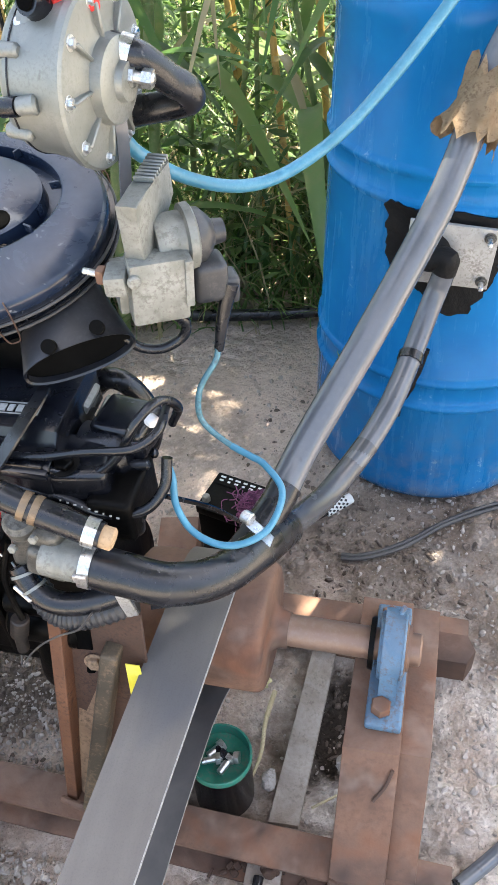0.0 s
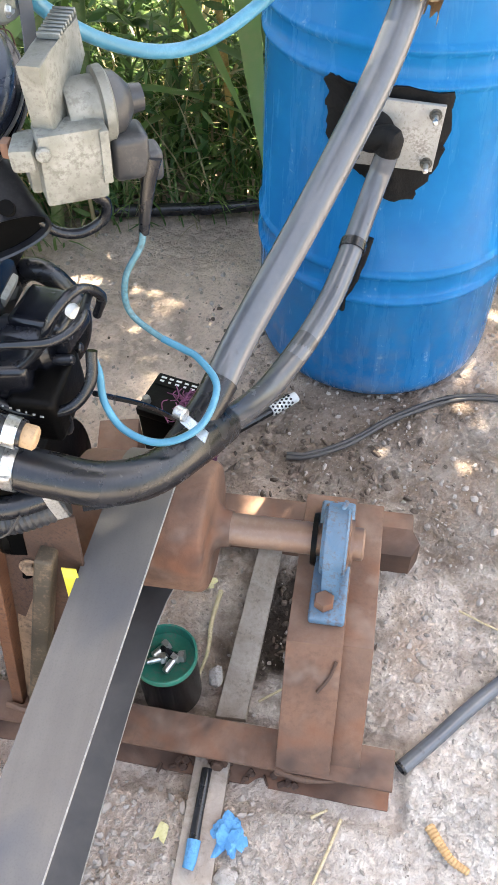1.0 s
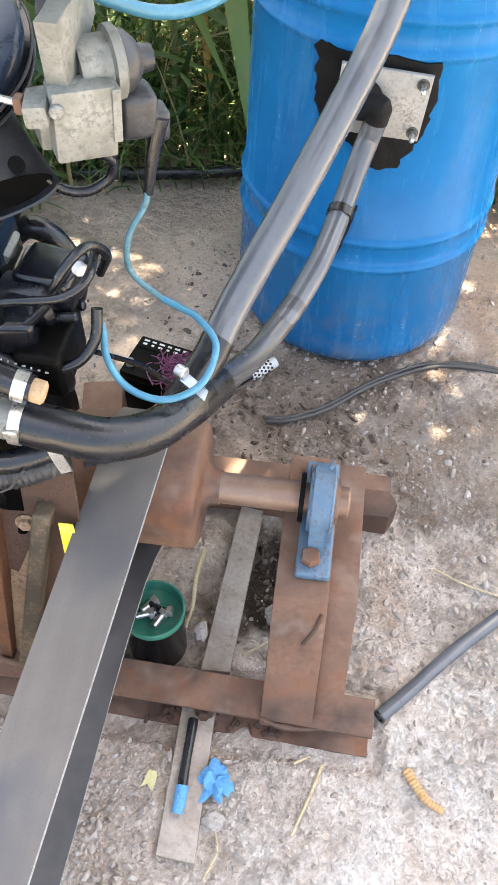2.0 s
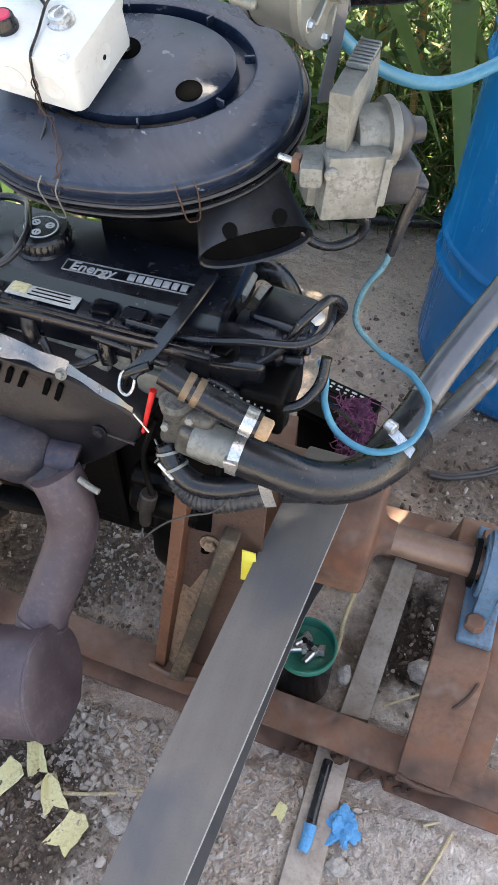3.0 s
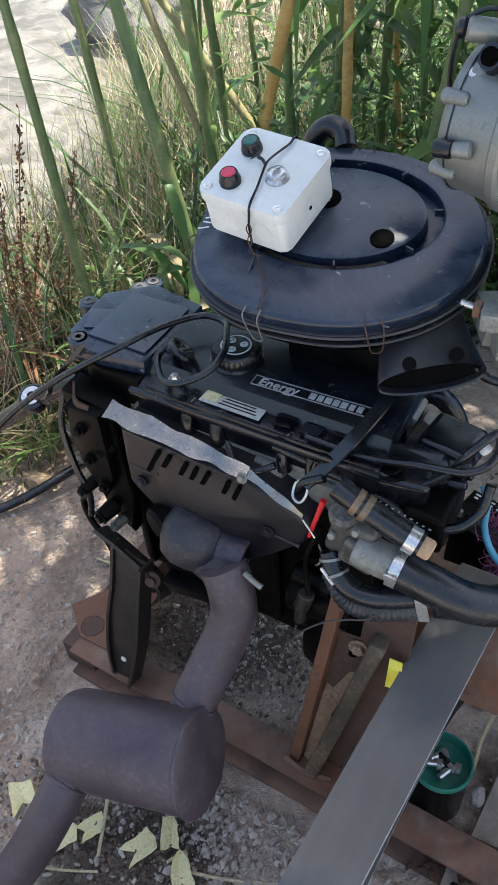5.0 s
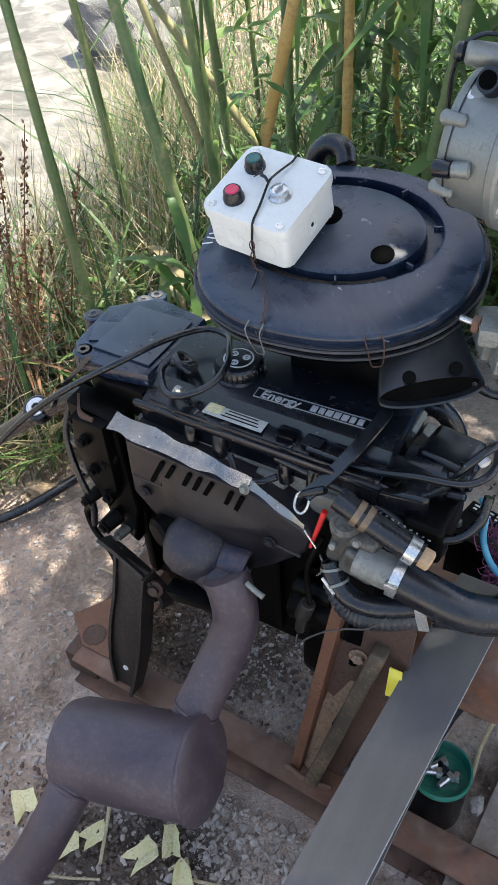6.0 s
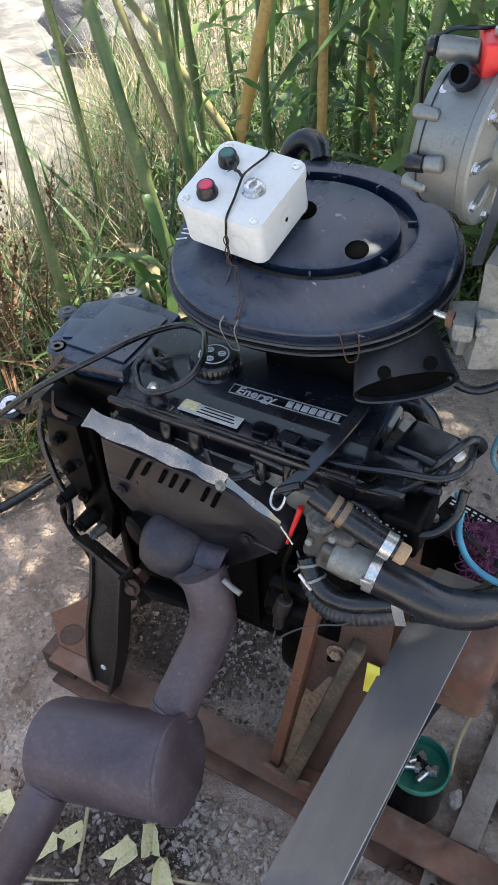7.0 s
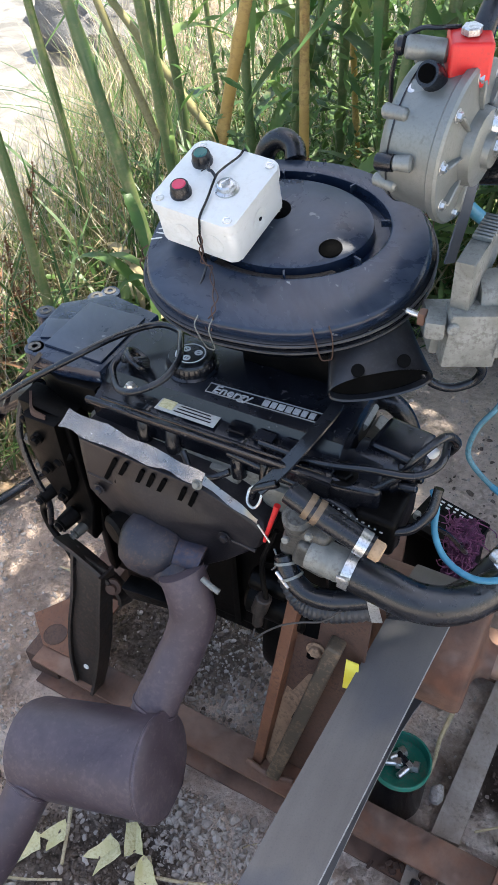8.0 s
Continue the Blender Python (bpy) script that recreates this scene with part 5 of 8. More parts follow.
part("cover_screw", bm, M_BLACK, dist)
bm = cyl(B(), (-0.298, 0.83, 0.775), (-0.288, 0.824, 0.772), 0.0085, seg=16)
part("white_terminal", bm, M_PRINT, dist, "pale ceramic terminal")
WIRES = (
    ([(-0.52, 0.765, 0.752), (-0.43, 0.768, 0.748), (-0.36, 0.77, 0.765), (-0.30, 0.775, 0.775), (-0.275, 0.80, 0.785), (-0.28, 0.85, 0.78)], 0.0055),
    ([(-0.46, 0.757, 0.735), (-0.405, 0.765, 0.730), (-0.36, 0.775, 0.722), (-0.325, 0.785, 0.75), (-0.300, 0.80, 0.795), (-0.280, 0.83, 0.805), (-0.270, 0.86, 0.77), (-0.285, 0.87, 0.73)], 0.006),
    ([(-0.56, 0.745, 0.735), (-0.47, 0.755, 0.708), (-0.40, 0.757, 0.690), (-0.35, 0.755, 0.672), (-0.30, 0.765, 0.675), (-0.275, 0.785, 0.70), (-0.272, 0.805, 0.735)], 0.007),
    ([(-0.47, 0.72, 0.735), (-0.50, 0.715, 0.715), (-0.51, 0.72, 0.69)], 0.006),
    ([(-0.63, 0.735, 0.715), (-0.61, 0.722, 0.695), (-0.575, 0.718, 0.70), (-0.55, 0.73, 0.712)], 0.005),
    ([(-0.34, 0.79, 0.69), (-0.315, 0.78, 0.64), (-0.325, 0.79, 0.60), (-0.35, 0.82, 0.58)], 0.006),
)
for pts, r in WIRES:
    part("ignition_lead", tube(B(), pts, r, 10, 8, rough=0.0006), M_RUBBER, engine)
bm = B()
for k in range(9):
    x = -0.40 + 0.009 * k
    box(bm, (x, 0.7495, 0.694 - 0.0025 * k), (0.002 + 0.0012 * (k % 3), 0.002, 0.0025), None, 0.0004, 1)
part("printed_marks", bm, M_LETTER, engine, "white lettering marks along a lead")
bm = tube(B(), [(-0.46, 0.96, 0.66), (-0.42, 0.975, 0.70), (-0.385, 0.98, 0.685), (-0.362, 0.98, 0.63), (-0.375, 0.975, 0.57), (-0.41, 0.95, 0.53)], 0.016, 16, 8)
part("rear_hose", bm, M_RUBBER, engine)
bm = B()
box(bm, (-0.40, 0.93, 0.66), (0.05, 0.03, 0.07), Matrix.Rotation(0.5, 3, "Y"), 0.006)
box(bm, (-0.425, 0.90, 0.72), (0.03, 0.05, 0.05), Matrix.Rotation(0.5, 3, "Y"), 0.006)
part("rear_bracket", bm, M_ALU_DIRTY, engine)
bm = B()
box(bm, (-0.52, 0.95, 0.78), (0.20, 0.10, 0.13), None, 0.012)
cyl(bm, (-0.545, 0.97, 0.80), (-0.545, 0.96, 0.90), 0.06, seg=28)
part("intake_manifold", bm, M_BLACK, engine)
# starter motor and small dark bits under the housing
bm = B()
cyl(bm, (-0.53, 0.735, 0.43), (-0.42, 0.735, 0.43), 0.034, seg=28, soft=0.006)
cyl(bm, (-0.52, 0.725, 0.49), (-0.45, 0.725, 0.49), 0.020, seg=20, soft=0.004)
part("starter_motor", bm, M_BLACK, engine)
bm = tube(B(), [(-0.47, 0.715, 0.64), (-0.482, 0.705, 0.60), (-0.488, 0.70, 0.57), (-0.485, 0.695, 0.53), (-0.478, 0.69, 0.50)], 0.0045, 8)
dip = part("dipstick_tube", bm, M_BLACK, engine)
bm = tube(B(), [(-0.466, 0.711, 0.701), (-0.470, 0.708, 0.683), (-0.477, 0.704, 0.653), (-0.483, 0.701, 0.625)], 0.0048, 10, 5, r_end=0.0028)
part("dipstick_handle", bm, M_RED, dip, "red dipstick handle")
bm = tube(B(), [(-0.470, 0.705, 0.61), (-0.462, 0.70, 0.595), (-0.466, 0.70, 0.575), (-0.472, 0.70, 0.565)], 0.0015, 6)
part("wire_ring", bm, M_CHROME, dip)
bm = B()
cyl(bm, (-0.482, 0.69, 0.500), (-0.490, 0.685, 0.465), 0.013, seg=16)
cyl(bm, (-0.490, 0.685, 0.465), (-0.492, 0.682, 0.43), 0.009, seg=12)
part("oil_sender", bm, M_MOUNT, engine)
bm = tube(B(), [(-0.494, 0.675, 0.425), (-0.490, 0.664, 0.415), (-0.465, 0.66, 0.458), (-0.438, 0.66, 0.494), (-0.405, 0.66, 0.525), (-0.373, 0.66, 0.549), (-0.347, 0.662, 0.590)], 0.0015, 8)
part("thin_wire", bm, M_BELT_DARK, engine)
bm = strip(B(), [(-0.310, 0.674, 0.640), (-0.303, 0.671, 0.611), (-0.296, 0.670, 0.586)], (1, 0.2, 0.3), 0.015, 0.002)
part("clamp_tail", bm, M_CHROME, engine, "bright hanging hose-clamp end")
# rubber strap with its hook
bm = strip(B(), [(-0.438, 0.850, 0.790), (-0.436, 0.825, 0.792), (-0.450, 0.775, 0.775), (-0.472, 0.735, 0.745), (-0.497, 0.712, 0.715)], (0.8, -0.5, 0.2), 0.024, 0.003)
strap = part("rubber_strap", bm, M_RUBBER, engine, "flat black rubber strap")
bm = tube(B(), [(-0.489, 0.712, 0.717), (-0.490, 0.703, 0.703), (-0.497, 0.698, 0.694), (-0.508, 0.702, 0.698), (-0.510, 0.712, 0.710), (-0.505, 0.716, 0.718)], 0.002, 8, 6)
part("wire_hook", bm, M_CHROME, strap)
# loose lead over the timing cover, tie rod with its eye
bm = tube(B(), [(-1.10, 0.66, 0.56), (-1.02, 0.695, 0.65), (-0.93, 0.725, 0.73), (-0.835, 0.767, 0.793), (-0.796, 0.836, 0.80), (-0.757, 0.884, 0.80), (-0.715, 0.880, 0.805), (-0.692, 0.850, 0.812), (-0.672, 0.811, 0.813), (-0.675, 0.772, 0.805), (-0.703, 0.744, 0.795), (-0.735, 0.745, 0.785), (-0.762, 0.768, 0.780), (-0.775, 0.790, 0.785), (-0.766, 0.815, 0.795), (-0.752, 0.825, 0.785)], 0.0052, 12, 8)
part("loose_cable", bm, M_RUBBER, engine, "looped black cable")
bm = B()
for k in range(4):
    c, tip = Vector((-0.752 + 0.004 * k, 0.812 - 0.003 * k, 0.786 + 0.004 * k)), Vector((0.25 * k - 0.3, 0.5, 0.8)).normalized()
    u = tip.orthogonal().normalized()
    w = tip.cross(u)
    tube(bm, [c + (u * math.cos(a) * 0.017 + w * math.sin(a) * 0.022) for a in (2 * math.pi * i / 9 for i in range(9))], 0.0048, 8, 4)
part("coiled_lead", bm, M_RUBBER, engine)
bm = bolt_head(B(), (-0.735, 0.770, 0.768), (0, 0, 1), 0.007, 0.008)
part("cover_nut", bm, M_CHROME, engine)
bm = B()
tube(bm, [(-0.955, 0.80, 0.665), (-1.00, 0.795, 0.635), (-1.075, 0.79, 0.578), (-1.16, 0.785, 0.505), (-1.26, 0.78, 0.42)], 0.017, 16, 6)
arm = part("adjuster_arm", bm, M_COVER, engine, "dark adjusting arm with a ring bush")
bush_at, bush_n = Vector((-1.073, 0.782, 0.590)), (0.1, -0.35, 0.9)
bm = lathe(B(), bush_at, bush_n, [(0.0, -0.018), (0.024, -0.018), (0.0255, -0.012), (0.0255, 0.004), (0.023, 0.006), (0.018, 0.006), (0, 0.005)], 28)
part("arm_eye", bm, M_COVER, arm)
bm = lathe(B(), bush_at, bush_n, [(0.008, 0), (0.018, 0), (0.018, 0.009), (0.008, 0.009), (0.008, 0)], 28)
part("arm_bush", bm, M_CHROME, arm, "pale ring bush")

# ---- air filter ----
LO, LU, LV = Vector((-0.501, 0.954, 0.957)), Vector((1, 0, 0)), Vector((0, 0.956, 0.292))
LN = LU.cross(LV)


def on_lid(u, v, n=0.0):
    return LO + LU * u + LV * v + LN * n


def lid_ring(s, k, seg=96):
    """The filter's egg-shaped outline, blunt towards the timing side."""
    a = 2 * math.pi * k / seg
    c, q = math.cos(a), math.sin(a)
    p = 0.80 if c < 0 else 0.97
    u, v = 0.199 * math.copysign(abs(c) ** p, c) * s, 0.157 * math.copysign(abs(q) ** p, q) * s
    t = radians(8)
    return -0.068 + u * math.cos(t) - v * math.sin(t), v * math.cos(t) + u * math.sin(t)


def well_ring(ru, rv, k, seg=96):
    a = 2 * math.pi * k / seg
    t = radians(8)
    u, v = ru * math.cos(a), rv * math.sin(a)
    return -0.083 + u * math.cos(t) - v * math.sin(t), 0.028 + v * math.cos(t) + u * math.sin(t)


def loft(bm, rings, cap_low=False, cap_high=False):
    n = len(rings[0])
    for a, b in zip(rings, rings[1:]):
        for k in range(n):
            bm.faces.new((a[k], a[(k + 1) % n], b[(k + 1) % n], b[k]))
    if cap_low:
        bm.faces.new(rings[0][::-1])
    if cap_high:
        bm.faces.new(rings[-1])
    return bm


def blended(s):
    """Rings from the lid's edge (s = 1) to the well's edge (s = 0)."""
    out = []
    for k in range(96):
        (u0, v0), (u1, v1) = lid_ring(1.0, k), well_ring(0.150, 0.099, k)
        out.append((u1 + (u0 - u1) * s, v1 + (v0 - v1) * s))
    return out


afilter = empty("air_filter", LO + LU * -0.07 - LN * 0.07, "dusty blue-black oval air filter housing on top of the engine", "air filter")
bm = B()
stack = [([lid_ring(1.0, k) for k in range(96)], -0.022), ([lid_ring(1.002, k) for k in range(96)], -0.010), ([lid_ring(0.992, k) for k in range(96)], -0.006)]
stack += [(blended(0.93), -0.003), (blended(0.5), -0.0015), (blended(0.06), 0.0), (blended(0.02), -0.0006), (blended(0.0), -0.002)]
stack += [([well_ring(0.148, 0.097, k) for k in range(96)], -0.021), ([well_ring(0.128, 0.084, k) for k in range(96)], -0.021), ([well_ring(0.1265, 0.083, k) for k in range(96)], 0.000), ([well_ring(0.122, 0.079, k) for k in range(96)], 0.003), ([well_ring(0.06, 0.04, k) for k in range(96)], 0.004), ([well_ring(0.01, 0.008, k) for k in range(96)], 0.004)]
rings = [[bm.verts.new(on_lid(u, v, n)) for u, v in ring] for ring, n in stack]
loft(bm, rings, False, True)
lid = part("filter_lid", bm, M_LID, afilter)
for k in range(0, 96, 12):
    u0, v0 = well_ring(0.149, 0.098, k + 3)
    u1, v1 = well_ring(0.1365, 0.0895, k + 3)
    c = on_lid((u0 + u1) / 2, (v0 + v1) / 2, -0.001)
    w = (on_lid(u0, v0) - on_lid(u1, v1))
    bm = box(B(), c, (w.length, 0.003, 0.012), place((0, 0, 0), w, LN.cross(w)).to_3x3(), 0.0006, 1)
    part("well_rib", bm, M_LID, lid)
bm = B()
rings = []
for k in range(52, 84):
    rings.append([bm.verts.new(on_lid(*well_ring(ru, rv, k), n)) for ru, rv, n in ((0.1475, 0.0965, -0.0115), (0.139, 0.091, -0.0095 - 0.002 * noise.noise((k * 0.7, 0, 0))), (0.129, 0.0847, -0.0125))])
for a, b in zip(rings, rings[1:]):
    for k in range(2):
        bm.faces.new((a[k], a[k + 1], b[k + 1], b[k]))
bmesh.ops.solidify(bm, geom=bm.faces[:], thickness=0.001)
part("groove_dirt", bm, mat("brown_groove_dirt", (0.10, 0.075, 0.058), (0.19, 0.15, 0.12), (0.05, 0.038, 0.03), 40, 220, (0.85, 0.95), 0.0, 0.5, 0.002), lid, "brown dirt settled in the groove")
# both recesses are black discs on the lid that paint their shade
bm = lathe(B(), on_lid(0.001, -0.002, 0.0045), LN, [(0.0, 0.0003), (0.0150, 0.0003), (0.0154, 0.0012), (0.0162, 0.0003), (0.0162, -0.001)], 36)
part("lid_recess", bm, M_HOLE_SHADE, lid, "black disc for the shade in a screw recess")
bm = lathe(B(), on_lid(-0.098, 0.044, 0.0045), LN, [(0.0, 0.0003), (0.0168, 0.0003), (0.0172, 0.0012), (0.0178, 0.0003), (0.0178, -0.001)], 32)
recess = part("nut_recess", bm, M_HOLE_SHADE, lid, "black disc for the shade round the lid nut")
bm = bolt_head(B(), on_lid(-0.098, 0.044, 0.002), LN, 0.006, 0.006)
part("lid_nut", bm, M_CHROME, recess)
bm = B()
stack = [(1.0, -0.022), (1.030, -0.023), (1.032, -0.028), (1.005, -0.029), (1.005, -0.036), (1.022, -0.037), (1.022, -0.041), (0.985, -0.043), (0.94, -0.072), (0.80, -0.090)]
rings = [[bm.verts.new(on_lid(*lid_ring(s, k), n)) for k in range(96)] for s, n in stack]
loft(bm, rings, False, True)
tub = part("filter_base", bm, M_COVER, afilter)
for k in range(0, 96, 3):
    u, v = lid_ring(1.008, k)
    c = on_lid(u, v, -0.0325)
    a = math.atan2(v, u + 0.068)
    bm = box(B(), c, (0.010, 0.0022, 0.008), place((0, 0, 0), LU * math.cos(a) + LV * math.sin(a), LV * math.cos(a) - LU * math.sin(a)).to_3x3(), 0.0005, 1)
    part("rim_rib", bm, M_COVER, tub)
for k in (52, 68, 79, 44, 8, 24):
    u, v = lid_ring(1.0, k)
    uo, vo = lid_ring(1.05, k)
    s = (on_lid(*lid_ring(1.0, k + 1)) - on_lid(*lid_ring(1.0, k - 1))).normalized() * 0.011
    inn, mid, low = on_lid(*lid_ring(0.985, k), 0.001), on_lid(uo, vo, -0.012), on_lid(*lid_ring(1.035, k), -0.055)
    bm = tube(B(), [inn - s, mid - s, low - s * 0.7, low - LN * 0.006, low + s * 0.7, mid + s, inn + s], 0.0010, 6, 5)
    part("spring_clip", bm, M_RUST_DARK if k != 68 else M_ALU_DIRTY, afilter, "thin wire spring clip")

# lips in lighter grey: the light they catch is put into the colour
for n, s, r in ((-0.026, 1.036, 0.0022), (-0.043, 1.026, 0.0022)):
    ring = [on_lid(*lid_ring(s, k), n) for k in range(96)]
    bm = B()
    rings = []
    for k in range(96):
        d = (ring[(k + 1) % 96] - ring[k - 1]).normalized()
        side = d.cross(LN).normalized()
        rings.append([bm.verts.new(ring[k] + side * r * math.cos(a) + LN * r * math.sin(a)) for a in (math.pi * i / 4 for i in range(8))])
    for a, b in zip(rings, rings[1:] + rings[:1]):
        for i in range(8):
            bm.faces.new((a[i], a[(i + 1) % 8], b[(i + 1) % 8], b[i]))
    part("rim_lip", bm, M_LIP, tub, "raised lip with its highlight put into the grey")

# snorkel, an open oval mouth
bm = B()
mouth, wide = Vector((-0.383, 0.856, 0.836)), Vector((0.84, 0.53, 0.12)).normalized()
face = Vector((0.50, -0.83, -0.14))
face = (face - wide * face.dot(wide)).normalized()
tall = wide.cross(face)
tall = tall if tall.z > 0 else -tall
rings = []
for c, a, b in ((mouth - face * 0.10 + tall * 0.045, 0.050, 0.026), (mouth - face * 0.050 + tall * 0.014, 0.060, 0.030), (mouth - face * 0.020 + tall * 0.001, 0.067, 0.0325), (mouth - face * 0.004, 0.070, 0.029), (mouth, 0.0705, 0.0275), (mouth + face * 0.002, 0.070, 0.0268), (mouth, 0.0675, 0.0245), (mouth - face * 0.03, 0.062, 0.024), (mouth - face * 0.075, 0.045, 0.018)):
    rings.append([bm.verts.new(c + wide * a * math.cos(t) + tall * b * math.copysign(abs(math.sin(t)) ** 0.85, math.sin(t))) for t in (2 * math.pi * k / 48 for k in range(48))])
loft(bm, rings, True, True)
snorkel = part("intake_snorkel", bm, M_SNORKEL, afilter)
# black disc just inside the mouth paints the throat's shade
bm = lathe(B(), mouth - face * 0.009, face, [(0, 0), (1, 0), (1, 0.0008)], 40)
for v in bm.verts:
    q = v.co - mouth + face * 0.009
    v.co = mouth - face * 0.009 + wide * q.dot(wide) * 0.0655 + tall * q.dot(tall) * 0.0245 + face * q.dot(face)
part("snorkel_throat", bm, mat("throat_shade_black", (0.002, 0.002, 0.002), (0.004, 0.004, 0.004), None, 30, 200, (0.9, 0.95), spec=0.05), snorkel)
# rim holes are raised black stubs with the hole's shade as colour
for q in ((-0.4085, 0.8365, 0.8665), (-0.3585, 0.869, 0.8755)):
    n = Vector((0.25, -0.72, 0.65)).normalized()
    q = Vector(q)
    bm = cyl(B(), q - n * 0.008, q + n * 0.0055, 0.0088, seg=20, soft=0.0004)
    part("rim_hole", bm, mat("rim_hole_black", (0.002, 0.002, 0.002), (0.003, 0.003, 0.003), None, 30, 200, (0.9, 0.95), spec=0.1), snorkel, "black stub for the shade in a round hole")
bm = tube(B(), [(-0.345, 0.90, 0.842), (-0.325, 0.905, 0.822), (-0.30, 0.915, 0.815), (-0.275, 0.925, 0.828), (-0.268, 0.925, 0.850), (-0.275, 0.915, 0.868)], 0.0065, 10, 8)
part("breather_loop", bm, M_RUBBER, afilter)
bm = tube(B(), [on_lid(-0.185, 0.150, -0.05), on_lid(-0.178, 0.168, -0.012), on_lid(-0.155, 0.175, 0.006), on_lid(-0.132, 0.168, 0.004), on_lid(-0.122, 0.152, -0.006)], 0.0165, 18, 8)
part("vent_elbow", bm, M_RUBBER, afilter)
# pale painted marks on the lid's edge
bm = B()
for i, (du, dv, w) in enumerate(((0, 0, 0.016), (0.004, 0.010, 0.018), (0.0, 0.020, 0.014), (0.005, 0.030, 0.017))):
    box(bm, on_lid(-0.246 + du, -0.055 + dv, 0.0035 + du * 0.3), (w, 0.0022, 0.0008), place((0, 0, 0), LU + LV * (0.5 - 0.4 * (i % 2)), LV).to_3x3(), 0.0002, 1)
part("paint_marks", bm, M_PRINT, lid, "rubbed pale paint marks")

# ---- control box on the filter lid ----
ex = Vector((0.9956, -0.083, -0.043)).normalized()
ey = Vector((0.0925, 0.9588, 0.268))
ey = (ey - ex * ey.dot(ex)).normalized()
en = ex.cross(ey)
bc = Vector((-0.659, 0.926, 1.036))
bm_box = place(bc, ex, ey)
cbox = empty("control_box", bc - en * 0.078, "white plastic switch box tied on the filter lid with wire", "control box")


def rounded(w, d, r, n=5):
    out = []
    for cx, cy, a0 in ((w / 2 - r, d / 2 - r, 0), (-w / 2 + r, d / 2 - r, 90), (-w / 2 + r, -d / 2 + r, 180), (w / 2 - r, -d / 2 + r, 270)):
        out += [(cx + r * math.cos(radians(a0 + 90 * i / n)), cy + r * math.sin(radians(a0 + 90 * i / n))) for i in range(n + 1)]
    return out


bm = prism(B(), rounded(0.128, 0.126, 0.011), bm_box @ Matrix.Translation((0, 0, -0.069)), 0.051, 0.003)
body = part("box_body", bm, M_WHITE, cbox)
bm = prism(B(), rounded(0.134, 0.132, 0.014), bm_box @ Matrix.Translation((0, 0, -0.0175)), 0.0175, 0.003)
box_lid = part("box_lid", bm, M_WHITE, cbox)
for du, dv in ((-0.054, -0.054), (0.054, -0.054), (0.054, 0.054), (-0.054, 0.054)):
    at = bm_box @ Vector((du, dv, 0.0002))
    bm = lathe(B(), at, en, [(0, 0.0), (0.0035, 0.0), (0.0042, 0.001), (0.0062, 0.0012), (0.0066, 0)], 16)
    part("lid_screw", bm, M_CHROME, box_lid)
for (du, dv), m_button, what in (((-0.030, -0.036), M_PINK, "red push button"), ((-0.036, 0.026), M_TEAL, "dark green push button")):
    at = bm_box @ Vector((du, dv, 0.0))
    bm = lathe(B(), at, en, [(0, 0), (0.0146, 0), (0.0148, 0.005), (0.0134, 0.0075), (0.0124, 0.015), (0.0112, 0.0168), (0.0095, 0.0165), (0.0095, 0.011), (0, 0.011)], 32)
    collar = part("button_collar", bm, M_RUBBER, box_lid)
    bm = lathe(B(), at + en * 0.010, en, [(0, 0), (0.0097, 0), (0.0097, 0.0062), (0.008, 0.0080), (0, 0.0085)], 28)
    part("push_button", bm, m_button, collar, what)
at = bm_box @ Vector((0.024, -0.006, 0.0))
bm = lathe(B(), at, en, [(0, 0), (0.0165, 0), (0.0165, 0.0025), (0.013, 0.0045), (0.0125, 0.010), (0.0105, 0.0115), (0.0105, 0.0095), (0, 0.0095)], 32)
key = part("key_switch", bm, M_CHROME, box_lid, "chromed key switch")
bm = box(B(), at + en * 0.012, (0.014, 0.002, 0.007), place((0, 0, 0), ey + ex * 0.3, ex).to_3x3(), 0.0006, 1)
part("key_slot", bm, M_CHROME, key)
bm = lathe(B(), bm_box @ Vector((0.0642, 0.0, -0.042)), ex, [(0, 0), (0.0165, 0), (0.0165, 0.0004), (0.0145, 0.0007), (0.0135, 0.0003), (0, 0.0003)], 28)
knock = part("cable_knockout", bm, M_WHITE, body)
bm = cyl(B(), bm_box @ Vector((0.0645, 0.0, -0.042)), bm_box @ Vector((0.0656, 0.0, -0.042)), 0.0032, seg=12, soft=0.0003)
part("knockout_hole", bm, M_RUBBER, knock)
for du in (-0.02, 0.03):
    bm = lathe(B(), bm_box @ Vector((du, -0.0632, -0.043)), -ey, [(0, 0), (0.0155, 0), (0.0155, 0.0004), (0.0135, 0.0007), (0.0125, 0.0003), (0, 0.0003)], 28)
    part("cable_knockout", bm, M_WHITE, body)
# tie wire over the box and down to the clip
P = lambda u, v, n: bm_box @ Vector((u, v, n))
bm = tube(B(), [P(0.010, 0.070, -0.05), P(0.008, 0.068, 0.0), P(0.008, 0.050, 0.004), P(0.003, 0.018, 0.008), P(0.004, 0.0, 0.010), P(0.012, -0.035, 0.005), P(0.018, -0.063, 0.002), P(0.018, -0.069, -0.012), P(0.016, -0.071, -0.03), P(0.016, -0.073, -0.055), P(0.018, -0.077, -0.078), P(0.022, -0.105, -0.090)], 0.0017, 6, 6)
tie = thing("tie_wire", bm, M_RUBBER, P(0, -0.06, 0), "twisted black and rusty tie wire over the switch box", "wire")
bm = B()
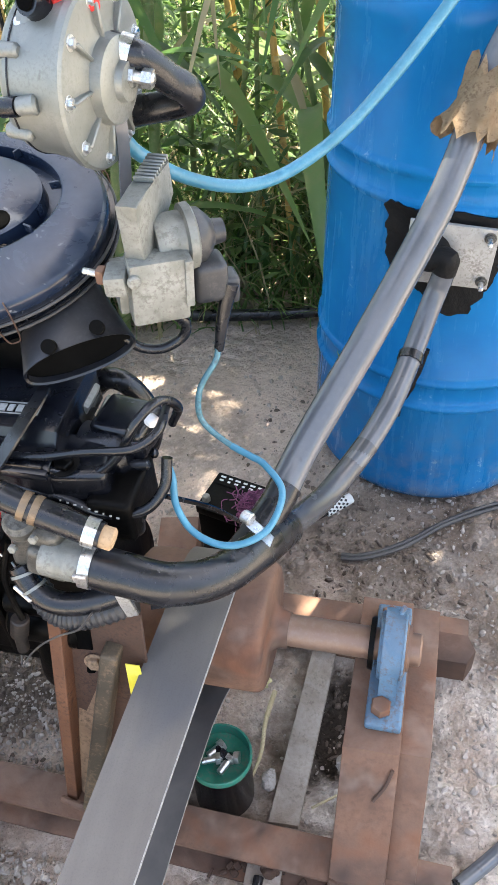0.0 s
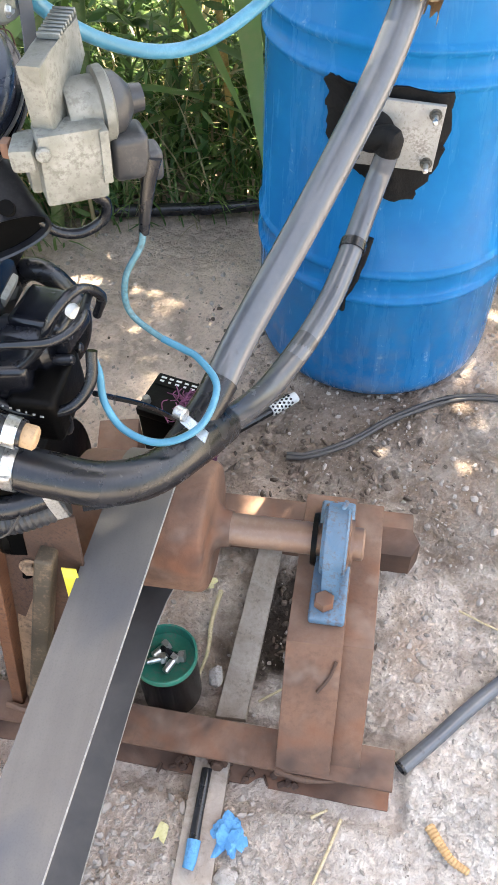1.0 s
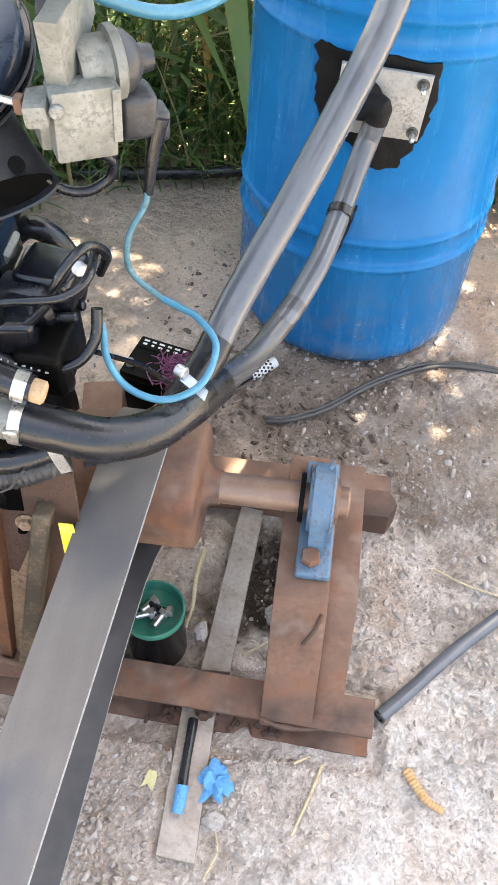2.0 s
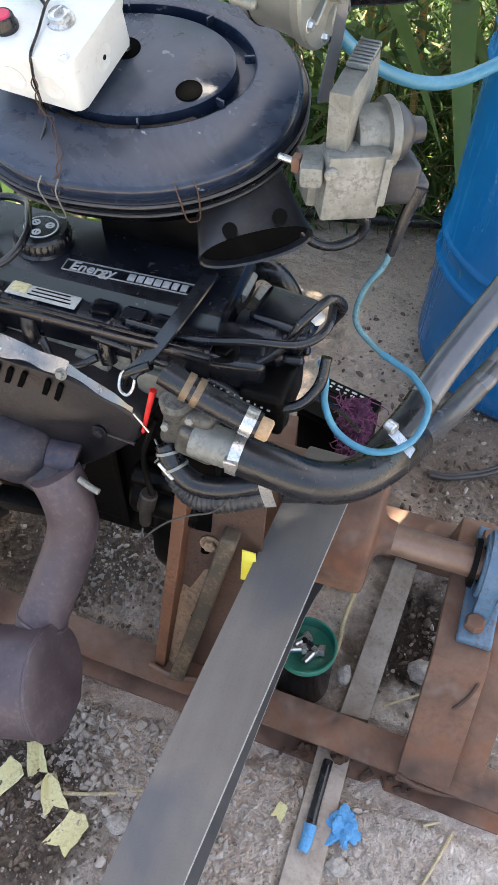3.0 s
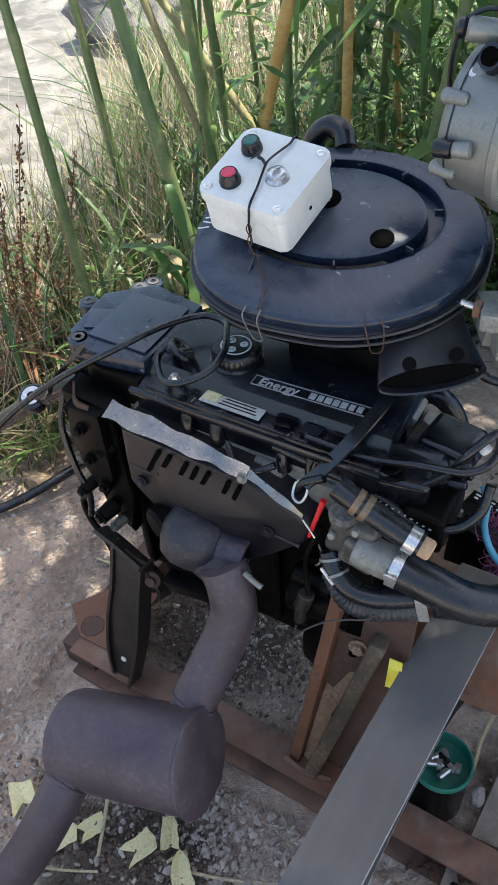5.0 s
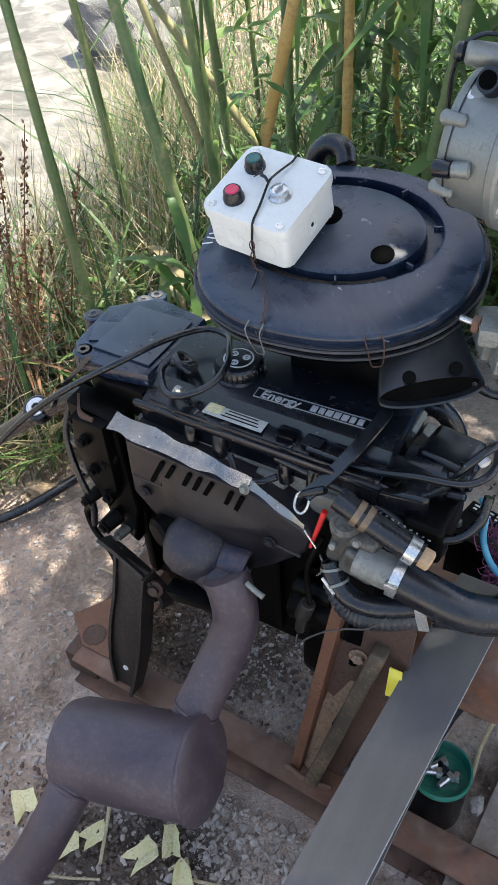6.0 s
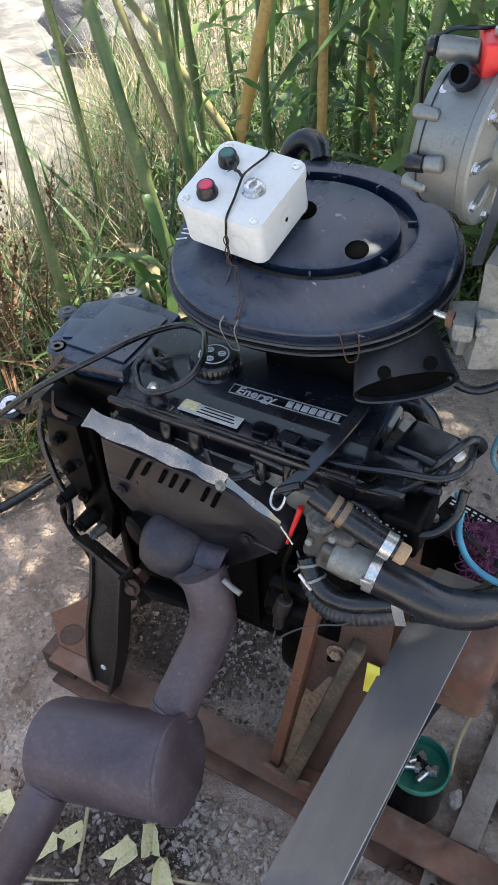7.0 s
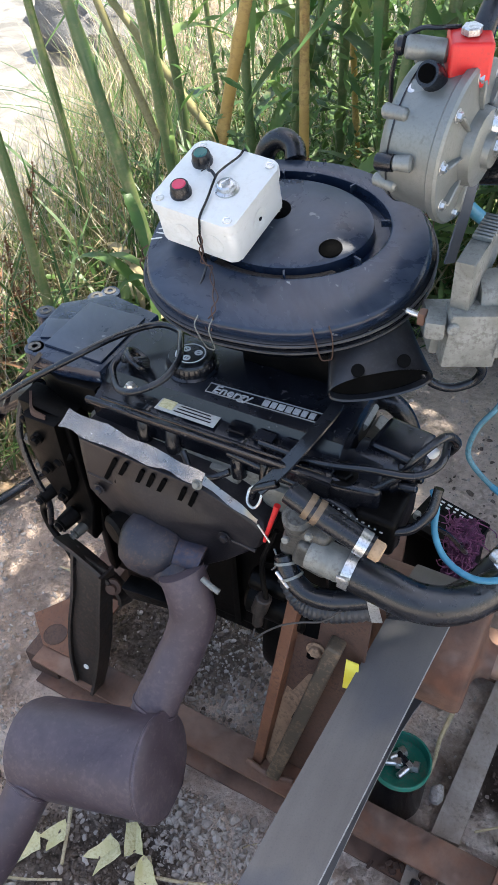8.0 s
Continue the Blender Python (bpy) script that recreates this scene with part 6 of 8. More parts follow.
for s in (1, -1):
    tube(bm, [P(0.017, -0.071, -0.022), P(0.016 + s * 0.004, -0.073, -0.034), P(0.016 - s * 0.003, -0.076, -0.05), P(0.018 + s * 0.004, -0.080, -0.068), (-0.640 + s * 0.003, 0.868, 0.945), (-0.628 - s * 0.003, 0.850, 0.938), (-0.610 + s * 0.004, 0.826, 0.931), (-0.606 - s * 0.003, 0.812, 0.920), (-0.608 + s * 0.004, 0.806, 0.906), (-0.612 - s * 0.005, 0.806, 0.894), (-0.612, 0.806, 0.882)], 0.0009, 6, 6)
part("twisted_strand", bm, M_RUST_DARK, tie, "rusty twisted wire strand")
bm = tube(B(), [P(0.004, 0.0, 0.009), P(-0.003, 0.003, 0.014), P(-0.009, 0.004, 0.014), P(-0.014, 0.008, 0.012)], 0.0022, 6, 5)
part("wire_knot", bm, M_RUBBER, tie)
bm = B()
for s in range(4):
    tube(bm, [P(-0.008, 0.005, 0.013), P(-0.015, 0.006 + 0.003 * s, 0.012 + 0.001 * s), P(-0.022, 0.003 + 0.005 * s, 0.008)], 0.0008, 5, 4)
part("frayed_end", bm, M_RUBBER, tie)

# ---- throttle unit beside the filter ----
unit = empty("throttle_unit", (-0.29, 0.91, 0.87), "stained cast-aluminium throttle unit with a dark connector", "throttle unit")
tilt = Matrix.Rotation(radians(30), 3, "Z") @ Matrix.Rotation(radians(4), 3, "Y")
uc = Vector((-0.289, 0.906, 0.915))
U = lambda x, y, z: uc + tilt @ Vector((x, y, z))
lower_block = part("lower_block", box(B(), uc, (0.068, 0.036, 0.080), tilt, 0.004), M_ALU_DIRTY, unit)
for name, at, size, bev in (("rear_flange", (-0.010, 0.045, -0.02), (0.07, 0.07, 0.04), 0.006), ("side_web", (0.034, -0.004, 0.008), (0.010, 0.034, 0.060), 0.002)):
    part(name, box(B(), U(*at), size, tilt, bev), M_ALU_DIRTY, lower_block)
part("ear", box(B(), (-0.328, 0.884, 0.935), (0.026, 0.040, 0.026), Matrix.Rotation(0.2, 3, "Z"), 0.006), M_ALU_DIRTY, lower_block)
sm = place((-0.318, 0.892, 1.004), Vector((0.04, 1, 0.05)), Vector((0, -0.05, 1)))
bm = prism(B(), [(0, -0.056), (0.0, 0.018), (0.040, 0.016), (0.060, 0.012), (0.112, 0.014), (0.112, -0.03), (0.05, -0.056)], sm, 0.024, 0.003)
body = part("side_body", bm, M_ALU_DIRTY, unit)
for k in range(8):
    bm = box(B(), sm @ Vector((0.061 + 0.0068 * k, 0.0160 + 0.0002 * k, 0.012)), (0.0034, 0.007, 0.025), sm.to_3x3(), 0.001, 1)
    part("cooling_fin", bm, M_ALU, body)
vd = Vector((0.84, 0.54, -0.05)).normalized()
vb = Vector((-0.300, 0.940, 0.950))
bm = lathe(B(), vb, vd, [(0, 0), (0.030, 0), (0.032, 0.004), (0.032, 0.034), (0.039, 0.036), (0.040, 0.045), (0.036, 0.048), (0, 0.048)], 36)
valve = part("vacuum_unit", bm, M_ALU_DIRTY, unit)
bm = lathe(B(), vb + vd * 0.047, vd, [(0, 0), (0.034, 0), (0.032, 0.010), (0.022, 0.020), (0.016, 0.024), (0.014, 0.038), (0, 0.039)], 32)
part("vacuum_cap", bm, M_LIP, valve)
bm = box(B(), (-0.244, 0.958, 0.898), (0.042, 0.045, 0.052), tilt, 0.010, 3)
con = part("connector_body", bm, M_LIP, unit, "dusty dark connector")
part("connector_cap", box(B(), (-0.226, 0.968, 0.880), (0.030, 0.034, 0.036), tilt, 0.007, 3), M_LIP, con)
bm = tube(B(), [(-0.216, 0.958, 0.892), (-0.223, 0.952, 0.866), (-0.229, 0.946, 0.836), (-0.235, 0.942, 0.800)], 0.0108, 16, 5, r_end=0.0062)
part("connector_boot", bm, M_RUBBER, unit)
bm = cyl(B(), (-0.368, 0.884, 0.943), (-0.322, 0.884, 0.936), 0.0042, seg=12)
stud = part("mounting_stud", bm, M_CHROME, unit)
bm = box(B(), (-0.346, 0.884, 0.939), (0.010, 0.015, 0.018), None, 0.003)
part("stud_nut", bm, M_RUST, stud, "rusty nut on the stud")
part("casting_boss", cyl(B(), U(-0.030, -0.016, 0.022), U(-0.030, -0.024, 0.022), 0.008, seg=14), M_ALU_DIRTY, unit)

# ---- gas regulator ----
reg = empty("gas_regulator", (-0.36, 0.99, 0.97), "round cast-aluminium gas pressure regulator with a red valve cap", "regulator")
rn = Vector((0.989, -0.12, -0.03)).normalized()
hub = Vector((-0.346, 0.988, 1.117))
bm = lathe(B(), hub - rn * 0.080, rn, [(0, 0), (0.066, 0), (0.078, 0.004), (0.082, 0.010), (0.083, 0.016), (0.083, 0.030), (0.085, 0.050), (0.088, 0.068), (0.093, 0.071), (0.094, 0.080), (0.091, 0.083), (0.058, 0.085), (0.046, 0.088), (0.044, 0.100), (0.036, 0.103), (0.022, 0.104), (0.020, 0.112), (0, 0.113)], 64)
rbody = part("regulator_body", bm, M_ALU, reg)
rx = rn.orthogonal().normalized()
ry = rn.cross(rx)
for k in range(9):
    a = 2 * math.pi * k / 9 + 0.2
    w = rx * math.cos(a) + ry * math.sin(a)
    bm = bolt_head(B(), hub + rn * 0.002 + w * 0.080, rn, 0.0055, 0.005)
    part("face_screw", bm, M_CHROME, rbody)
    bm = box(B(), hub + rn * 0.006 + w * 0.060, (0.038, 0.004, 0.012), place((0, 0, 0), w, rn.cross(w)).to_3x3(), 0.0015, 1)
    part("face_rib", bm, M_ALU, rbody)
for k in range(6):
    a = math.atan2(Vector((0, -0.072, -0.034)).dot(ry), Vector((0, -0.072, -0.034)).dot(rx)) + 2 * math.pi * k / 6
    w = rx * math.cos(a) + ry * math.sin(a)
    bm = cyl(B(), hub - rn * 0.082 + w * 0.079, hub - rn * 0.050 + w * 0.083, 0.0088, 0.0075, 16, 0.003)
    part("bolt_boss", bm, M_ALU, rbody)
bm = lathe(B(), hub - rn * 0.0645, rn, [(0.080, 0), (0.0842, 0), (0.0842, 0.0016), (0.080, 0.0016), (0.080, 0)], 64)
part("gasket", bm, M_RUBBER, rbody, "thin dark gasket line")
bm = lathe(B(), (-0.408, 0.905, 1.119), (-1, 0.05, -0.08), [(0, 0), (0.0100, 0), (0.0104, 0.003), (0.0104, 0.018), (0.009, 0.0205), (0.007, 0.0205), (0.007, 0.016), (0, 0.016)], 24)
part("vent_cap", bm, M_RUBBER, reg, "ribbed black vent cap")
bm = B()
cyl(bm, (-0.410, 0.905, 1.119), (-0.386, 0.908, 1.121), 0.0088, 0.0105, 20, 0.003)
part("vent_boss", bm, M_ALU, rbody)
bm = B()
box(bm, (-0.388, 0.962, 1.178), (0.046, 0.036, 0.020), Matrix.Rotation(radians(-35), 3, "X"), 0.005)
part("valve_seat", bm, M_ALU, rbody)
bm = tube(B(), [(-0.386, 0.962, 1.176), (-0.386, 0.958, 1.192), (-0.388, 0.951, 1.202), (-0.391, 0.942, 1.207)], 0.0150, 18, 6, r_end=0.0140)
part("inlet_elbow", bm, M_RUBBER, reg)
# black disc paints the shade inside the elbow's mouth
bm = lathe(B(), (-0.3915, 0.941, 1.2075), (-0.25, -0.85, 0.45), [(0, 0.0012), (0.0098, 0.0012), (0.0098, -0.002), (0, -0.0022)], 20)
part("elbow_mouth", bm, M_HOLE_SHADE, reg, "black disc for the shade in the elbow mouth")
for dx in (-0.020, 0.019):
    bm = lathe(B(), (-0.388 + dx, 0.951, 1.186 + dx * 0.1), (0, -0.57, 0.82), [(0, 0), (0.0065, 0), (0.0065, 0.004), (0.004, 0.005), (0, 0.004)], 14)
    part("elbow_screw", bm, M_CHROME, rbody)
rc = Vector((-0.361, 0.988, 1.212))
rrot = Matrix.Rotation(radians(24), 3, "Z") @ Matrix.Rotation(radians(6), 3, "X")
bm = box(B(), rc, (0.047, 0.044, 0.050), rrot, 0.005, 3)
coil = part("valve_cap", bm, M_RED, reg, "bright red plastic solenoid cap")
bm = bolt_head(B(), rc + Vector((0.001, -0.003, 0.025)), (0, -0.1, 1), 0.0115, 0.008, False)
part("cap_nut", bm, M_CHROME, coil)
bm = cyl(B(), rc + Vector((-0.02, -0.008, 0.006)), rc + Vector((-0.066, -0.018, 0.010)), 0.0130, seg=24, soft=0.003)
part("coil_can", bm, M_ALU, reg)
bm = cyl(B(), rc + Vector((-0.065, -0.018, 0.010)), rc + Vector((-0.078, -0.020, 0.010)), 0.0105, seg=18, soft=0.004)
part("coil_plug", bm, M_RUBBER, reg)
bm = tube(B(), [rc + Vector((-0.015, 0.01, 0.027)), rc + Vector((-0.034, -0.01, 0.030)), rc + Vector((-0.052, -0.013, 0.028)), rc + Vector((-0.073, -0.015, 0.014)), rc + Vector((-0.078, -0.013, -0.004)), rc + Vector((-0.082, -0.010, -0.03)), rc + Vector((-0.082, -0.005, -0.07))], 0.0028, 8, 8)
part("coil_lead", bm, M_RUBBER, reg)
bm = strip(B(), [(-0.3285, 0.986, 1.138), (-0.333, 0.987, 1.09), (-0.338, 0.989, 1.03), (-0.344, 0.99, 0.985), (-0.348, 0.99, 0.955)], (0.8, 0.55, 0.05), 0.014, 0.004)
part("support_bar", bm, M_HOSE, reg, "grey flat steel support bar")
bm = B()
cyl(bm, (-0.330, 0.988, 1.122), (-0.288, 0.988, 1.117), 0.0065, seg=14)
lathe(bm, (-0.318, 0.988, 1.1205), (1, 0, -0.12), [(0, 0), (0.011, 0), (0.011, 0.008), (0, 0.008)], 6)
lathe(bm, (-0.301, 0.988, 1.1185), (1, 0, -0.12), [(0, 0), (0.0105, 0), (0.0105, 0.011), (0, 0.0115)], 6)
part("hub_bolt", bm, M_CHROME, reg)
bm = tube(B(), [(-0.345, 1.002, 1.145), (-0.319, 1.003, 1.138), (-0.305, 1.010, 1.128), (-0.287, 1.025, 1.105), (-0.272, 1.036, 1.090), (-0.270, 1.046, 1.076), (-0.285, 1.050, 1.068), (-0.312, 1.05, 1.062), (-0.345, 1.05, 1.055), (-0.380, 1.04, 1.05)], 0.0175, 20, 8)
part("gas_hose_elbow", bm, M_RUBBER, reg, "thick black rubber elbow hose")
bm = band(B(), (-0.322, 1.003, 1.139), (0.9, 0.05, -0.3), 0.0178, 0.013)
part("elbow_clamp", bm, M_CHROME, reg)
bm = tube(B(), [(-0.355, 1.005, 1.222), (-0.352, 1.02, 1.246), (-0.345, 1.05, 1.27), (-0.32, 1.10, 1.30), (-0.26, 1.22, 1.36)], 0.0135, 16, 6)
part("upper_hose", bm, M_RUBBER, reg)

# ---- blue barrel ----
BC, BA = Vector((0.04, 1.70, 0.0)), Vector((0.031, 0.058, 0.997)).normalized()
BC.z = -0.012
barrel = empty("barrel", BC, "scuffed blue plastic drum standing on the dirt", "barrel")
R0 = 0.272
prof = [(0, 0.012), (0.225, 0.010), (0.240, 0.0), (0.258, 0.010), (0.268, 0.030), (R0, 0.055), (R0, 0.258)]
for h in (0.282, 0.345, 0.718, 0.775):
    prof += [(R0, h - 0.014), (R0 + 0.0025, h - 0.010), (R0 + 0.0072, h - 0.003), (R0 + 0.0074, h + 0.002), (R0 + 0.0025, h + 0.009), (R0, h + 0.013)]
prof = [p for p in prof if p != (R0, 0.258)]
prof += [(R0, 0.99), (R0 + 0.006, 1.0), (R0 + 0.0075, 1.03), (R0 + 0.004, 1.042), (R0 - 0.006, 1.05), (R0 - 0.006, 1.08), (R0 - 0.016, 1.086), (R0 - 0.024, 1.08), (R0 - 0.026, 1.045), (0, 1.04)]
bm = lathe(B(), BC, BA, prof, 120)
drum_body = part("drum_body", bm, M_BARREL, barrel)
b_rot = axes_to(BA)


def on_drum(theta, h, out=0.0):
    """A place on the drum's side; theta in degrees from the side that faces -y."""
    a = radians(theta)
    side = Vector((math.sin(a), -math.cos(a), 0))
    side = (side - BA * side.dot(BA)).normalized()
    return BC + BA * h + side * (R0 + out)


FT, FH = -4.0, 0.648
bm = B()
RAG = ((-0.118, 0.072), (-0.08, 0.066), (-0.02, 0.072), (0.088, 0.066), (0.096, 0.0), (0.082, -0.075), (0.052, -0.125), (0.015, -0.138), (-0.025, -0.095), (-0.06, -0.080), (-0.095, -0.085), (-0.106, -0.03), (-0.116, 0.03))
rim = []
for (ua, va), (ub, vb) in zip(RAG, RAG[1:] + RAG[:1]):
    for i in range(6):
        u, v = ua + (ub - ua) * i / 6, va + (vb - va) * i / 6
        rim.append((u + 0.012 * noise.noise((u * 60, v * 60, 3.0)), v + 0.012 * noise.noise((u * 60, v * 60, 9.0))))
rows = []
for s in (1.0, 0.985, 0.8, 0.5, 0.2):
    rows.append([bm.verts.new(on_drum(FT + math.degrees(u * s / R0), FH + v * s, 0.001 if s == 1.0 else 0.0095 + 0.006 * abs(noise.noise((u * 22, v * 22, s * 2))))) for u, v in rim])
loft(bm, rows, False, True)
part("rubber_patch", bm, M_TAR, barrel, "ragged black rubber sealing patch")
fm = place(on_drum(FT + 1.0, FH, 0.018), on_drum(FT + 12, FH) - on_drum(FT - 7, FH), BA)
bm = prism(B(), [(-0.078, -0.058), (0.074, -0.060), (0.079, 0.055), (-0.074, 0.060)], fm, 0.010, 0.003)
flange = part("flange_plate", bm, M_PLATE, barrel, "worn grey flange plate")
for u, v in ((-0.060, -0.042), (0.062, -0.044), (0.064, 0.040), (-0.058, 0.045)):
    q = fm @ Vector((u, v, 0.010))
    n = (fm.to_3x3() @ Vector((0, 0, 1)))
    bm = lathe(B(), q, n, [(0, 0), (0.0105, 0), (0.0105, 0.002), (0.0075, 0.002), (0.0075, 0.008), (0, 0.008)], 12)
    nut = part("flange_nut", bm, M_ALU_OILY, flange)
    bm = cyl(B(), q, q + n * 0.030, 0.0045, seg=10)
    part("bolt_end", bm, M_CHROME, nut)
fn = fm.to_3x3() @ Vector((0, 0, 1))
fc = fm @ Vector((-0.034, 0.004, 0.008))
bm = lathe(B(), fc, fn, [(0, 0), (0.036, 0), (0.037, 0.006), (0.032, 0.013), (0.026, 0.017), (0.024, 0.026), (0, 0.026)], 32)
part("outlet_collar", bm, M_TAR, barrel, "black sealed outlet collar")
bm = tube(B(), [fc + fn * 0.010, fc + fn * 0.024 + Vector((0, 0, -0.004)), (0.0405, 1.401, 0.668), (0.041, 1.400, 0.655), (0.039, 1.399, 0.643)], 0.0212, 20, 6)
part("outlet_elbow", bm, M_TAR, barrel)
bm = B()
tube(bm, [on_drum(-6, 0.43, 0.003), on_drum(-8.5, 0.38, 0.004), on_drum(-9.5, 0.34, 0.010), on_drum(-13, 0.29, 0.006), on_drum(-14, 0.25, 0.004)], 0.009, 8, 6, r_end=0.004, rough=0.006)
part("sealant_run", bm, M_TAR, barrel)

# ---- hoses ----
bm = tube(B(), [(0.12, 1.50, 1.10), (0.095, 1.44, 1.03), (0.071, 1.40, 0.978), (0.038, 1.31, 0.885), (0.008, 1.24, 0.822), (-0.061, 1.10, 0.716), (-0.131, 0.97, 0.615), (-0.163, 0.88, 0.572), (-0.20, 0.80, 0.550), (-0.245, 0.755, 0.548), (-0.30, 0.73, 0.552)], 0.0232, 28, 10)
upper = empty("upper_water_hose", (-0.02, 1.2, 0.75), "thick grey translucent water hose slung from the barrel's top", "hose")
part("hose_wall", bm, M_HOSE, upper)
bm = tube(B(), [(-0.150, 0.915, 0.586), (-0.163, 0.88, 0.572), (-0.20, 0.80, 0.550), (-0.245, 0.755, 0.548), (-0.30, 0.73, 0.552)], 0.0240, 28, 10)
part("rubber_end", bm, M_RUBBER, upper, "black rubber end sleeve")
lower = empty("lower_water_hose", (-0.02, 1.1, 0.46), "grey water hose sagging from the barrel's outlet to the engine", "hose")
bm = tube(B(), [(0.041, 1.400, 0.655), (0.037, 1.398, 0.632), (0.030, 1.393, 0.606), (0.017, 1.365, 0.568), (-0.001, 1.30, 0.528), (-0.026, 1.205, 0.496), (-0.056, 1.135, 0.466), (-0.078, 1.09, 0.455)], 0.0198, 24, 10)
part("grey_length", bm, M_HOSE, lower)
bm = tube(B(), [(-0.056, 1.135, 0.466), (-0.078, 1.09, 0.455), (-0.106, 1.02, 0.458), (-0.131, 0.95, 0.486), (-0.147, 0.89, 0.524), (-0.158, 0.85, 0.546)], 0.0203, 24, 10)
part("smoky_length", bm, M_HOSE_DARK, lower, "darker length of the grey hose")
bm = tube(B(), [(-0.147, 0.89, 0.524), (-0.171, 0.80, 0.574), (-0.206, 0.735, 0.600), (-0.252, 0.70, 0.622), (-0.304, 0.69, 0.643), (-0.352, 0.690, 0.654)], 0.0275, 26, 10)
part("black_length", bm, M_RUBBER, lower, "thick black rubber hose bend")
bm = band(B(), (-0.347, 0.690, 0.653), (1, 0, -0.15), 0.0278, 0.014, 0.002)
clamp = part("end_clamp", bm, M_CHROME, lower)
bm = box(B(), (-0.347, 0.664, 0.662), (0.018, 0.010, 0.012), None, 0.002)
part("clamp_screw", bm, M_CHROME, clamp)
bm = band(B(), (-0.001, 1.30, 0.528), (0.16, 0.9, 0.36), 0.0200, 0.016, 0.0025)
part("tape_band", bm, M_RUBBER, lower, "black tape band")
bm = B()
strip(bm, [(-0.178, 0.812, 0.625), (-0.160, 0.800, 0.622), (-0.143, 0.790, 0.616)], (0.2, 0.6, 0.5), 0.014, 0.003)
cyl(bm, (-0.186, 0.815, 0.632), (-0.172, 0.808, 0.632), 0.009, seg=14)
part("clip_tag", bm, M_CHROME, lower, "bright hose-clamp tail")
bm = tube(B(), [(-0.395, 1.02, 1.05), (-0.369, 1.05, 1.030), (-0.350, 1.07, 0.993), (-0.311, 1.12, 0.940), (-0.256, 1.17, 0.905), (-0.202, 1.22, 0.900), (-0.131, 1.28, 0.933), (-0.061, 1.34, 0.998), (0.005, 1.40, 1.075), (0.07, 1.46, 1.16), (0.14, 1.55, 1.20)], 0.0090, 18, 10)
gas_hose = empty("blue_gas_hose", (-0.2, 1.2, 0.9), "smooth pale-blue gas hose hanging from the regulator", "hose")
part("hose_wall", bm, M_BLUE_HOSE, gas_hose)
part("hose_clamp", band(B(), (-0.369, 1.05, 1.030), (0.5, 0.4, -0.75), 0.0092, 0.012), M_CHROME, gas_hose, "zinc hose clamp")
lead = empty("thin_blue_lead", (-0.2, 0.85, 0.65), "thin blue lead looping down from the connector", "cable")
bm = tube(B(), [(-0.235, 0.941, 0.806), (-0.239, 0.935, 0.786), (-0.258, 0.915, 0.752), (-0.259, 0.91, 0.702), (-0.218, 0.90, 0.670), (-0.190, 0.89, 0.665)], 0.0041, 14, 8)
part("dirty_length", bm, M_BLUE_LEAD, lead, "grimy grey-blue upper length")
bm = tube(B(), [(-0.218, 0.90, 0.670), (-0.190, 0.89, 0.665), (-0.168, 0.88, 0.661), (-0.140, 0.85, 0.648), (-0.145, 0.80, 0.638), (-0.168, 0.77, 0.636), (-0.202, 0.76, 0.635), (-0.241, 0.77, 0.643), (-0.265, 0.79, 0.665), (-0.272, 0.81, 0.692), (-0.285, 0.83, 0.70)], 0.0047, 14, 8)
part("clean_loop", bm, M_BLUE_HOSE, lead, "clean pale-blue loop")

# torn card wrapped at the top of the upper hose
bm = B()
rows = []
q0, q1 = Vector((0.046, 1.336, 0.904)), Vector((0.075, 1.397, 0.979))
d = (q1 - q0).normalized()
s0 = d.orthogonal().normalized()
s1 = d.cross(s0)
for i in range(9):
    c = q0.lerp(q1, i / 8)
    ring = []
    for k in range(40):
        a = 2 * math.pi * k / 40
        u = (math.cos(a) * 1.6, math.sin(a) * 1.6)
        flare = 0.0285 + 0.014 * (1 - i / 8) + 0.030 * max(noise.noise((u[0], u[1], 2.0)), 0) * abs(1 - i / 4) + 0.006 * noise.noise((u[0] * 3, u[1] * 3, i * 0.8))
        end = (0.040 * noise.noise((u[0] * 1.5, u[1] * 1.5, 7.0)) + 0.014 * noise.noise((u[0] * 5, u[1] * 5, 4.0))) * (1 if i in (0, 8) else 0.5 if i in (1, 7) else 0.1)
        ring.append(bm.verts.new(c + (s0 * math.cos(a) + s1 * math.sin(a)) * flare + d * end))
    rows.append(ring)
loft(bm, rows)
bmesh.ops.solidify(bm, geom=bm.faces[:], thickness=0.003)
thing("card_wrapping", bm, M_CARD, q0, "torn brown cardboard wrapped round the hose", "cardboard")

# ---- small things on the ground ----
TX, TY = -0.234, 0.704
tin = empty("open_tin", (TX, TY, gz(TX, TY)), "dark round tin with a green rim holding loose bolts", "tin")
tz = 0.145
bm = lathe(B(), (TX, TY, 0.0), (0, 0.04, 1), [(0, 0), (0.048, 0), (0.051, 0.004), (0.051, 0.125), (0.0525, 0.127), (0.0525, 0.131), (0.050, 0.131), (0.049, 0.105), (0, 0.104)], 40)
part("tin_body", bm, M_COVER, tin)
bm = lathe(B(), (TX, TY, 0.0), (0, 0.04, 1), [(0.051, 0.128), (0.0535, 0.129), (0.0540, 0.140), (0.0525, 0.1425), (0.050, 0.142), (0.0485, 0.118), (0, 0.116)], 40)
part("green_lid", bm, M_GREEN, tin, "upturned glossy green lid")
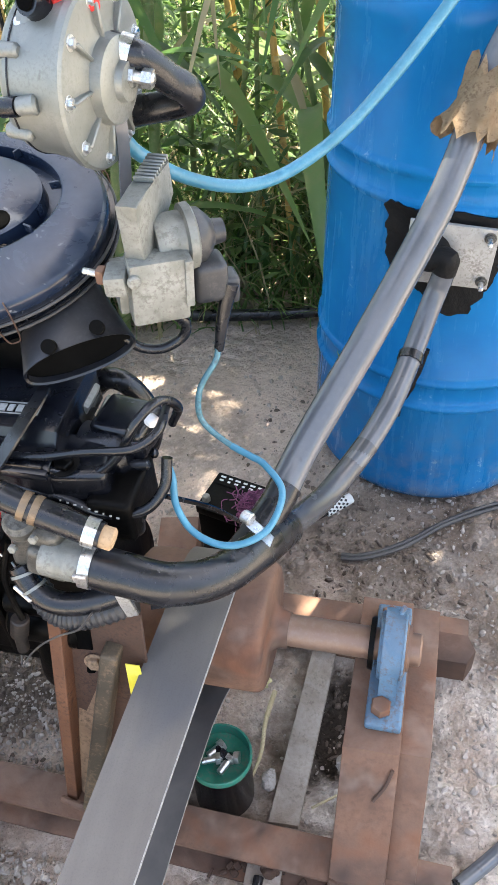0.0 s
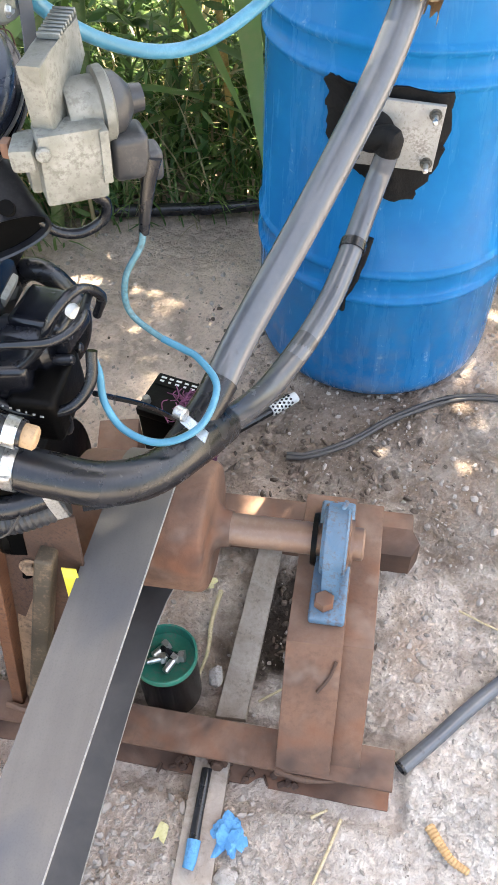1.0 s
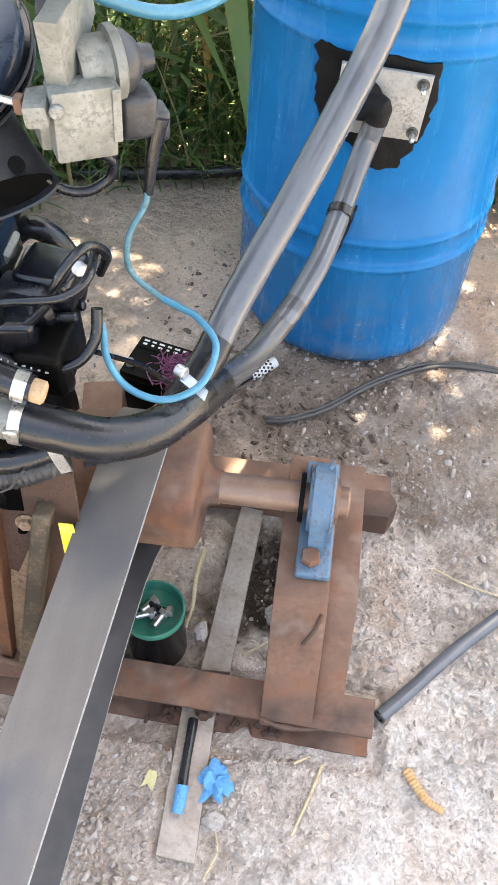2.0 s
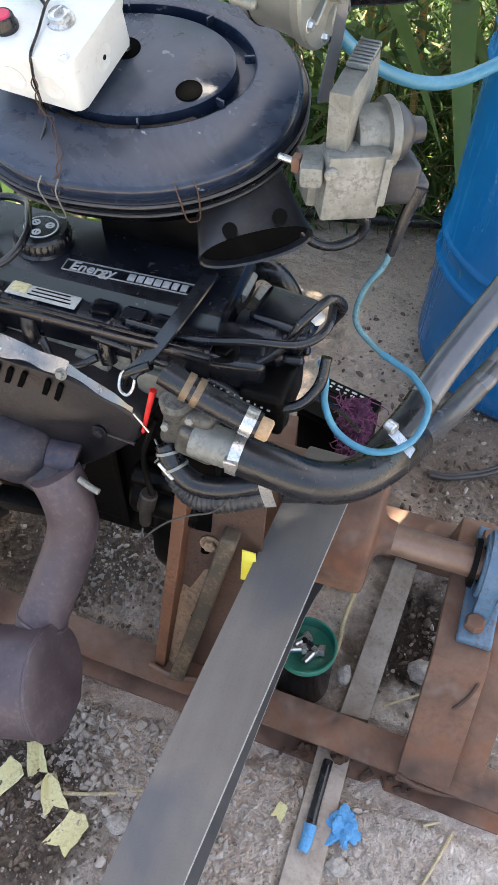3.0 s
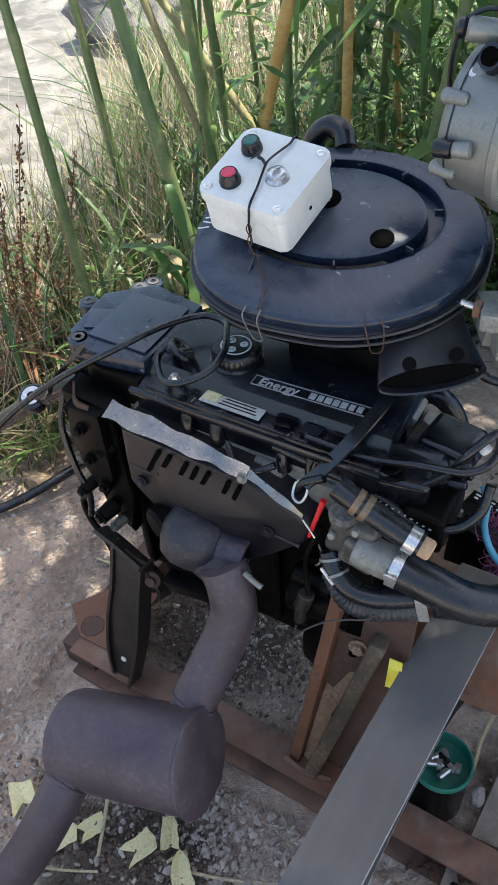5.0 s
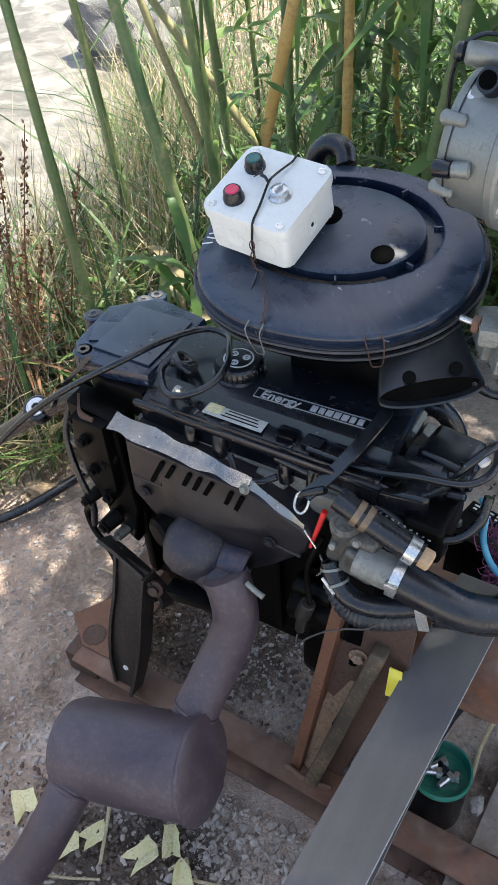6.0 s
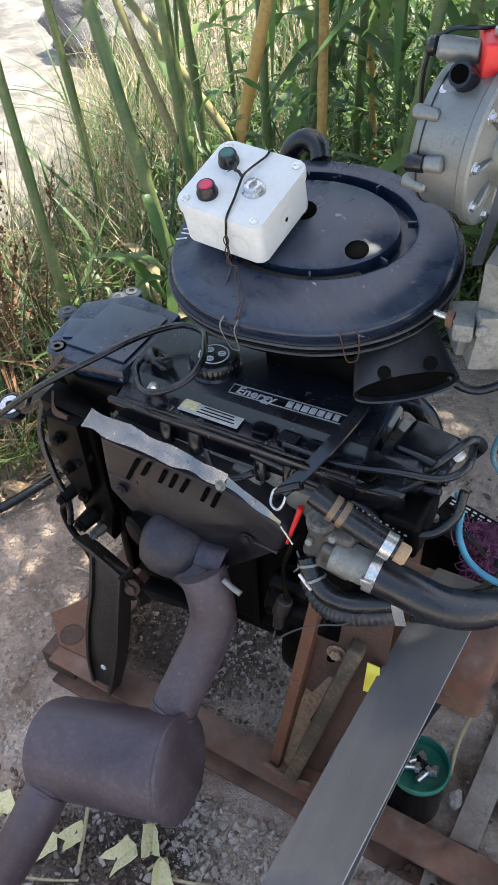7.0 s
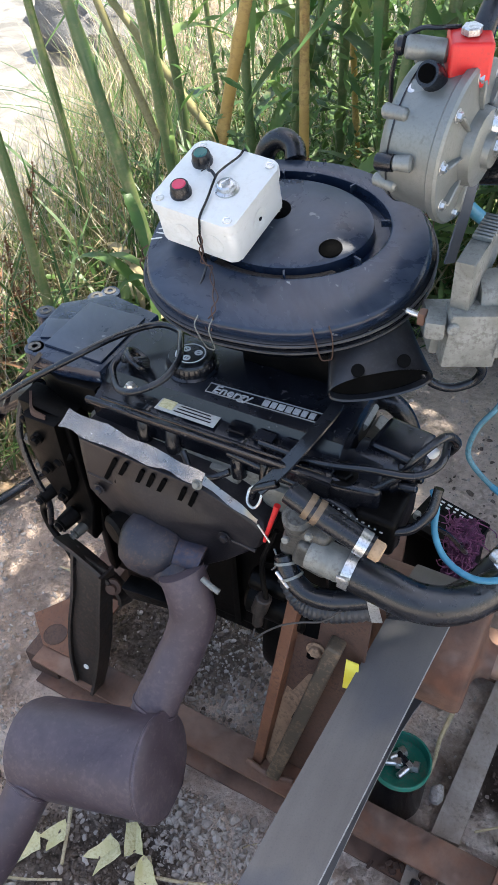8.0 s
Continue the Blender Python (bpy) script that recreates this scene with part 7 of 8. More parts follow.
for i, (x, y, a) in enumerate(((-0.226, 0.690, 0.4), (-0.200, 0.686, 1.1), (-0.208, 0.704, -0.5), (-0.196, 0.700, 0.1), (-0.222, 0.708, 0.9))):
    x, y = x + TX + 0.212, y + TY - 0.694
    u = Vector((math.cos(a), math.sin(a), 0.15 * (i % 2)))
    bm = B()
    cyl(bm, Vector((x, y, 0.132)) - u * 0.016, Vector((x, y, 0.132)) + u * 0.010, 0.0055 + 0.001 * (i % 3), seg=12)
    lathe(bm, Vector((x, y, 0.132)) + u * 0.008, u, [(0, 0), (0.0105, 0), (0.0105, 0.009), (0, 0.0095)], 6)
    m = M_RUBBER if i == 2 else M_CHROME
    thing("loose_bolt", bm, m, (x, y, 0.125), "loose black hexagon bolt" if i == 2 else "loose bright hexagon bolt lying in the tin", "bolt", "bolts in the tin")


def plank(name, corners, z, t, label):
    bm = B()
    prism(bm, corners, Matrix.Translation((0, 0, z)), t, 0.003)
    bmesh.ops.subdivide_edges(bm, edges=[e for e in bm.edges if e.calc_length() > 0.1], cuts=6)
    for v in bm.verts:
        v.co.z += 0.003 * noise.noise(v.co * 18)
    x, y = corners[0]
    return thing(name, bm, M_WOOD, (x, y, z), label, "board")


plank("board", [(-0.150, 0.665), (-0.098, 0.668), (-0.082, 1.01), (-0.128, 1.015)], -0.006, 0.016, "weathered grey board half sunk in the dirt")
plank("board", [(-0.168, 0.362), (-0.106, 0.358), (-0.112, 0.61), (-0.170, 0.61)], -0.006, 0.018, "short weathered grey board under the rail")
bm = tube(B(), [(-0.146, 0.575, 0.018), (-0.146, 0.50, 0.017), (-0.145, 0.462, 0.018)], 0.009, 10, 5, rough=0.002)
brush = thing("old_brush", bm, M_RUBBER, (-0.146, 0.52, 0.012), "black-handled brush with a blue end on the board", "brush")
bm = tube(B(), [(-0.145, 0.466, 0.019), (-0.145, 0.44, 0.018), (-0.147, 0.425, 0.016)], 0.011, 12, 5, r_end=0.009)
part("blue_end", bm, M_CLOTH, brush, "light-blue brush end")


def crumpled(name, c, size, material, label, category, seed, lump=0.5, knit=0.0):
    bm = B()
    bmesh.ops.create_icosphere(bm, subdivisions=4, radius=1.0)
    for v in bm.verts:
        p = v.co.copy()
        k = 1 + lump * noise.noise(p * 1.7 + Vector((seed, 0, 0))) + lump * 0.6 * abs(noise.noise(p * 4.1 + Vector((0, seed, 0))))
        v.co = Vector(c) + Vector((p.x * size[0] * k, p.y * size[1] * k, p.z * size[2] * k))
        v.co += p * knit * (noise.noise(v.co * 90) + 0.6 * noise.noise(v.co * 190))
    return thing(name, bm, material, (c[0], c[1], c[2] - size[2] * 0.7), label, category)


crumpled("rag", (-0.094, 0.482, 0.011), (0.020, 0.024, 0.011), M_CLOTH, "crumpled light-blue rag beside the board", "rag", 2.0, 0.8, 0.006)
crumpled("stone", (-0.087, 0.425, 0.008), (0.016, 0.014, 0.009), M_STONE, "pale flat stone beside the rag", "stone", 5.0, 0.3)
crumpled("stone", (-0.162, 0.735, 0.012), (0.012, 0.019, 0.010), M_STONE, "pale rounded stone beside the board", "stone", 7.0, 0.25)
crumpled("stone", (-0.445, 0.365, 0.008), (0.020, 0.015, 0.011), M_STONE, "pale stone among yellow leaves", "stone", 8.0, 0.3)
crumpled("stone", (-0.02, 0.80, -0.012), (0.030, 0.022, 0.018), M_STONE, "brown stone in the darkened hollow", "stone", 12.0, 0.35)
crumpled("stone", (0.01, 0.87, -0.015), (0.026, 0.020, 0.016), M_STONE, "brown stone in the darkened hollow", "stone", 13.0, 0.35)
crumpled("knit_cloth", (-0.280, 1.205, 0.165), (0.036, 0.045, 0.028), M_PURPLE, "purple knitted cloth bundled on the battery", "cloth", 3.0, 0.4, 0.010)
crumpled("knit_cloth", (-0.268, 1.165, 0.11), (0.030, 0.028, 0.055), M_PURPLE, "purple knitted cloth hanging down the battery", "cloth", 4.0, 0.4, 0.010)
rnd = random.Random(31)
bm = B()
for k in range(170):
    c = Vector((-0.282 + rnd.gauss(0, 0.014), 1.205 + rnd.gauss(0, 0.016), 0.182 + rnd.uniform(-0.012, 0.010)))
    if k % 3 == 0:
        c = Vector((-0.270 + rnd.gauss(0, 0.010), 1.152 + rnd.gauss(0, 0.006), 0.12 + rnd.uniform(-0.04, 0.05)))
    a = rnd.uniform(0, 6.3)
    u, w = Vector((math.cos(a), math.sin(a), rnd.uniform(-0.4, 0.4))), Vector((-math.sin(a), math.cos(a), rnd.uniform(-0.5, 0.5)))
    tube(bm, [c + u * 0.024 * math.cos(t) + w * 0.010 * math.sin(t * 1.5) for t in (0, 0.9, 1.8, 2.7, 3.6, 4.5)], 0.0011, 5, 3)
thing("loose_yarn", bm, mat("plum_yarn", (0.14, 0.035, 0.085), (0.30, 0.10, 0.20), (0.05, 0.012, 0.035), 90, 300, (0.8, 0.95), 0.0, 0.6, 0.002), (-0.305, 1.21, 0.16), "loose loops of plum-coloured yarn on the battery", "yarn")
crumpled("leaf_scrap", (-0.215, 0.922, 0.006), (0.014, 0.011, 0.005), M_YELLOW, "curled yellow leaf scrap", "leaf", 9.0, 0.8)

battery = empty("battery", (-0.335, 1.235, 0.0), "black car battery standing behind the drum", "battery")
rot = Matrix.Rotation(radians(-14), 3, "Z")
bm = box(B(), (-0.325, 1.245, 0.068), (0.145, 0.105, 0.136), rot, 0.006)
part("battery_case", bm, M_BLACK, battery)
bm = box(B(), (-0.325, 1.245, 0.146), (0.149, 0.109, 0.022), rot, 0.005)
top = part("battery_top", bm, M_BLACK, battery)
bm = box(B(), Vector((-0.325, 1.245, 0.158)) + rot @ Vector((-0.01, 0.034, 0)), (0.115, 0.028, 0.004), rot, 0.001)
label_strip = part("label_strip", bm, M_BLACK, battery)
for k in range(6):
    for row, w in ((0.041, 0.012), (0.031, 0.009)):
        bm = box(B(), Vector((-0.325, 1.245, 0.1605)) + rot @ Vector((-0.056 + 0.0175 * k, row, 0)), (w - 0.003 * (k % 2), 0.0045, 0.0012), rot, 0.0002, 1)
        part("print_bar", bm, M_PRINT, label_strip)
for s in (-0.06, 0.06):
    bm = cyl(B(), Vector((-0.325, 1.245, 0.155)) + rot @ Vector((s, -0.03, 0)), Vector((-0.325, 1.245, 0.172)) + rot @ Vector((s, -0.03, 0)), 0.009, 0.008, 16)
    part("terminal", bm, M_ALU_DIRTY, battery)
bm = tube(B(), [(-0.30, 0.84, 0.62), (-0.27, 0.93, 0.50), (-0.25, 1.02, 0.36), (-0.26, 1.12, 0.24), (-0.285, 1.195, 0.172)], 0.004, 8, 8)
thing("battery_lead", bm, M_RUBBER, (-0.27, 1.0, 0.4), "black lead running down to the battery", "cable")
bm = box(B(), (-0.425, 1.13, 0.075), (0.08, 0.10, 0.16), Matrix.Rotation(0.2, 3, "Z"), 0.004)
thing("steel_box_section", bm, M_RUST, (-0.425, 1.13, 0.0), "rusty steel box section standing beside the battery", "box section")

# tool handle with a diamond grip
hx = Vector((-0.130, 1.384, 0.018))
hd = Vector((0.72, 0.66, 0.05)).normalized()
bm = tube(B(), [hx - hd * 0.16, hx - hd * 0.05, hx], 0.010, 14, 5)
tool = thing("tool_handle", bm, M_RUBBER, hx - hd * 0.05, "black and white tool handle on the dirt", "tool")
bm = tube(B(), [hx - hd * 0.035, hx - hd * 0.005, hx + hd * 0.020, hx + hd * 0.034], 0.0138, 18, 5, r_end=0.012)
grip = part("white_grip", bm, M_PRINT, tool, "white grip with black squares")
for i in range(6):
    for k in range(9):
        a = 2 * math.pi * (k + 0.5 * (i % 2)) / 9
        s0 = hd.cross(Vector((0, 0, 1))).normalized()
        w = s0 * math.cos(a) + hd.cross(s0) * math.sin(a)
        if w.z < -0.3:
            continue
        bm = box(B(), hx - hd * (0.030 - 0.009 * i) + w * 0.0137, (0.0052, 0.0052, 0.0012), place((0, 0, 0), hd + hd.cross(w), w.cross(hd + hd.cross(w))).to_3x3(), 0, 1)
        part("grip_square", bm, M_RUBBER, grip)

bm = B()
for o in (-0.0045, 0.0045):
    tube(bm, [(-0.105, 1.245 + o, 0.008), (-0.06, 1.250 + o, 0.011), (0.02, 1.295 + o * 1.3, 0.010), (0.11, 1.375 + o, 0.010), (0.20, 1.435 + o * 1.5, 0.010), (0.27, 1.464 + o, 0.009), (0.36, 1.47 + o, 0.009), (0.55, 1.45 + o, 0.008)], 0.0050, 10, 10, rough=0.0012)
thing("ground_cable", bm, M_BELT_DARK, (0.1, 1.36, 0.0), "dusty dark cable lying on the dirt by the barrel", "cable")
bm = tube(B(), [(0.168, 0.627, 0.012), (0.215, 0.675, 0.013), (0.27, 0.735, 0.014), (0.33, 0.795, 0.014), (0.45, 0.90, 0.012), (0.62, 1.0, 0.012)], 0.0125, 16, 8)
stick = thing("pipe_offcut", bm, M_HOSE, (0.25, 0.71, 0.0), "grey plastic pipe lying on the chalky dirt", "pipe")
bm = lathe(B(), (0.1665, 0.6255, 0.012), (-0.70, -0.71, 0), [(0.0125, -0.003), (0.0128, 0.001), (0.0095, 0.001), (0.0095, -0.01), (0, -0.01)], 16)
part("open_end", bm, M_RUBBER, stick)
bm = B()
husk = [(0.215, 0.545, 0.008), (0.232, 0.520, 0.012), (0.25, 0.50, 0.012), (0.275, 0.488, 0.009)]
tube(bm, husk, 0.008, 10, 10, r_end=0.005, ribs=0.0012)
thing("dry_husk", bm, mat("orange_husk", (0.46, 0.26, 0.11), (0.55, 0.36, 0.18), (0.3, 0.16, 0.07), 40, 200, (0.7, 0.9)), (0.245, 0.51, 0.0), "curled orange-brown dry husk", "husk")
bm = B()
prism(bm, [(-0.013, -0.034), (0.012, -0.034), (0.014, 0.028), (-0.006, 0.032)], place((-0.333, 0.688, 0.390), (0.95, 0.1, 0.1), (0.2, 0.18, 0.95)), 0.003, 0.0008)
thing("yellow_scrap", bm, M_BRIGHT_YELLOW, (-0.325, 0.70, 0.36), "bright yellow plastic scrap caught behind the post", "scrap")
bm = tube(B(), [(-0.185, 0.905, 0.008), (-0.190, 0.84, 0.010), (-0.186, 0.78, 0.010), (-0.196, 0.72, 0.008)], 0.005, 8, 6, r_end=0.003)
thing("straw", bm, M_STRAW, (-0.19, 0.8, 0.0), "pale yellow dry stalk beside the board", "stalk", "dry stalks")

for pts, r in (
    ([(-0.80, 0.475, 0.006), (-0.755, 0.40, 0.007), (-0.715, 0.32, 0.006)], 0.0045),
    ([(-0.574, 0.372, 0.006), (-0.50, 0.395, 0.008), (-0.42, 0.43, 0.007), (-0.36, 0.46, 0.006)], 0.0035),
    ([(-0.60, 0.37, 0.010), (-0.58, 0.40, 0.012), (-0.565, 0.378, 0.007)], 0.003),
    ([(0.078, 0.535, 0.004), (0.06, 0.48, 0.005), (0.038, 0.42, 0.004)], 0.003),
    ([(0.03, 0.53, 0.005), (0.055, 0.545, 0.007)], 0.003),
    ([(-0.92, 0.92, 0.008), (-1.02, 0.86, 0.007), (-1.12, 0.85, 0.006)], 0.004),
    ([(-0.48, 0.44, 0.004), (-0.43, 0.50, 0.006), (-0.36, 0.55, 0.005)], 0.0022),
    ([(-0.84, 0.24, 0.006), (-0.76, 0.27, 0.007), (-0.70, 0.30, 0.005)], 0.003),
    ([(-0.08, 0.70, 0.016), (-0.03, 0.74, 0.010), (0.0, 0.765, 0.0)], 0.0025),
    ([(0.26, 0.93, 0.004), (0.33, 0.90, 0.006), (0.42, 0.88, 0.004)], 0.0022),
    ([(-0.09, 0.34, 0.004), (-0.075, 0.38, 0.006), (-0.085, 0.42, 0.004)], 0.0022),
    ([(-0.34, 0.56, 0.004), (-0.36, 0.48, 0.005), (-0.44, 0.42, 0.004)], 0.002),
):
    bm = tube(B(), pts, r, 7, 6, r_end=r * 0.7)
    thing("straw", bm, M_STRAW, pts[1], "pale dry stalk lying on the dirt", "stalk", "dry stalks")


def torn_sheet(x, y, w, d, turn, fold, seed):
    """A torn, folded piece of stiff yellow sheet."""
    w, d = w * 0.85, d * 0.85
    rnd = random.Random(seed)
    bm = B()
    m = Matrix.Translation((x, y, gz(x, y) + 0.004)) @ Matrix.Rotation(turn, 4, "Z")
    front = [(-w * rnd.uniform(0.7, 1.1), -d * rnd.uniform(0.8, 1.1)), (0.0, -d * rnd.uniform(0.3, 0.8)), (w * rnd.uniform(0.7, 1.1), -d * rnd.uniform(0.8, 1.2))]
    back = [(-w * rnd.uniform(0.5, 1.1), d * rnd.uniform(0.6, 1.1)), (w * 0.1, d * rnd.uniform(0.9, 1.2)), (w * rnd.uniform(0.6, 1.1), d * rnd.uniform(0.4, 1.0))]
    heights = (rnd.uniform(0.2, 1.0) * fold, 0.002, rnd.uniform(0.4, 1.0) * fold)
    a = [bm.verts.new(m @ Vector((u, v, h))) for (u, v), h in zip(front, heights)]
    b = [bm.verts.new(m @ Vector((u, v, h + 0.006))) for (u, v), h in zip(back, heights)]
    for k in range(2):
        bm.faces.new((a[k], a[k + 1], b[k + 1], b[k]))
    bmesh.ops.subdivide_edges(bm, edges=bm.edges[:], cuts=3, use_grid_fill=True)
    for v in bm.verts:
        v.co += Vector((noise.noise(v.co * 60), noise.noise(v.co * 60 + Vector((5, 0, 0))), noise.noise(v.co * 50 + Vector((0, 7, 0))))) * 0.004
    bmesh.ops.solidify(bm, geom=bm.faces[:], thickness=0.0008)
    thing("torn_sheet", bm, M_YELLOW, (x, y, gz(x, y)), "torn pale-yellow folded sheet scrap on the dark dirt", "scrap", "yellow scraps")


for args in ((-0.622, 0.415, 0.024, 0.034, 0.5, 0.012, 1), (-0.655, 0.368, 0.026, 0.036, -0.4, 0.014, 2), (-0.570, 0.368, 0.027, 0.038, 0.7, 0.010, 3), (-0.757, 0.352, 0.024, 0.032, -0.5, 0.012, 4), (-0.800, 0.318, 0.028, 0.036, -0.6, 0.010, 5), (-0.515, 0.322, 0.030, 0.042, -0.3, 0.008, 6), (-0.880, 0.462, 0.022, 0.038, 0.2, 0.016, 7), (-0.910, 0.335, 0.032, 0.036, 0.9, 0.010, 8), (-0.20, 0.47, 0.012, 0.018, -0.3, 0.004, 9)):
    torn_sheet(*args)
bm = tube(B(), [(-0.75, 2.02, 0.03), (-0.45, 2.06, 0.035), (-0.20, 2.10, 0.05), (0.05, 2.14, 0.05), (0.4, 2.12, 0.03)], 0.018, 12, 8)
thing("black_pipe", bm, M_RUBBER, (-0.3, 2.08, 0.0), "black plastic pipe half hidden in the grass", "pipe")
bm = tube(B(), [(-1.75, 0.62, 0.02), (-1.45, 0.82, 0.02), (-1.30, 1.05, 0.06), (-1.25, 1.25, 0.05)], 0.012, 12, 8)
thing("black_pipe", bm, M_RUBBER, (-1.4, 0.9, 0.0), "thin black pipe along the grass edge", "pipe")
crumpled("card_scrap", (-1.394, 0.972, 0.022), (0.042, 0.020, 0.015), M_CARD, "curled brown card scrap at the grass edge", "scrap", 23.0, 0.6)
crumpled("plastic_bundle", (0.56, 2.05, 0.06), (0.10, 0.09, 0.06), mat("faded_pink_plastic", (0.45, 0.25, 0.30), (0.6, 0.42, 0.44), (0.7, 0.68, 0.66), 12, 120, (0.5, 0.7)), "faded pink plastic bundle behind the barrel", "bundle", 15.0, 0.6)
crumpled("boulder", (-3.35, 4.15, -0.02), (0.40, 0.32, 0.24), mat("dark_grey_rock", (0.15, 0.145, 0.14), (0.24, 0.235, 0.225), (0.09, 0.085, 0.08), 7, 90, (0.85, 0.95), 0.0, 0.6, 0.01), "dark grey boulder at the water's edge", "boulder", 21.0, 0.35)

# ---- plants ----


def blade_verts(verts, faces, base, height, width, lean, bend, segs=4):
    """One grass blade or long leaf: a folded, tapering, drooping strip."""
    side = Vector((-lean.y, lean.x, 0)).normalized() if lean.length > 1e-6 else Vector((1, 0, 0))
    k0 = len(verts)
    for i in range(segs + 1):
        t = i / segs
        p = base + Vector((0, 0, height * (t - bend * t * t * 0.55))) + lean * (t * t * (0.6 + bend))
        w = width * (0.55 + 0.9 * t) * (1 - t) ** 0.8 if t < 1 else 0.0
        w = max(w, width * 0.04)
        verts += [tuple(p - side * w), tuple(p + side * w)]
    for i in range(segs):
        a = k0 + 2 * i
        faces.append((a, a + 1, a + 3, a + 2))


def blades_object(name, spots, material, label, category):
    verts, faces = [], []
    for s in spots:
        blade_verts(verts, faces, *s)
    me = bpy.data.meshes.new(name)
    me.from_pydata(verts, [], faces)
    me.shade_smooth()
    me.materials.append(material)
    return tagged(new(name, me), label, category, kind="stuff")


def in_grass(x, y, inset=0.0):
    return y > edge_of_grass(x) + inset + 0.06 * noise.noise((x * 5, y * 5, 2.0)) and gz(x, y) > -0.07


def grass_spots(n, lo, hi, width, spread, bend, y_lo=0.2, y_hi=5.5, x_lo=-3.4, x_hi=1.6, inset=0.0, near=True):
    out = []
    while len(out) < n:
        x, y = random.uniform(x_lo, x_hi), random.uniform(y_lo, y_hi)
        if not in_grass(x, y, inset):
            continue
        if near and random.random() > 1.2 / (0.6 + max(y - edge_of_grass(x), 0)):
            continue
        if (x - 0.04) ** 2 + (y - 1.70) ** 2 < 0.10 or (hi > 0.9 and x < -1.45 - 0.3 * (y - 1.2) and random.random() < 0.85):
            continue
        a = random.uniform(0, 2 * math.pi)
        h = random.uniform(lo, hi) * (0.7 + 0.6 * abs(noise.noise((x * 2, y * 2, 5.0))))
        l = h * random.uniform(0.2, 1.0) * spread
        if y + math.sin(a) * l < edge_of_grass(x + math.cos(a) * l) - 0.25:
            continue
        out.append((Vector((x, y, gz(x, y) - 0.01)), h, random.uniform(0.6, 1.3) * width, Vector((math.cos(a) * l, math.sin(a) * l, 0)), random.uniform(0.3, 1.0) * bend))
    return out


blades_object("grass", grass_spots(9500, 0.12, 0.40, 0.0062, 0.9, 1.1), M_LEAF, "dense fresh green grass along the dirt's edge", "grass")
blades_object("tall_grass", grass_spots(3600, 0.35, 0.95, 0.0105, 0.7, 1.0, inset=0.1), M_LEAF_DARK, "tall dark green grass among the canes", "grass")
blades_object("dry_grass", grass_spots(2300, 0.15, 0.75, 0.0050, 0.9, 1.0), M_DRY, "straw-coloured dry grass among the green", "grass")
blades_object("withered_weeds", grass_spots(1300, 0.10, 0.50, 0.0040, 0.9, 1.0, x_lo=-2.3, x_hi=-1.4, y_lo=0.6, y_hi=2.0, near=False), M_BROWN, "withered red-brown weeds on the bank", "weeds")
blades_object("dry_twigs", grass_spots(1700, 0.25, 0.85, 0.0020, 0.9, 0.4, x_lo=-2.9, x_hi=-1.1, y_lo=0.9, y_hi=3.6, near=False), M_TWIG, "thin bleached twigs and dead stems by the water", "weeds")

blades_object("seed_stalks", grass_spots(120, 0.55, 0.95, 0.0022, 0.25, 0.2, x_lo=-1.95, x_hi=-1.4, y_lo=0.9, y_hi=1.9, near=False), M_BROWN, "thin dark dried seed stalks by the water", "weeds")


def small_leaf_mesh(name, n, material, label, y_lo, y_hi, x_lo, x_hi, z_hi, size):
    """Small broad leaves on weeds, many in one mesh."""
    verts, faces = [], []
    count = 0
    while count < n:
        x, y = random.uniform(x_lo, x_hi), random.uniform(y_lo, y_hi)
        if not in_grass(x, y, 0.05) or noise.noise((x * 2.5, y * 2.5, 7.0)) < -0.12:
            continue
        if (x - 0.04) ** 2 + (y - 1.70) ** 2 < 0.11:
            continue
        count += 1
        z = gz(x, y) + random.random() ** 1.4 * z_hi * (1.0 if x > -1.2 else 0.3)
        e = Euler((random.uniform(-0.9, 0.9), random.uniform(-0.9, 0.9), random.uniform(0, 6.3))).to_matrix()
        s = size * random.uniform(0.5, 1.4)
        k = len(verts)
        for u, v, w in ((-1, 0, 0), (-0.3, 0.23, -0.05), (0.35, 0.19, -0.12), (1, 0, -0.35), (0.35, -0.19, -0.12), (-0.3, -0.23, -0.05), (0, 0, 0.04)):
            q = e @ Vector((u * s, v * s, w * s))
            verts.append((x + q.x, y + q.y, z + q.z))
        faces += [(k + i, k + (i + 1) % 6, k + 6) for i in range(6)]
    me = bpy.data.meshes.new(name)
    me.from_pydata(verts, [], faces)
    me.shade_smooth()
    me.materials.append(material)
    return tagged(new(name, me), label, "undergrowth", kind="stuff")


small_leaf_mesh("undergrowth", 17000, M_LEAF, "small-leaved green weeds under the canes", 1.2, 4.2, -1.75, 1.3, 1.0, 0.030)
# second layer of weeds: the shade below the canes is in its darker green
small_leaf_mesh("shaded_undergrowth", 7000, M_LEAF_DARK, "weeds under the canes with shade put into a darker green", 1.2, 4.2, -1.75, 1.3, 0.7, 0.034)
small_leaf_mesh("dry_litter", 3500, M_DRY, "dry leaf litter under the canes", 1.0, 5.2, -2.9, 1.3, 0.10, 0.022)

# canes: a jointed stalk with long arching leaves


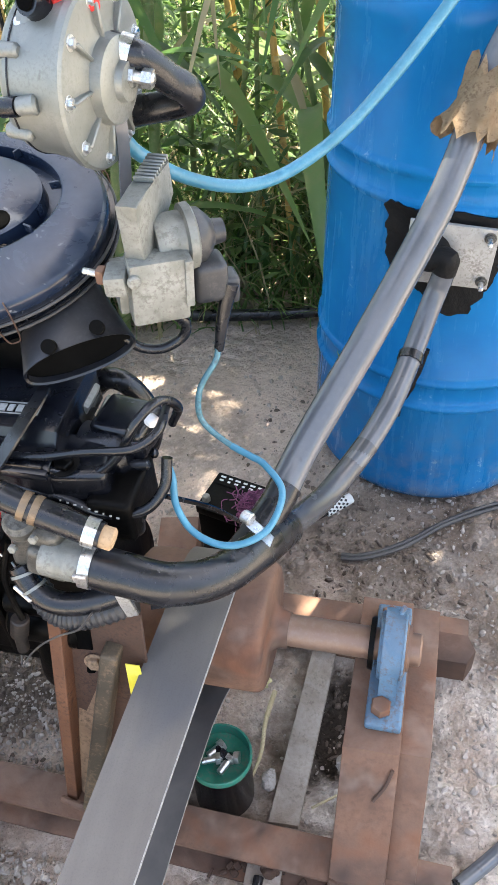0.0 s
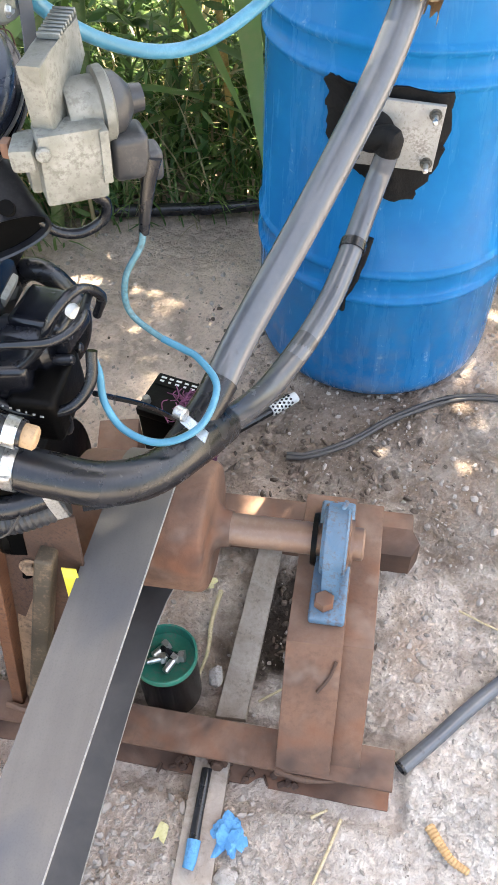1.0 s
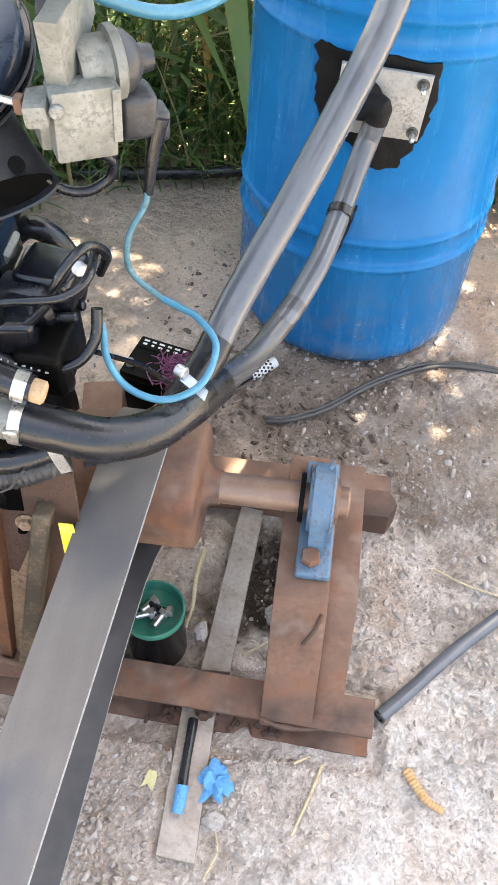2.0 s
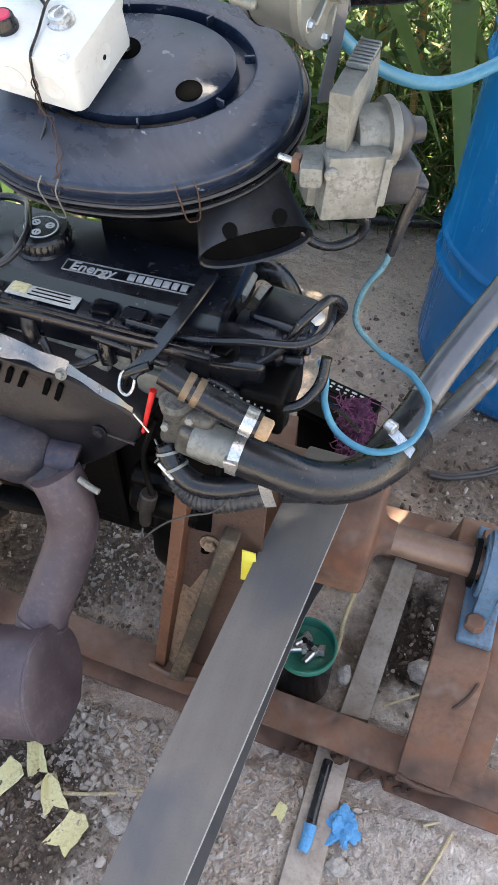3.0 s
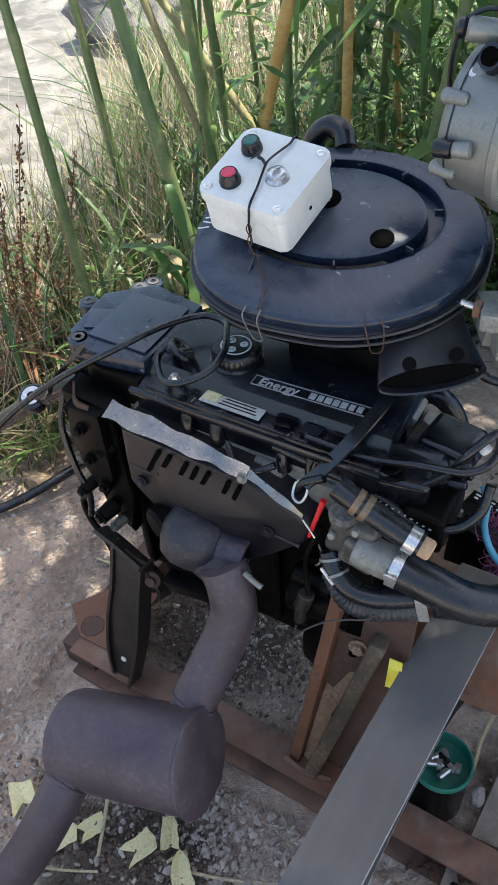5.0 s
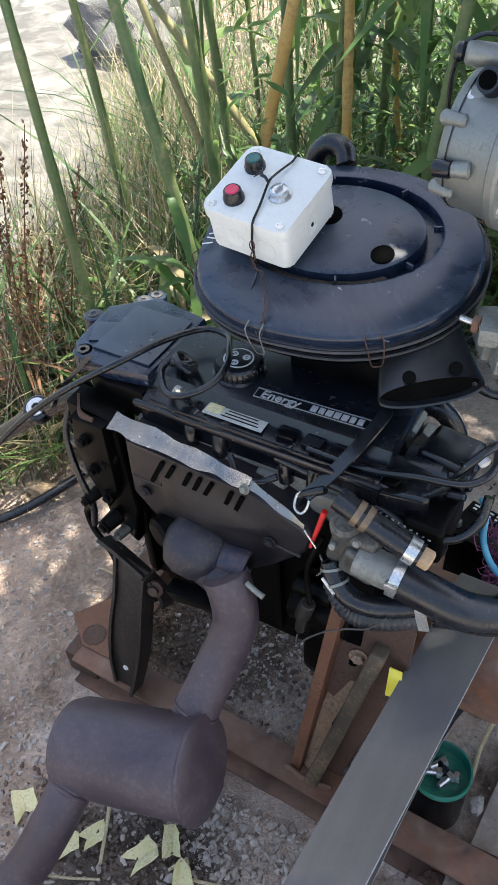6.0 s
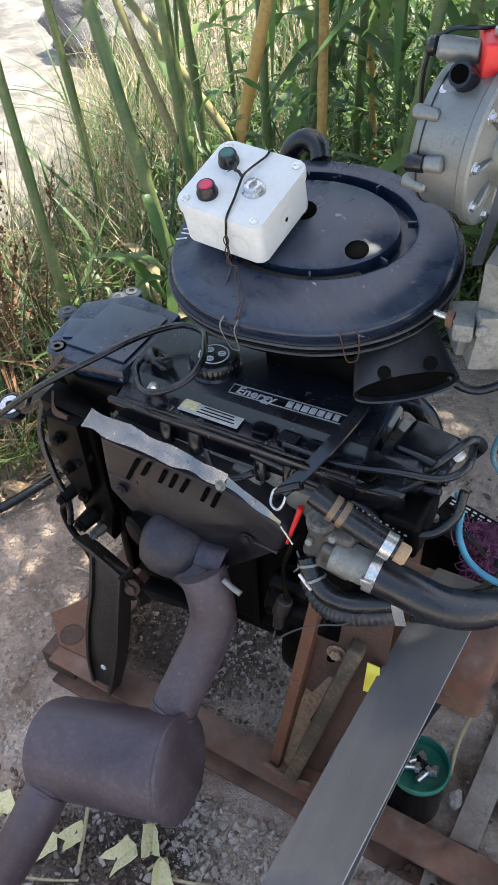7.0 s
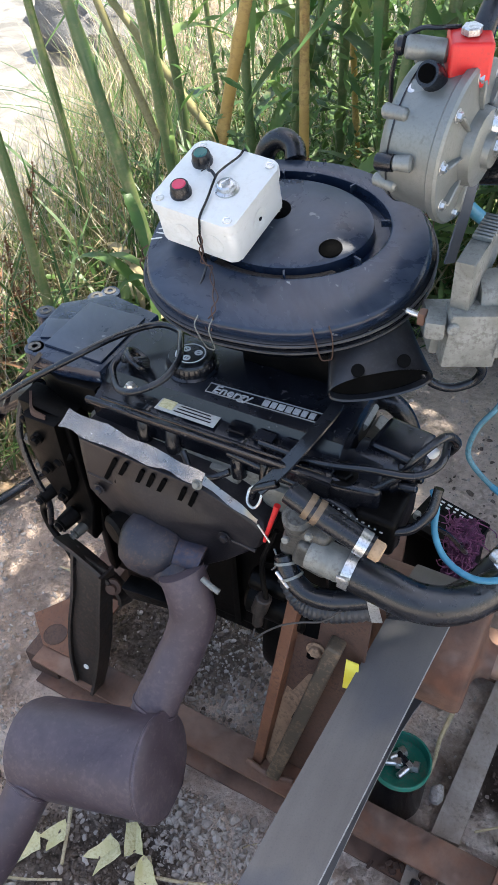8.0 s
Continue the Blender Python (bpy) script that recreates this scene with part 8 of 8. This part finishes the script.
def cane_kind(height, radius, leaves, material, leaf_material, label, seed, lean=(0.0, 0.0), low=0.14):
    rnd = random.Random(seed)
    ob = empty("cane", (0, 0, 0), label, "cane", "canes")
    pts = [Vector((lean[0] * t * t * 0.4 + lean[0] * t * 0.6, lean[1] * t, height * t - 0.03)) for t in (0, 0.25, 0.5, 0.75, 1.0)]
    path = curve_points(pts, 12)
    bm = B()
    rings = []
    for i, q in enumerate(path):
        t = i / (len(path) - 1)
        joint = 1.14 if i % 5 == 0 else (1.0 if i % 5 != 1 else 0.96)
        r = radius * (1 - 0.55 * t) * joint
        rings.append([bm.verts.new(q + Vector((r * math.cos(a), r * math.sin(a), 0))) for a in (2 * math.pi * k / 12 for k in range(12))])
    loft(bm, rings, True, True)
    part("stalk", bm, material, ob)
    for j in range(leaves):
        t = low + (0.98 - low) * (j + rnd.random() * 0.6) / leaves
        q = path[min(int(t * (len(path) - 1)), len(path) - 1)]
        a = rnd.uniform(0, 6.3)
        length, w = rnd.uniform(0.34, 0.70) * min(1.0, 0.25 + height / 2.2), rnd.uniform(0.014, 0.028) * (0.5 if leaf_material is M_DRY else 1.0)
        out = Vector((math.cos(a), math.sin(a), 0))
        side = Vector((-out.y, out.x, 0))
        rise, fall = rnd.uniform(0.45, 0.9), rnd.uniform(0.4, 1.3)
        bm = B()
        prev = None
        for i in range(9):
            s = i / 8
            p = q + out * (length * s * (0.55 + 0.35 * s)) + Vector((0, 0, length * (rise * s - fall * s * s)))
            ww = w * min(1.0, 0.35 + 3.0 * s) * (1 - s ** 2.2) + 0.0006
            row = [bm.verts.new(p - side * ww + Vector((0, 0, ww * 0.35))), bm.verts.new(p), bm.verts.new(p + side * ww + Vector((0, 0, ww * 0.35)))]
            if prev:
                for k in range(2):
                    bm.faces.new((prev[k], prev[k + 1], row[k + 1], row[k]))
            prev = row
        part("leaf", bm, leaf_material if rnd.random() < 0.93 else M_DRY, ob)
    return ob


KINDS = [
    cane_kind(2.3, 0.015, 11, M_STALK, M_LEAF, "thick green cane with long arching leaves", 1, (0.15, 0.0)),
    cane_kind(1.9, 0.011, 10, M_STALK, M_LEAF_DARK, "slender green cane with dark leaves", 2, (-0.1, 0.1)),
    cane_kind(2.1, 0.012, 6, M_STALK_DRY, M_DRY, "dry yellow cane with a few straw leaves", 3, (0.12, 0.08)),
    cane_kind(1.5, 0.009, 9, M_STALK, M_LEAF, "young green cane with fresh leaves", 4, (0.05, -0.15)),
    cane_kind(1.7, 0.010, 5, M_STALK_DRY, M_DRY, "thin straw-coloured cane leaning over", 5, (-0.35, 0.1)),
    cane_kind(2.4, 0.0145, 5, M_STALK, M_LEAF, "thick bare green cane with leaves near its top", 6, (0.012, 0.0), 0.6),
    cane_kind(2.3, 0.012, 3, M_STALK_DRY, M_LEAF, "bare yellow cane with few leaves", 8, (0.01, 0.0), 0.7),
    cane_kind(2.3, 0.012, 3, M_STALK_PALE, M_LEAF, "bare straw-green cane leaning across the others", 13, (0.012, 0.0), 0.75),
    cane_kind(0.42, 0.006, 9, M_STALK, M_LEAF, "short green reed shoot with broad arching leaves", 11, (0.03, 0.0), 0.1),
]
# those that stand close behind the engine: place, way up, kind, girth
NEAR = (
    ((-1.42, 1.34), (-0.055, 0.0, 0.998), 5, 1.0), ((-1.665, 1.85), (-0.108, 0.0, 0.994), 5, 1.05), ((-1.13, 1.52), (-0.205, 0.0, 0.979), 5, 1.3), ((-1.21, 1.90), (-0.369, 0.0, 0.929), 7, 1.1),
    ((-1.045, 2.20), (-0.659, 0.0, 0.752), 7, 1.35), ((-1.38, 1.95), (-0.082, 0.0, 0.997), 5, 1.25), ((-1.38, 2.05), (-0.105, 0.0, 0.995), 5, 1.1), ((-1.335, 1.80), (0.262, 0.0, 0.965), 6, 1.6),
    ((-1.07, 2.10), (0.002, 0.0, 1.0), 6, 1.4), ((-0.85, 1.97), (0.091, 0.0, 0.996), 0, 1.2), ((-1.28, 2.20), (-0.094, 0.0, 0.996), 0, 1.1), ((-1.09, 2.40), (0.064, 0.0, 0.998), 0, 1.1),
    ((-1.24, 1.75), (-0.063, -0.041, 0.997), 5, 1.0), ((-1.20, 2.25), (0.076, 0.049, 0.996), 0, 1.0), ((-0.78, 2.11), (0.150, 0.043, 0.988), 0, 1.2), ((-0.40, 2.32), (-0.023, -0.007, 1.0), 2, 1.0),
    ((-1.17, 1.36), (0.05, 0.0, 1.0), 8, 1.0), ((-1.02, 1.52), (0.0, -0.05, 1.0), 8, 1.0), ((-1.25, 1.50), (0.0, 0.0, 1.0), 8, 1.2), ((-1.36, 1.62), (0.0, 0.0, 1.0), 8, 1.0), ((-0.61, 2.47), (0.089, 0.025, 0.996), 2, 1.0), ((-0.21, 2.27), (-0.221, -0.063, 0.973), 3, 1.2), ((-1.26, 2.20), (0.229, 0.147, 0.962), 1, 1.1), ((-0.50, 2.25), (0.05, 0.02, 1.0), 3, 1.0), ((-0.10, 2.30), (0.02, 0.05, 1.0), 1, 1.0), ((-0.30, 2.5), (-0.1, 0.05, 1.0), 2, 1.0),
    ((-0.62, 2.28), (0.06, 0.0, 1.0), 3, 1.1), ((-0.92, 2.30), (0.10, 0.0, 1.0), 1, 1.2), ((-0.74, 2.42), (-0.05, 0.0, 1.0), 3, 1.2),
)
first = set()
places = [(x, y, Vector(d), k, random.uniform(0, 360), g) for (x, y), d, k, g in NEAR]
while len(places) < 95:
    x, y = random.uniform(-2.4, 1.3), 2.25 + 2.9 * random.random() ** 1.2
    if (x - 0.04) ** 2 + (y - 1.7) ** 2 < 0.2 or (x < -1.7 and random.random() < 0.6) or gz(x, y) < -0.05:
        continue
    places.append((x, y, Vector((random.uniform(-0.12, 0.12), random.uniform(-0.1, 0.1), 1)), random.choice((0, 1, 1, 2, 2, 3, 3, 4)), random.uniform(0, 360), 1.0))
for x, y, d, k, h, g in places:
    m = Matrix.Translation(Vector((x, y, 0)) + d * (gz(x, y) / d.z)) @ axes_to(d, (0, 1, 0)).to_4x4() @ Matrix.Rotation(radians(h), 4, "Z")
    if k in first:
        ob = copy_thing(KINDS[k], m)
    else:
        first.add(k)
        ob = KINDS[k]
        ob.matrix_basis = m
    ob.scale = (g, g, 1.0)

# broad drooping reed leaves at the foot of the thick cane
for base, tip, w in (((-1.20, 1.45, 0.36), (-1.42, 1.42, 0.42), 0.020), ((-1.20, 1.45, 0.42), (-1.33, 1.38, 0.22), 0.017), ((-1.18, 1.45, 0.42), (-1.12, 1.36, 0.20), 0.014), ((-1.20, 1.46, 0.44), (-1.46, 1.48, 0.30), 0.014), ((-1.19, 1.46, 0.46), (-1.30, 1.52, 0.60), 0.015), ((-0.86, 2.0, 1.30), (-0.80, 1.92, 0.72), 0.021), ((-1.16, 2.0, 1.35), (-1.12, 1.9, 0.75), 0.022), ((-1.02, 2.05, 1.35), (-0.98, 1.98, 0.85), 0.018), ((-0.80, 2.1, 0.95), (-0.58, 1.98, 0.62), 0.018), ((-0.20, 2.25, 1.0), (-0.16, 2.08, 0.52), 0.020), ((-0.30, 2.25, 1.1), (-0.42, 2.05, 0.70), 0.018)):
    a, b = Vector(base), Vector(tip)
    side = Vector((-(b - a).y, (b - a).x, 0)).normalized() if (b - a).xy.length > 0.1 else Vector((0.8, -0.6, 0))
    bm, prev = B(), None
    for i in range(11):
        t = i / 10
        q = a.lerp(b, t) + Vector((0, 0, 0.28 * t * (1 - t)))
        ww = w * min(1.0, 0.35 + 2.6 * t) * (1 - t ** 2.4) + 0.0006
        row = [bm.verts.new(q - side * ww + Vector((0, 0, ww * 0.3))), bm.verts.new(q), bm.verts.new(q + side * ww + Vector((0, 0, ww * 0.3)))]
        if prev:
            for k in range(2):
                bm.faces.new((prev[k], prev[k + 1], row[k + 1], row[k]))
        prev = row
    thing("reed_leaf", bm, M_LEAF, a, "broad green reed leaf arching down among the canes", "leaf", "broad reed leaves")

# ---- dried dock by the water: rust-brown stems beset with seeds ----
M_DOCK = leaf_mat("rust_brown_seed", (0.13, 0.060, 0.028), (0.28, 0.145, 0.07), 0.3)


def dock_weed(base, tips, seed):
    rnd = random.Random(seed)
    at = Vector((base[0], base[1], gz(*base)))
    weed = empty("dock_weed", at, "dried rust-brown dock plant set with seeds on the bank", "weed", "dried docks on the bank")
    for tip in tips:
        tip = Vector(tip)
        mid = at.lerp(tip, 0.5) + Vector((rnd.uniform(-0.03, 0.03), rnd.uniform(-0.03, 0.03), 0.03))
        line = curve_points([at - Vector((0, 0, 0.01)), mid, tip], 14)
        part("stem", tube(B(), [at - Vector((0, 0, 0.01)), mid, tip], 0.0028, 7, 8, r_end=0.001), M_DOCK, weed)
        verts, faces = [], []
        for _ in range(230):
            k = rnd.random() ** 0.8
            c = Vector(line[int(k * (len(line) - 1))]).lerp(Vector(line[min(int(k * (len(line) - 1)) + 1, len(line) - 1)]), rnd.random())
            if math.sin(k * 95) < -0.35:
                continue
            spread = 0.022 * (1.05 - k)
            c = c + Vector((rnd.gauss(0, spread), rnd.gauss(0, spread), rnd.gauss(0, 0.008)))
            e = Euler((rnd.uniform(0, 6), rnd.uniform(0, 6), rnd.uniform(0, 6))).to_matrix()
            r, n = rnd.uniform(0.0035, 0.0075), len(verts)
            for q in ((1, 0, 0), (0, 0.7, 0), (-1, 0, 0), (0, -0.7, 0), (0, 0, 0.5), (0, 0, -0.5)):
                verts.append(tuple(c + e @ Vector(q) * r - at))
            for a, b in ((0, 1), (1, 2), (2, 3), (3, 0)):
                faces += [(n + a, n + b, n + 4), (n + b, n + a, n + 5)]
        me = bpy.data.meshes.new("seed_head")
        me.from_pydata(verts, [], faces)
        me.materials.append(M_DOCK)
        head = new("seed_head", me)
        head.parent = weed
        tagged(head, "dense dry rust-brown seeds", kind="stuff")
    for _ in range(16):
        a, l = rnd.uniform(0, 6.3), rnd.uniform(0.10, 0.24)
        verts, faces = [], []
        blade_verts(verts, faces, Vector((rnd.gauss(0, 0.02), rnd.gauss(0, 0.02), rnd.uniform(0.02, 0.2))), l, rnd.uniform(0.006, 0.014), Vector((math.cos(a), math.sin(a), 0)) * l * 0.7, rnd.uniform(0.9, 1.5), 6)
        me = bpy.data.meshes.new("withered_leaf")
        me.from_pydata(verts, [], faces)
        me.shade_smooth()
        me.materials.append(M_DOCK)
        leaf = new("withered_leaf", me)
        leaf.parent = weed


dock_weed((-1.66, 1.27), ((-1.451, 1.279, 0.849), (-1.49, 1.23, 0.84), (-1.60, 1.28, 0.56), (-1.66, 1.22, 0.45), (-1.56, 1.34, 0.50)), 3)
dock_weed((-1.60, 1.33), ((-1.416, 1.379, 0.72), (-1.55, 1.36, 0.50), (-1.50, 1.30, 0.42)), 8)
dock_weed((-1.58, 1.16), ((-1.463, 1.20, 0.615), (-1.489, 1.20, 0.50), (-1.53, 1.18, 0.42), (-1.50, 1.14, 0.33)), 17)
dock_weed((-1.74, 1.30), ((-1.62, 1.28, 0.62), (-1.70, 1.25, 0.50), (-1.66, 1.34, 0.40)), 12)

# ---- unseen leaves added overhead to keep the sun off all but a few flecks ----
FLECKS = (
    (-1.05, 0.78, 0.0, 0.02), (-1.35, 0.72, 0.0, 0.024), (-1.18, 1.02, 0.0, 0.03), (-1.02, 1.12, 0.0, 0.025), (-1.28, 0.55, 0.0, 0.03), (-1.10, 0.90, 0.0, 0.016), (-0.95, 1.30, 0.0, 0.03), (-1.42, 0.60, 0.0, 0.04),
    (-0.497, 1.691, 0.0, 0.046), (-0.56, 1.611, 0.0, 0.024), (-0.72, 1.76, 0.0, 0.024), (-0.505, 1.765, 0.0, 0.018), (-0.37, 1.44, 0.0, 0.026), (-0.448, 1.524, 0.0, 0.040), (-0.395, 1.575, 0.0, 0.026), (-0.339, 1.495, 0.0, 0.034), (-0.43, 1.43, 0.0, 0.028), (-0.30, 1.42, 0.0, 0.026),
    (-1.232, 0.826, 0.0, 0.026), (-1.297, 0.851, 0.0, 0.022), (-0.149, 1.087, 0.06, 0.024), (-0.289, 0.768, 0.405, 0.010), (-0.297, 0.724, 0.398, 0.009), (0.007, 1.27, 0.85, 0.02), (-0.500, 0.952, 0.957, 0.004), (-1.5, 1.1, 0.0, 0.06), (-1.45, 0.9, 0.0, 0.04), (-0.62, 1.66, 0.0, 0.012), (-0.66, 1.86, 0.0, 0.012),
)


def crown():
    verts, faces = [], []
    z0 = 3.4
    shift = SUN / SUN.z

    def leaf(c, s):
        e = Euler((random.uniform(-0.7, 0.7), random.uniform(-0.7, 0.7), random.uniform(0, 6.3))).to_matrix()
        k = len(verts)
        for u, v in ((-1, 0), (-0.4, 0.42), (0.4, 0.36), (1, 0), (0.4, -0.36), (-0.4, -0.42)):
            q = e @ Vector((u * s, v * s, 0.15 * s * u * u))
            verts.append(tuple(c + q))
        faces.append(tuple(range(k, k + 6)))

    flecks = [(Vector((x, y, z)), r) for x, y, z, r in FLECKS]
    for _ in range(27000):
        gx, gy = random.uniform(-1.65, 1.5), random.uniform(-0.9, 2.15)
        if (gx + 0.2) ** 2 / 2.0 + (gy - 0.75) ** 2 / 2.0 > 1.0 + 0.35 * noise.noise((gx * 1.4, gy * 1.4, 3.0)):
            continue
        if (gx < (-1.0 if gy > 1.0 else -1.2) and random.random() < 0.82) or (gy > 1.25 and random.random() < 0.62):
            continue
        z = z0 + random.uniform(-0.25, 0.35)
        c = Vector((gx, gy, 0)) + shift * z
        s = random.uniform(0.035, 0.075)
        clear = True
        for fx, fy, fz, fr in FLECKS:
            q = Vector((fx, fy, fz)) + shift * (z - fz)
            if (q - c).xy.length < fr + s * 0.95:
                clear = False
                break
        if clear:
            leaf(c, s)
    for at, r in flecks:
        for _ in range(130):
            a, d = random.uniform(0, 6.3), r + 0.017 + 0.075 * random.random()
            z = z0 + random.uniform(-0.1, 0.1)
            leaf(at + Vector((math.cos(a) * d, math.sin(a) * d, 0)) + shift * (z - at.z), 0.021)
    me = bpy.data.meshes.new("shade_leaf_mesh")
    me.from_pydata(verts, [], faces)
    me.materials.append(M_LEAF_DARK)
    # out-of-view tree, trunk and limbs added only to carry the shading leaves
    tree = empty("tree", (2.3, -0.9, gz(2.3, -0.9)), "unseen tree added overhead to shade the engine", "tree")
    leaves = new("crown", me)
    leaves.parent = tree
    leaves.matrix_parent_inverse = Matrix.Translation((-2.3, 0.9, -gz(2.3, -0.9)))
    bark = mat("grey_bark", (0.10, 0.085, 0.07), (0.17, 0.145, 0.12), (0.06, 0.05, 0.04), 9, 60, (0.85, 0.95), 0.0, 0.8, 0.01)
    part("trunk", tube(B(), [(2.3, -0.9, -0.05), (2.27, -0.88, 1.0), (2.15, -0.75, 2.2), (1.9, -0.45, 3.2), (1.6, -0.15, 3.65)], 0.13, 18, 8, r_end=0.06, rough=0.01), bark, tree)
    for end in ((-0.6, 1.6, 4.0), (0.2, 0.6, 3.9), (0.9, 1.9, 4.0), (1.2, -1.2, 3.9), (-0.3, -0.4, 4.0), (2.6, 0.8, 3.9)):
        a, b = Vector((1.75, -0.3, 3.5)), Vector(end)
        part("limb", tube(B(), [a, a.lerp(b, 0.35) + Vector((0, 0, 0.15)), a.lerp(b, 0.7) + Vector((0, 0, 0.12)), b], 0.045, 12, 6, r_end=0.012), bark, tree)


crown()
blades_object("bank_grass", grass_spots(900, 0.25, 0.70, 0.0032, 0.8, 0.6, x_lo=-2.7, x_hi=-1.5, y_lo=1.3, y_hi=3.2, near=False), M_LEAF, "light green grass thinning out towards the water", "grass")
blades_object("bleached_grass", grass_spots(800, 0.25, 0.75, 0.0026, 0.8, 0.6, x_lo=-2.7, x_hi=-1.5, y_lo=1.3, y_hi=3.2, near=False), M_DRY, "bleached dead grass at the water's edge", "grass")
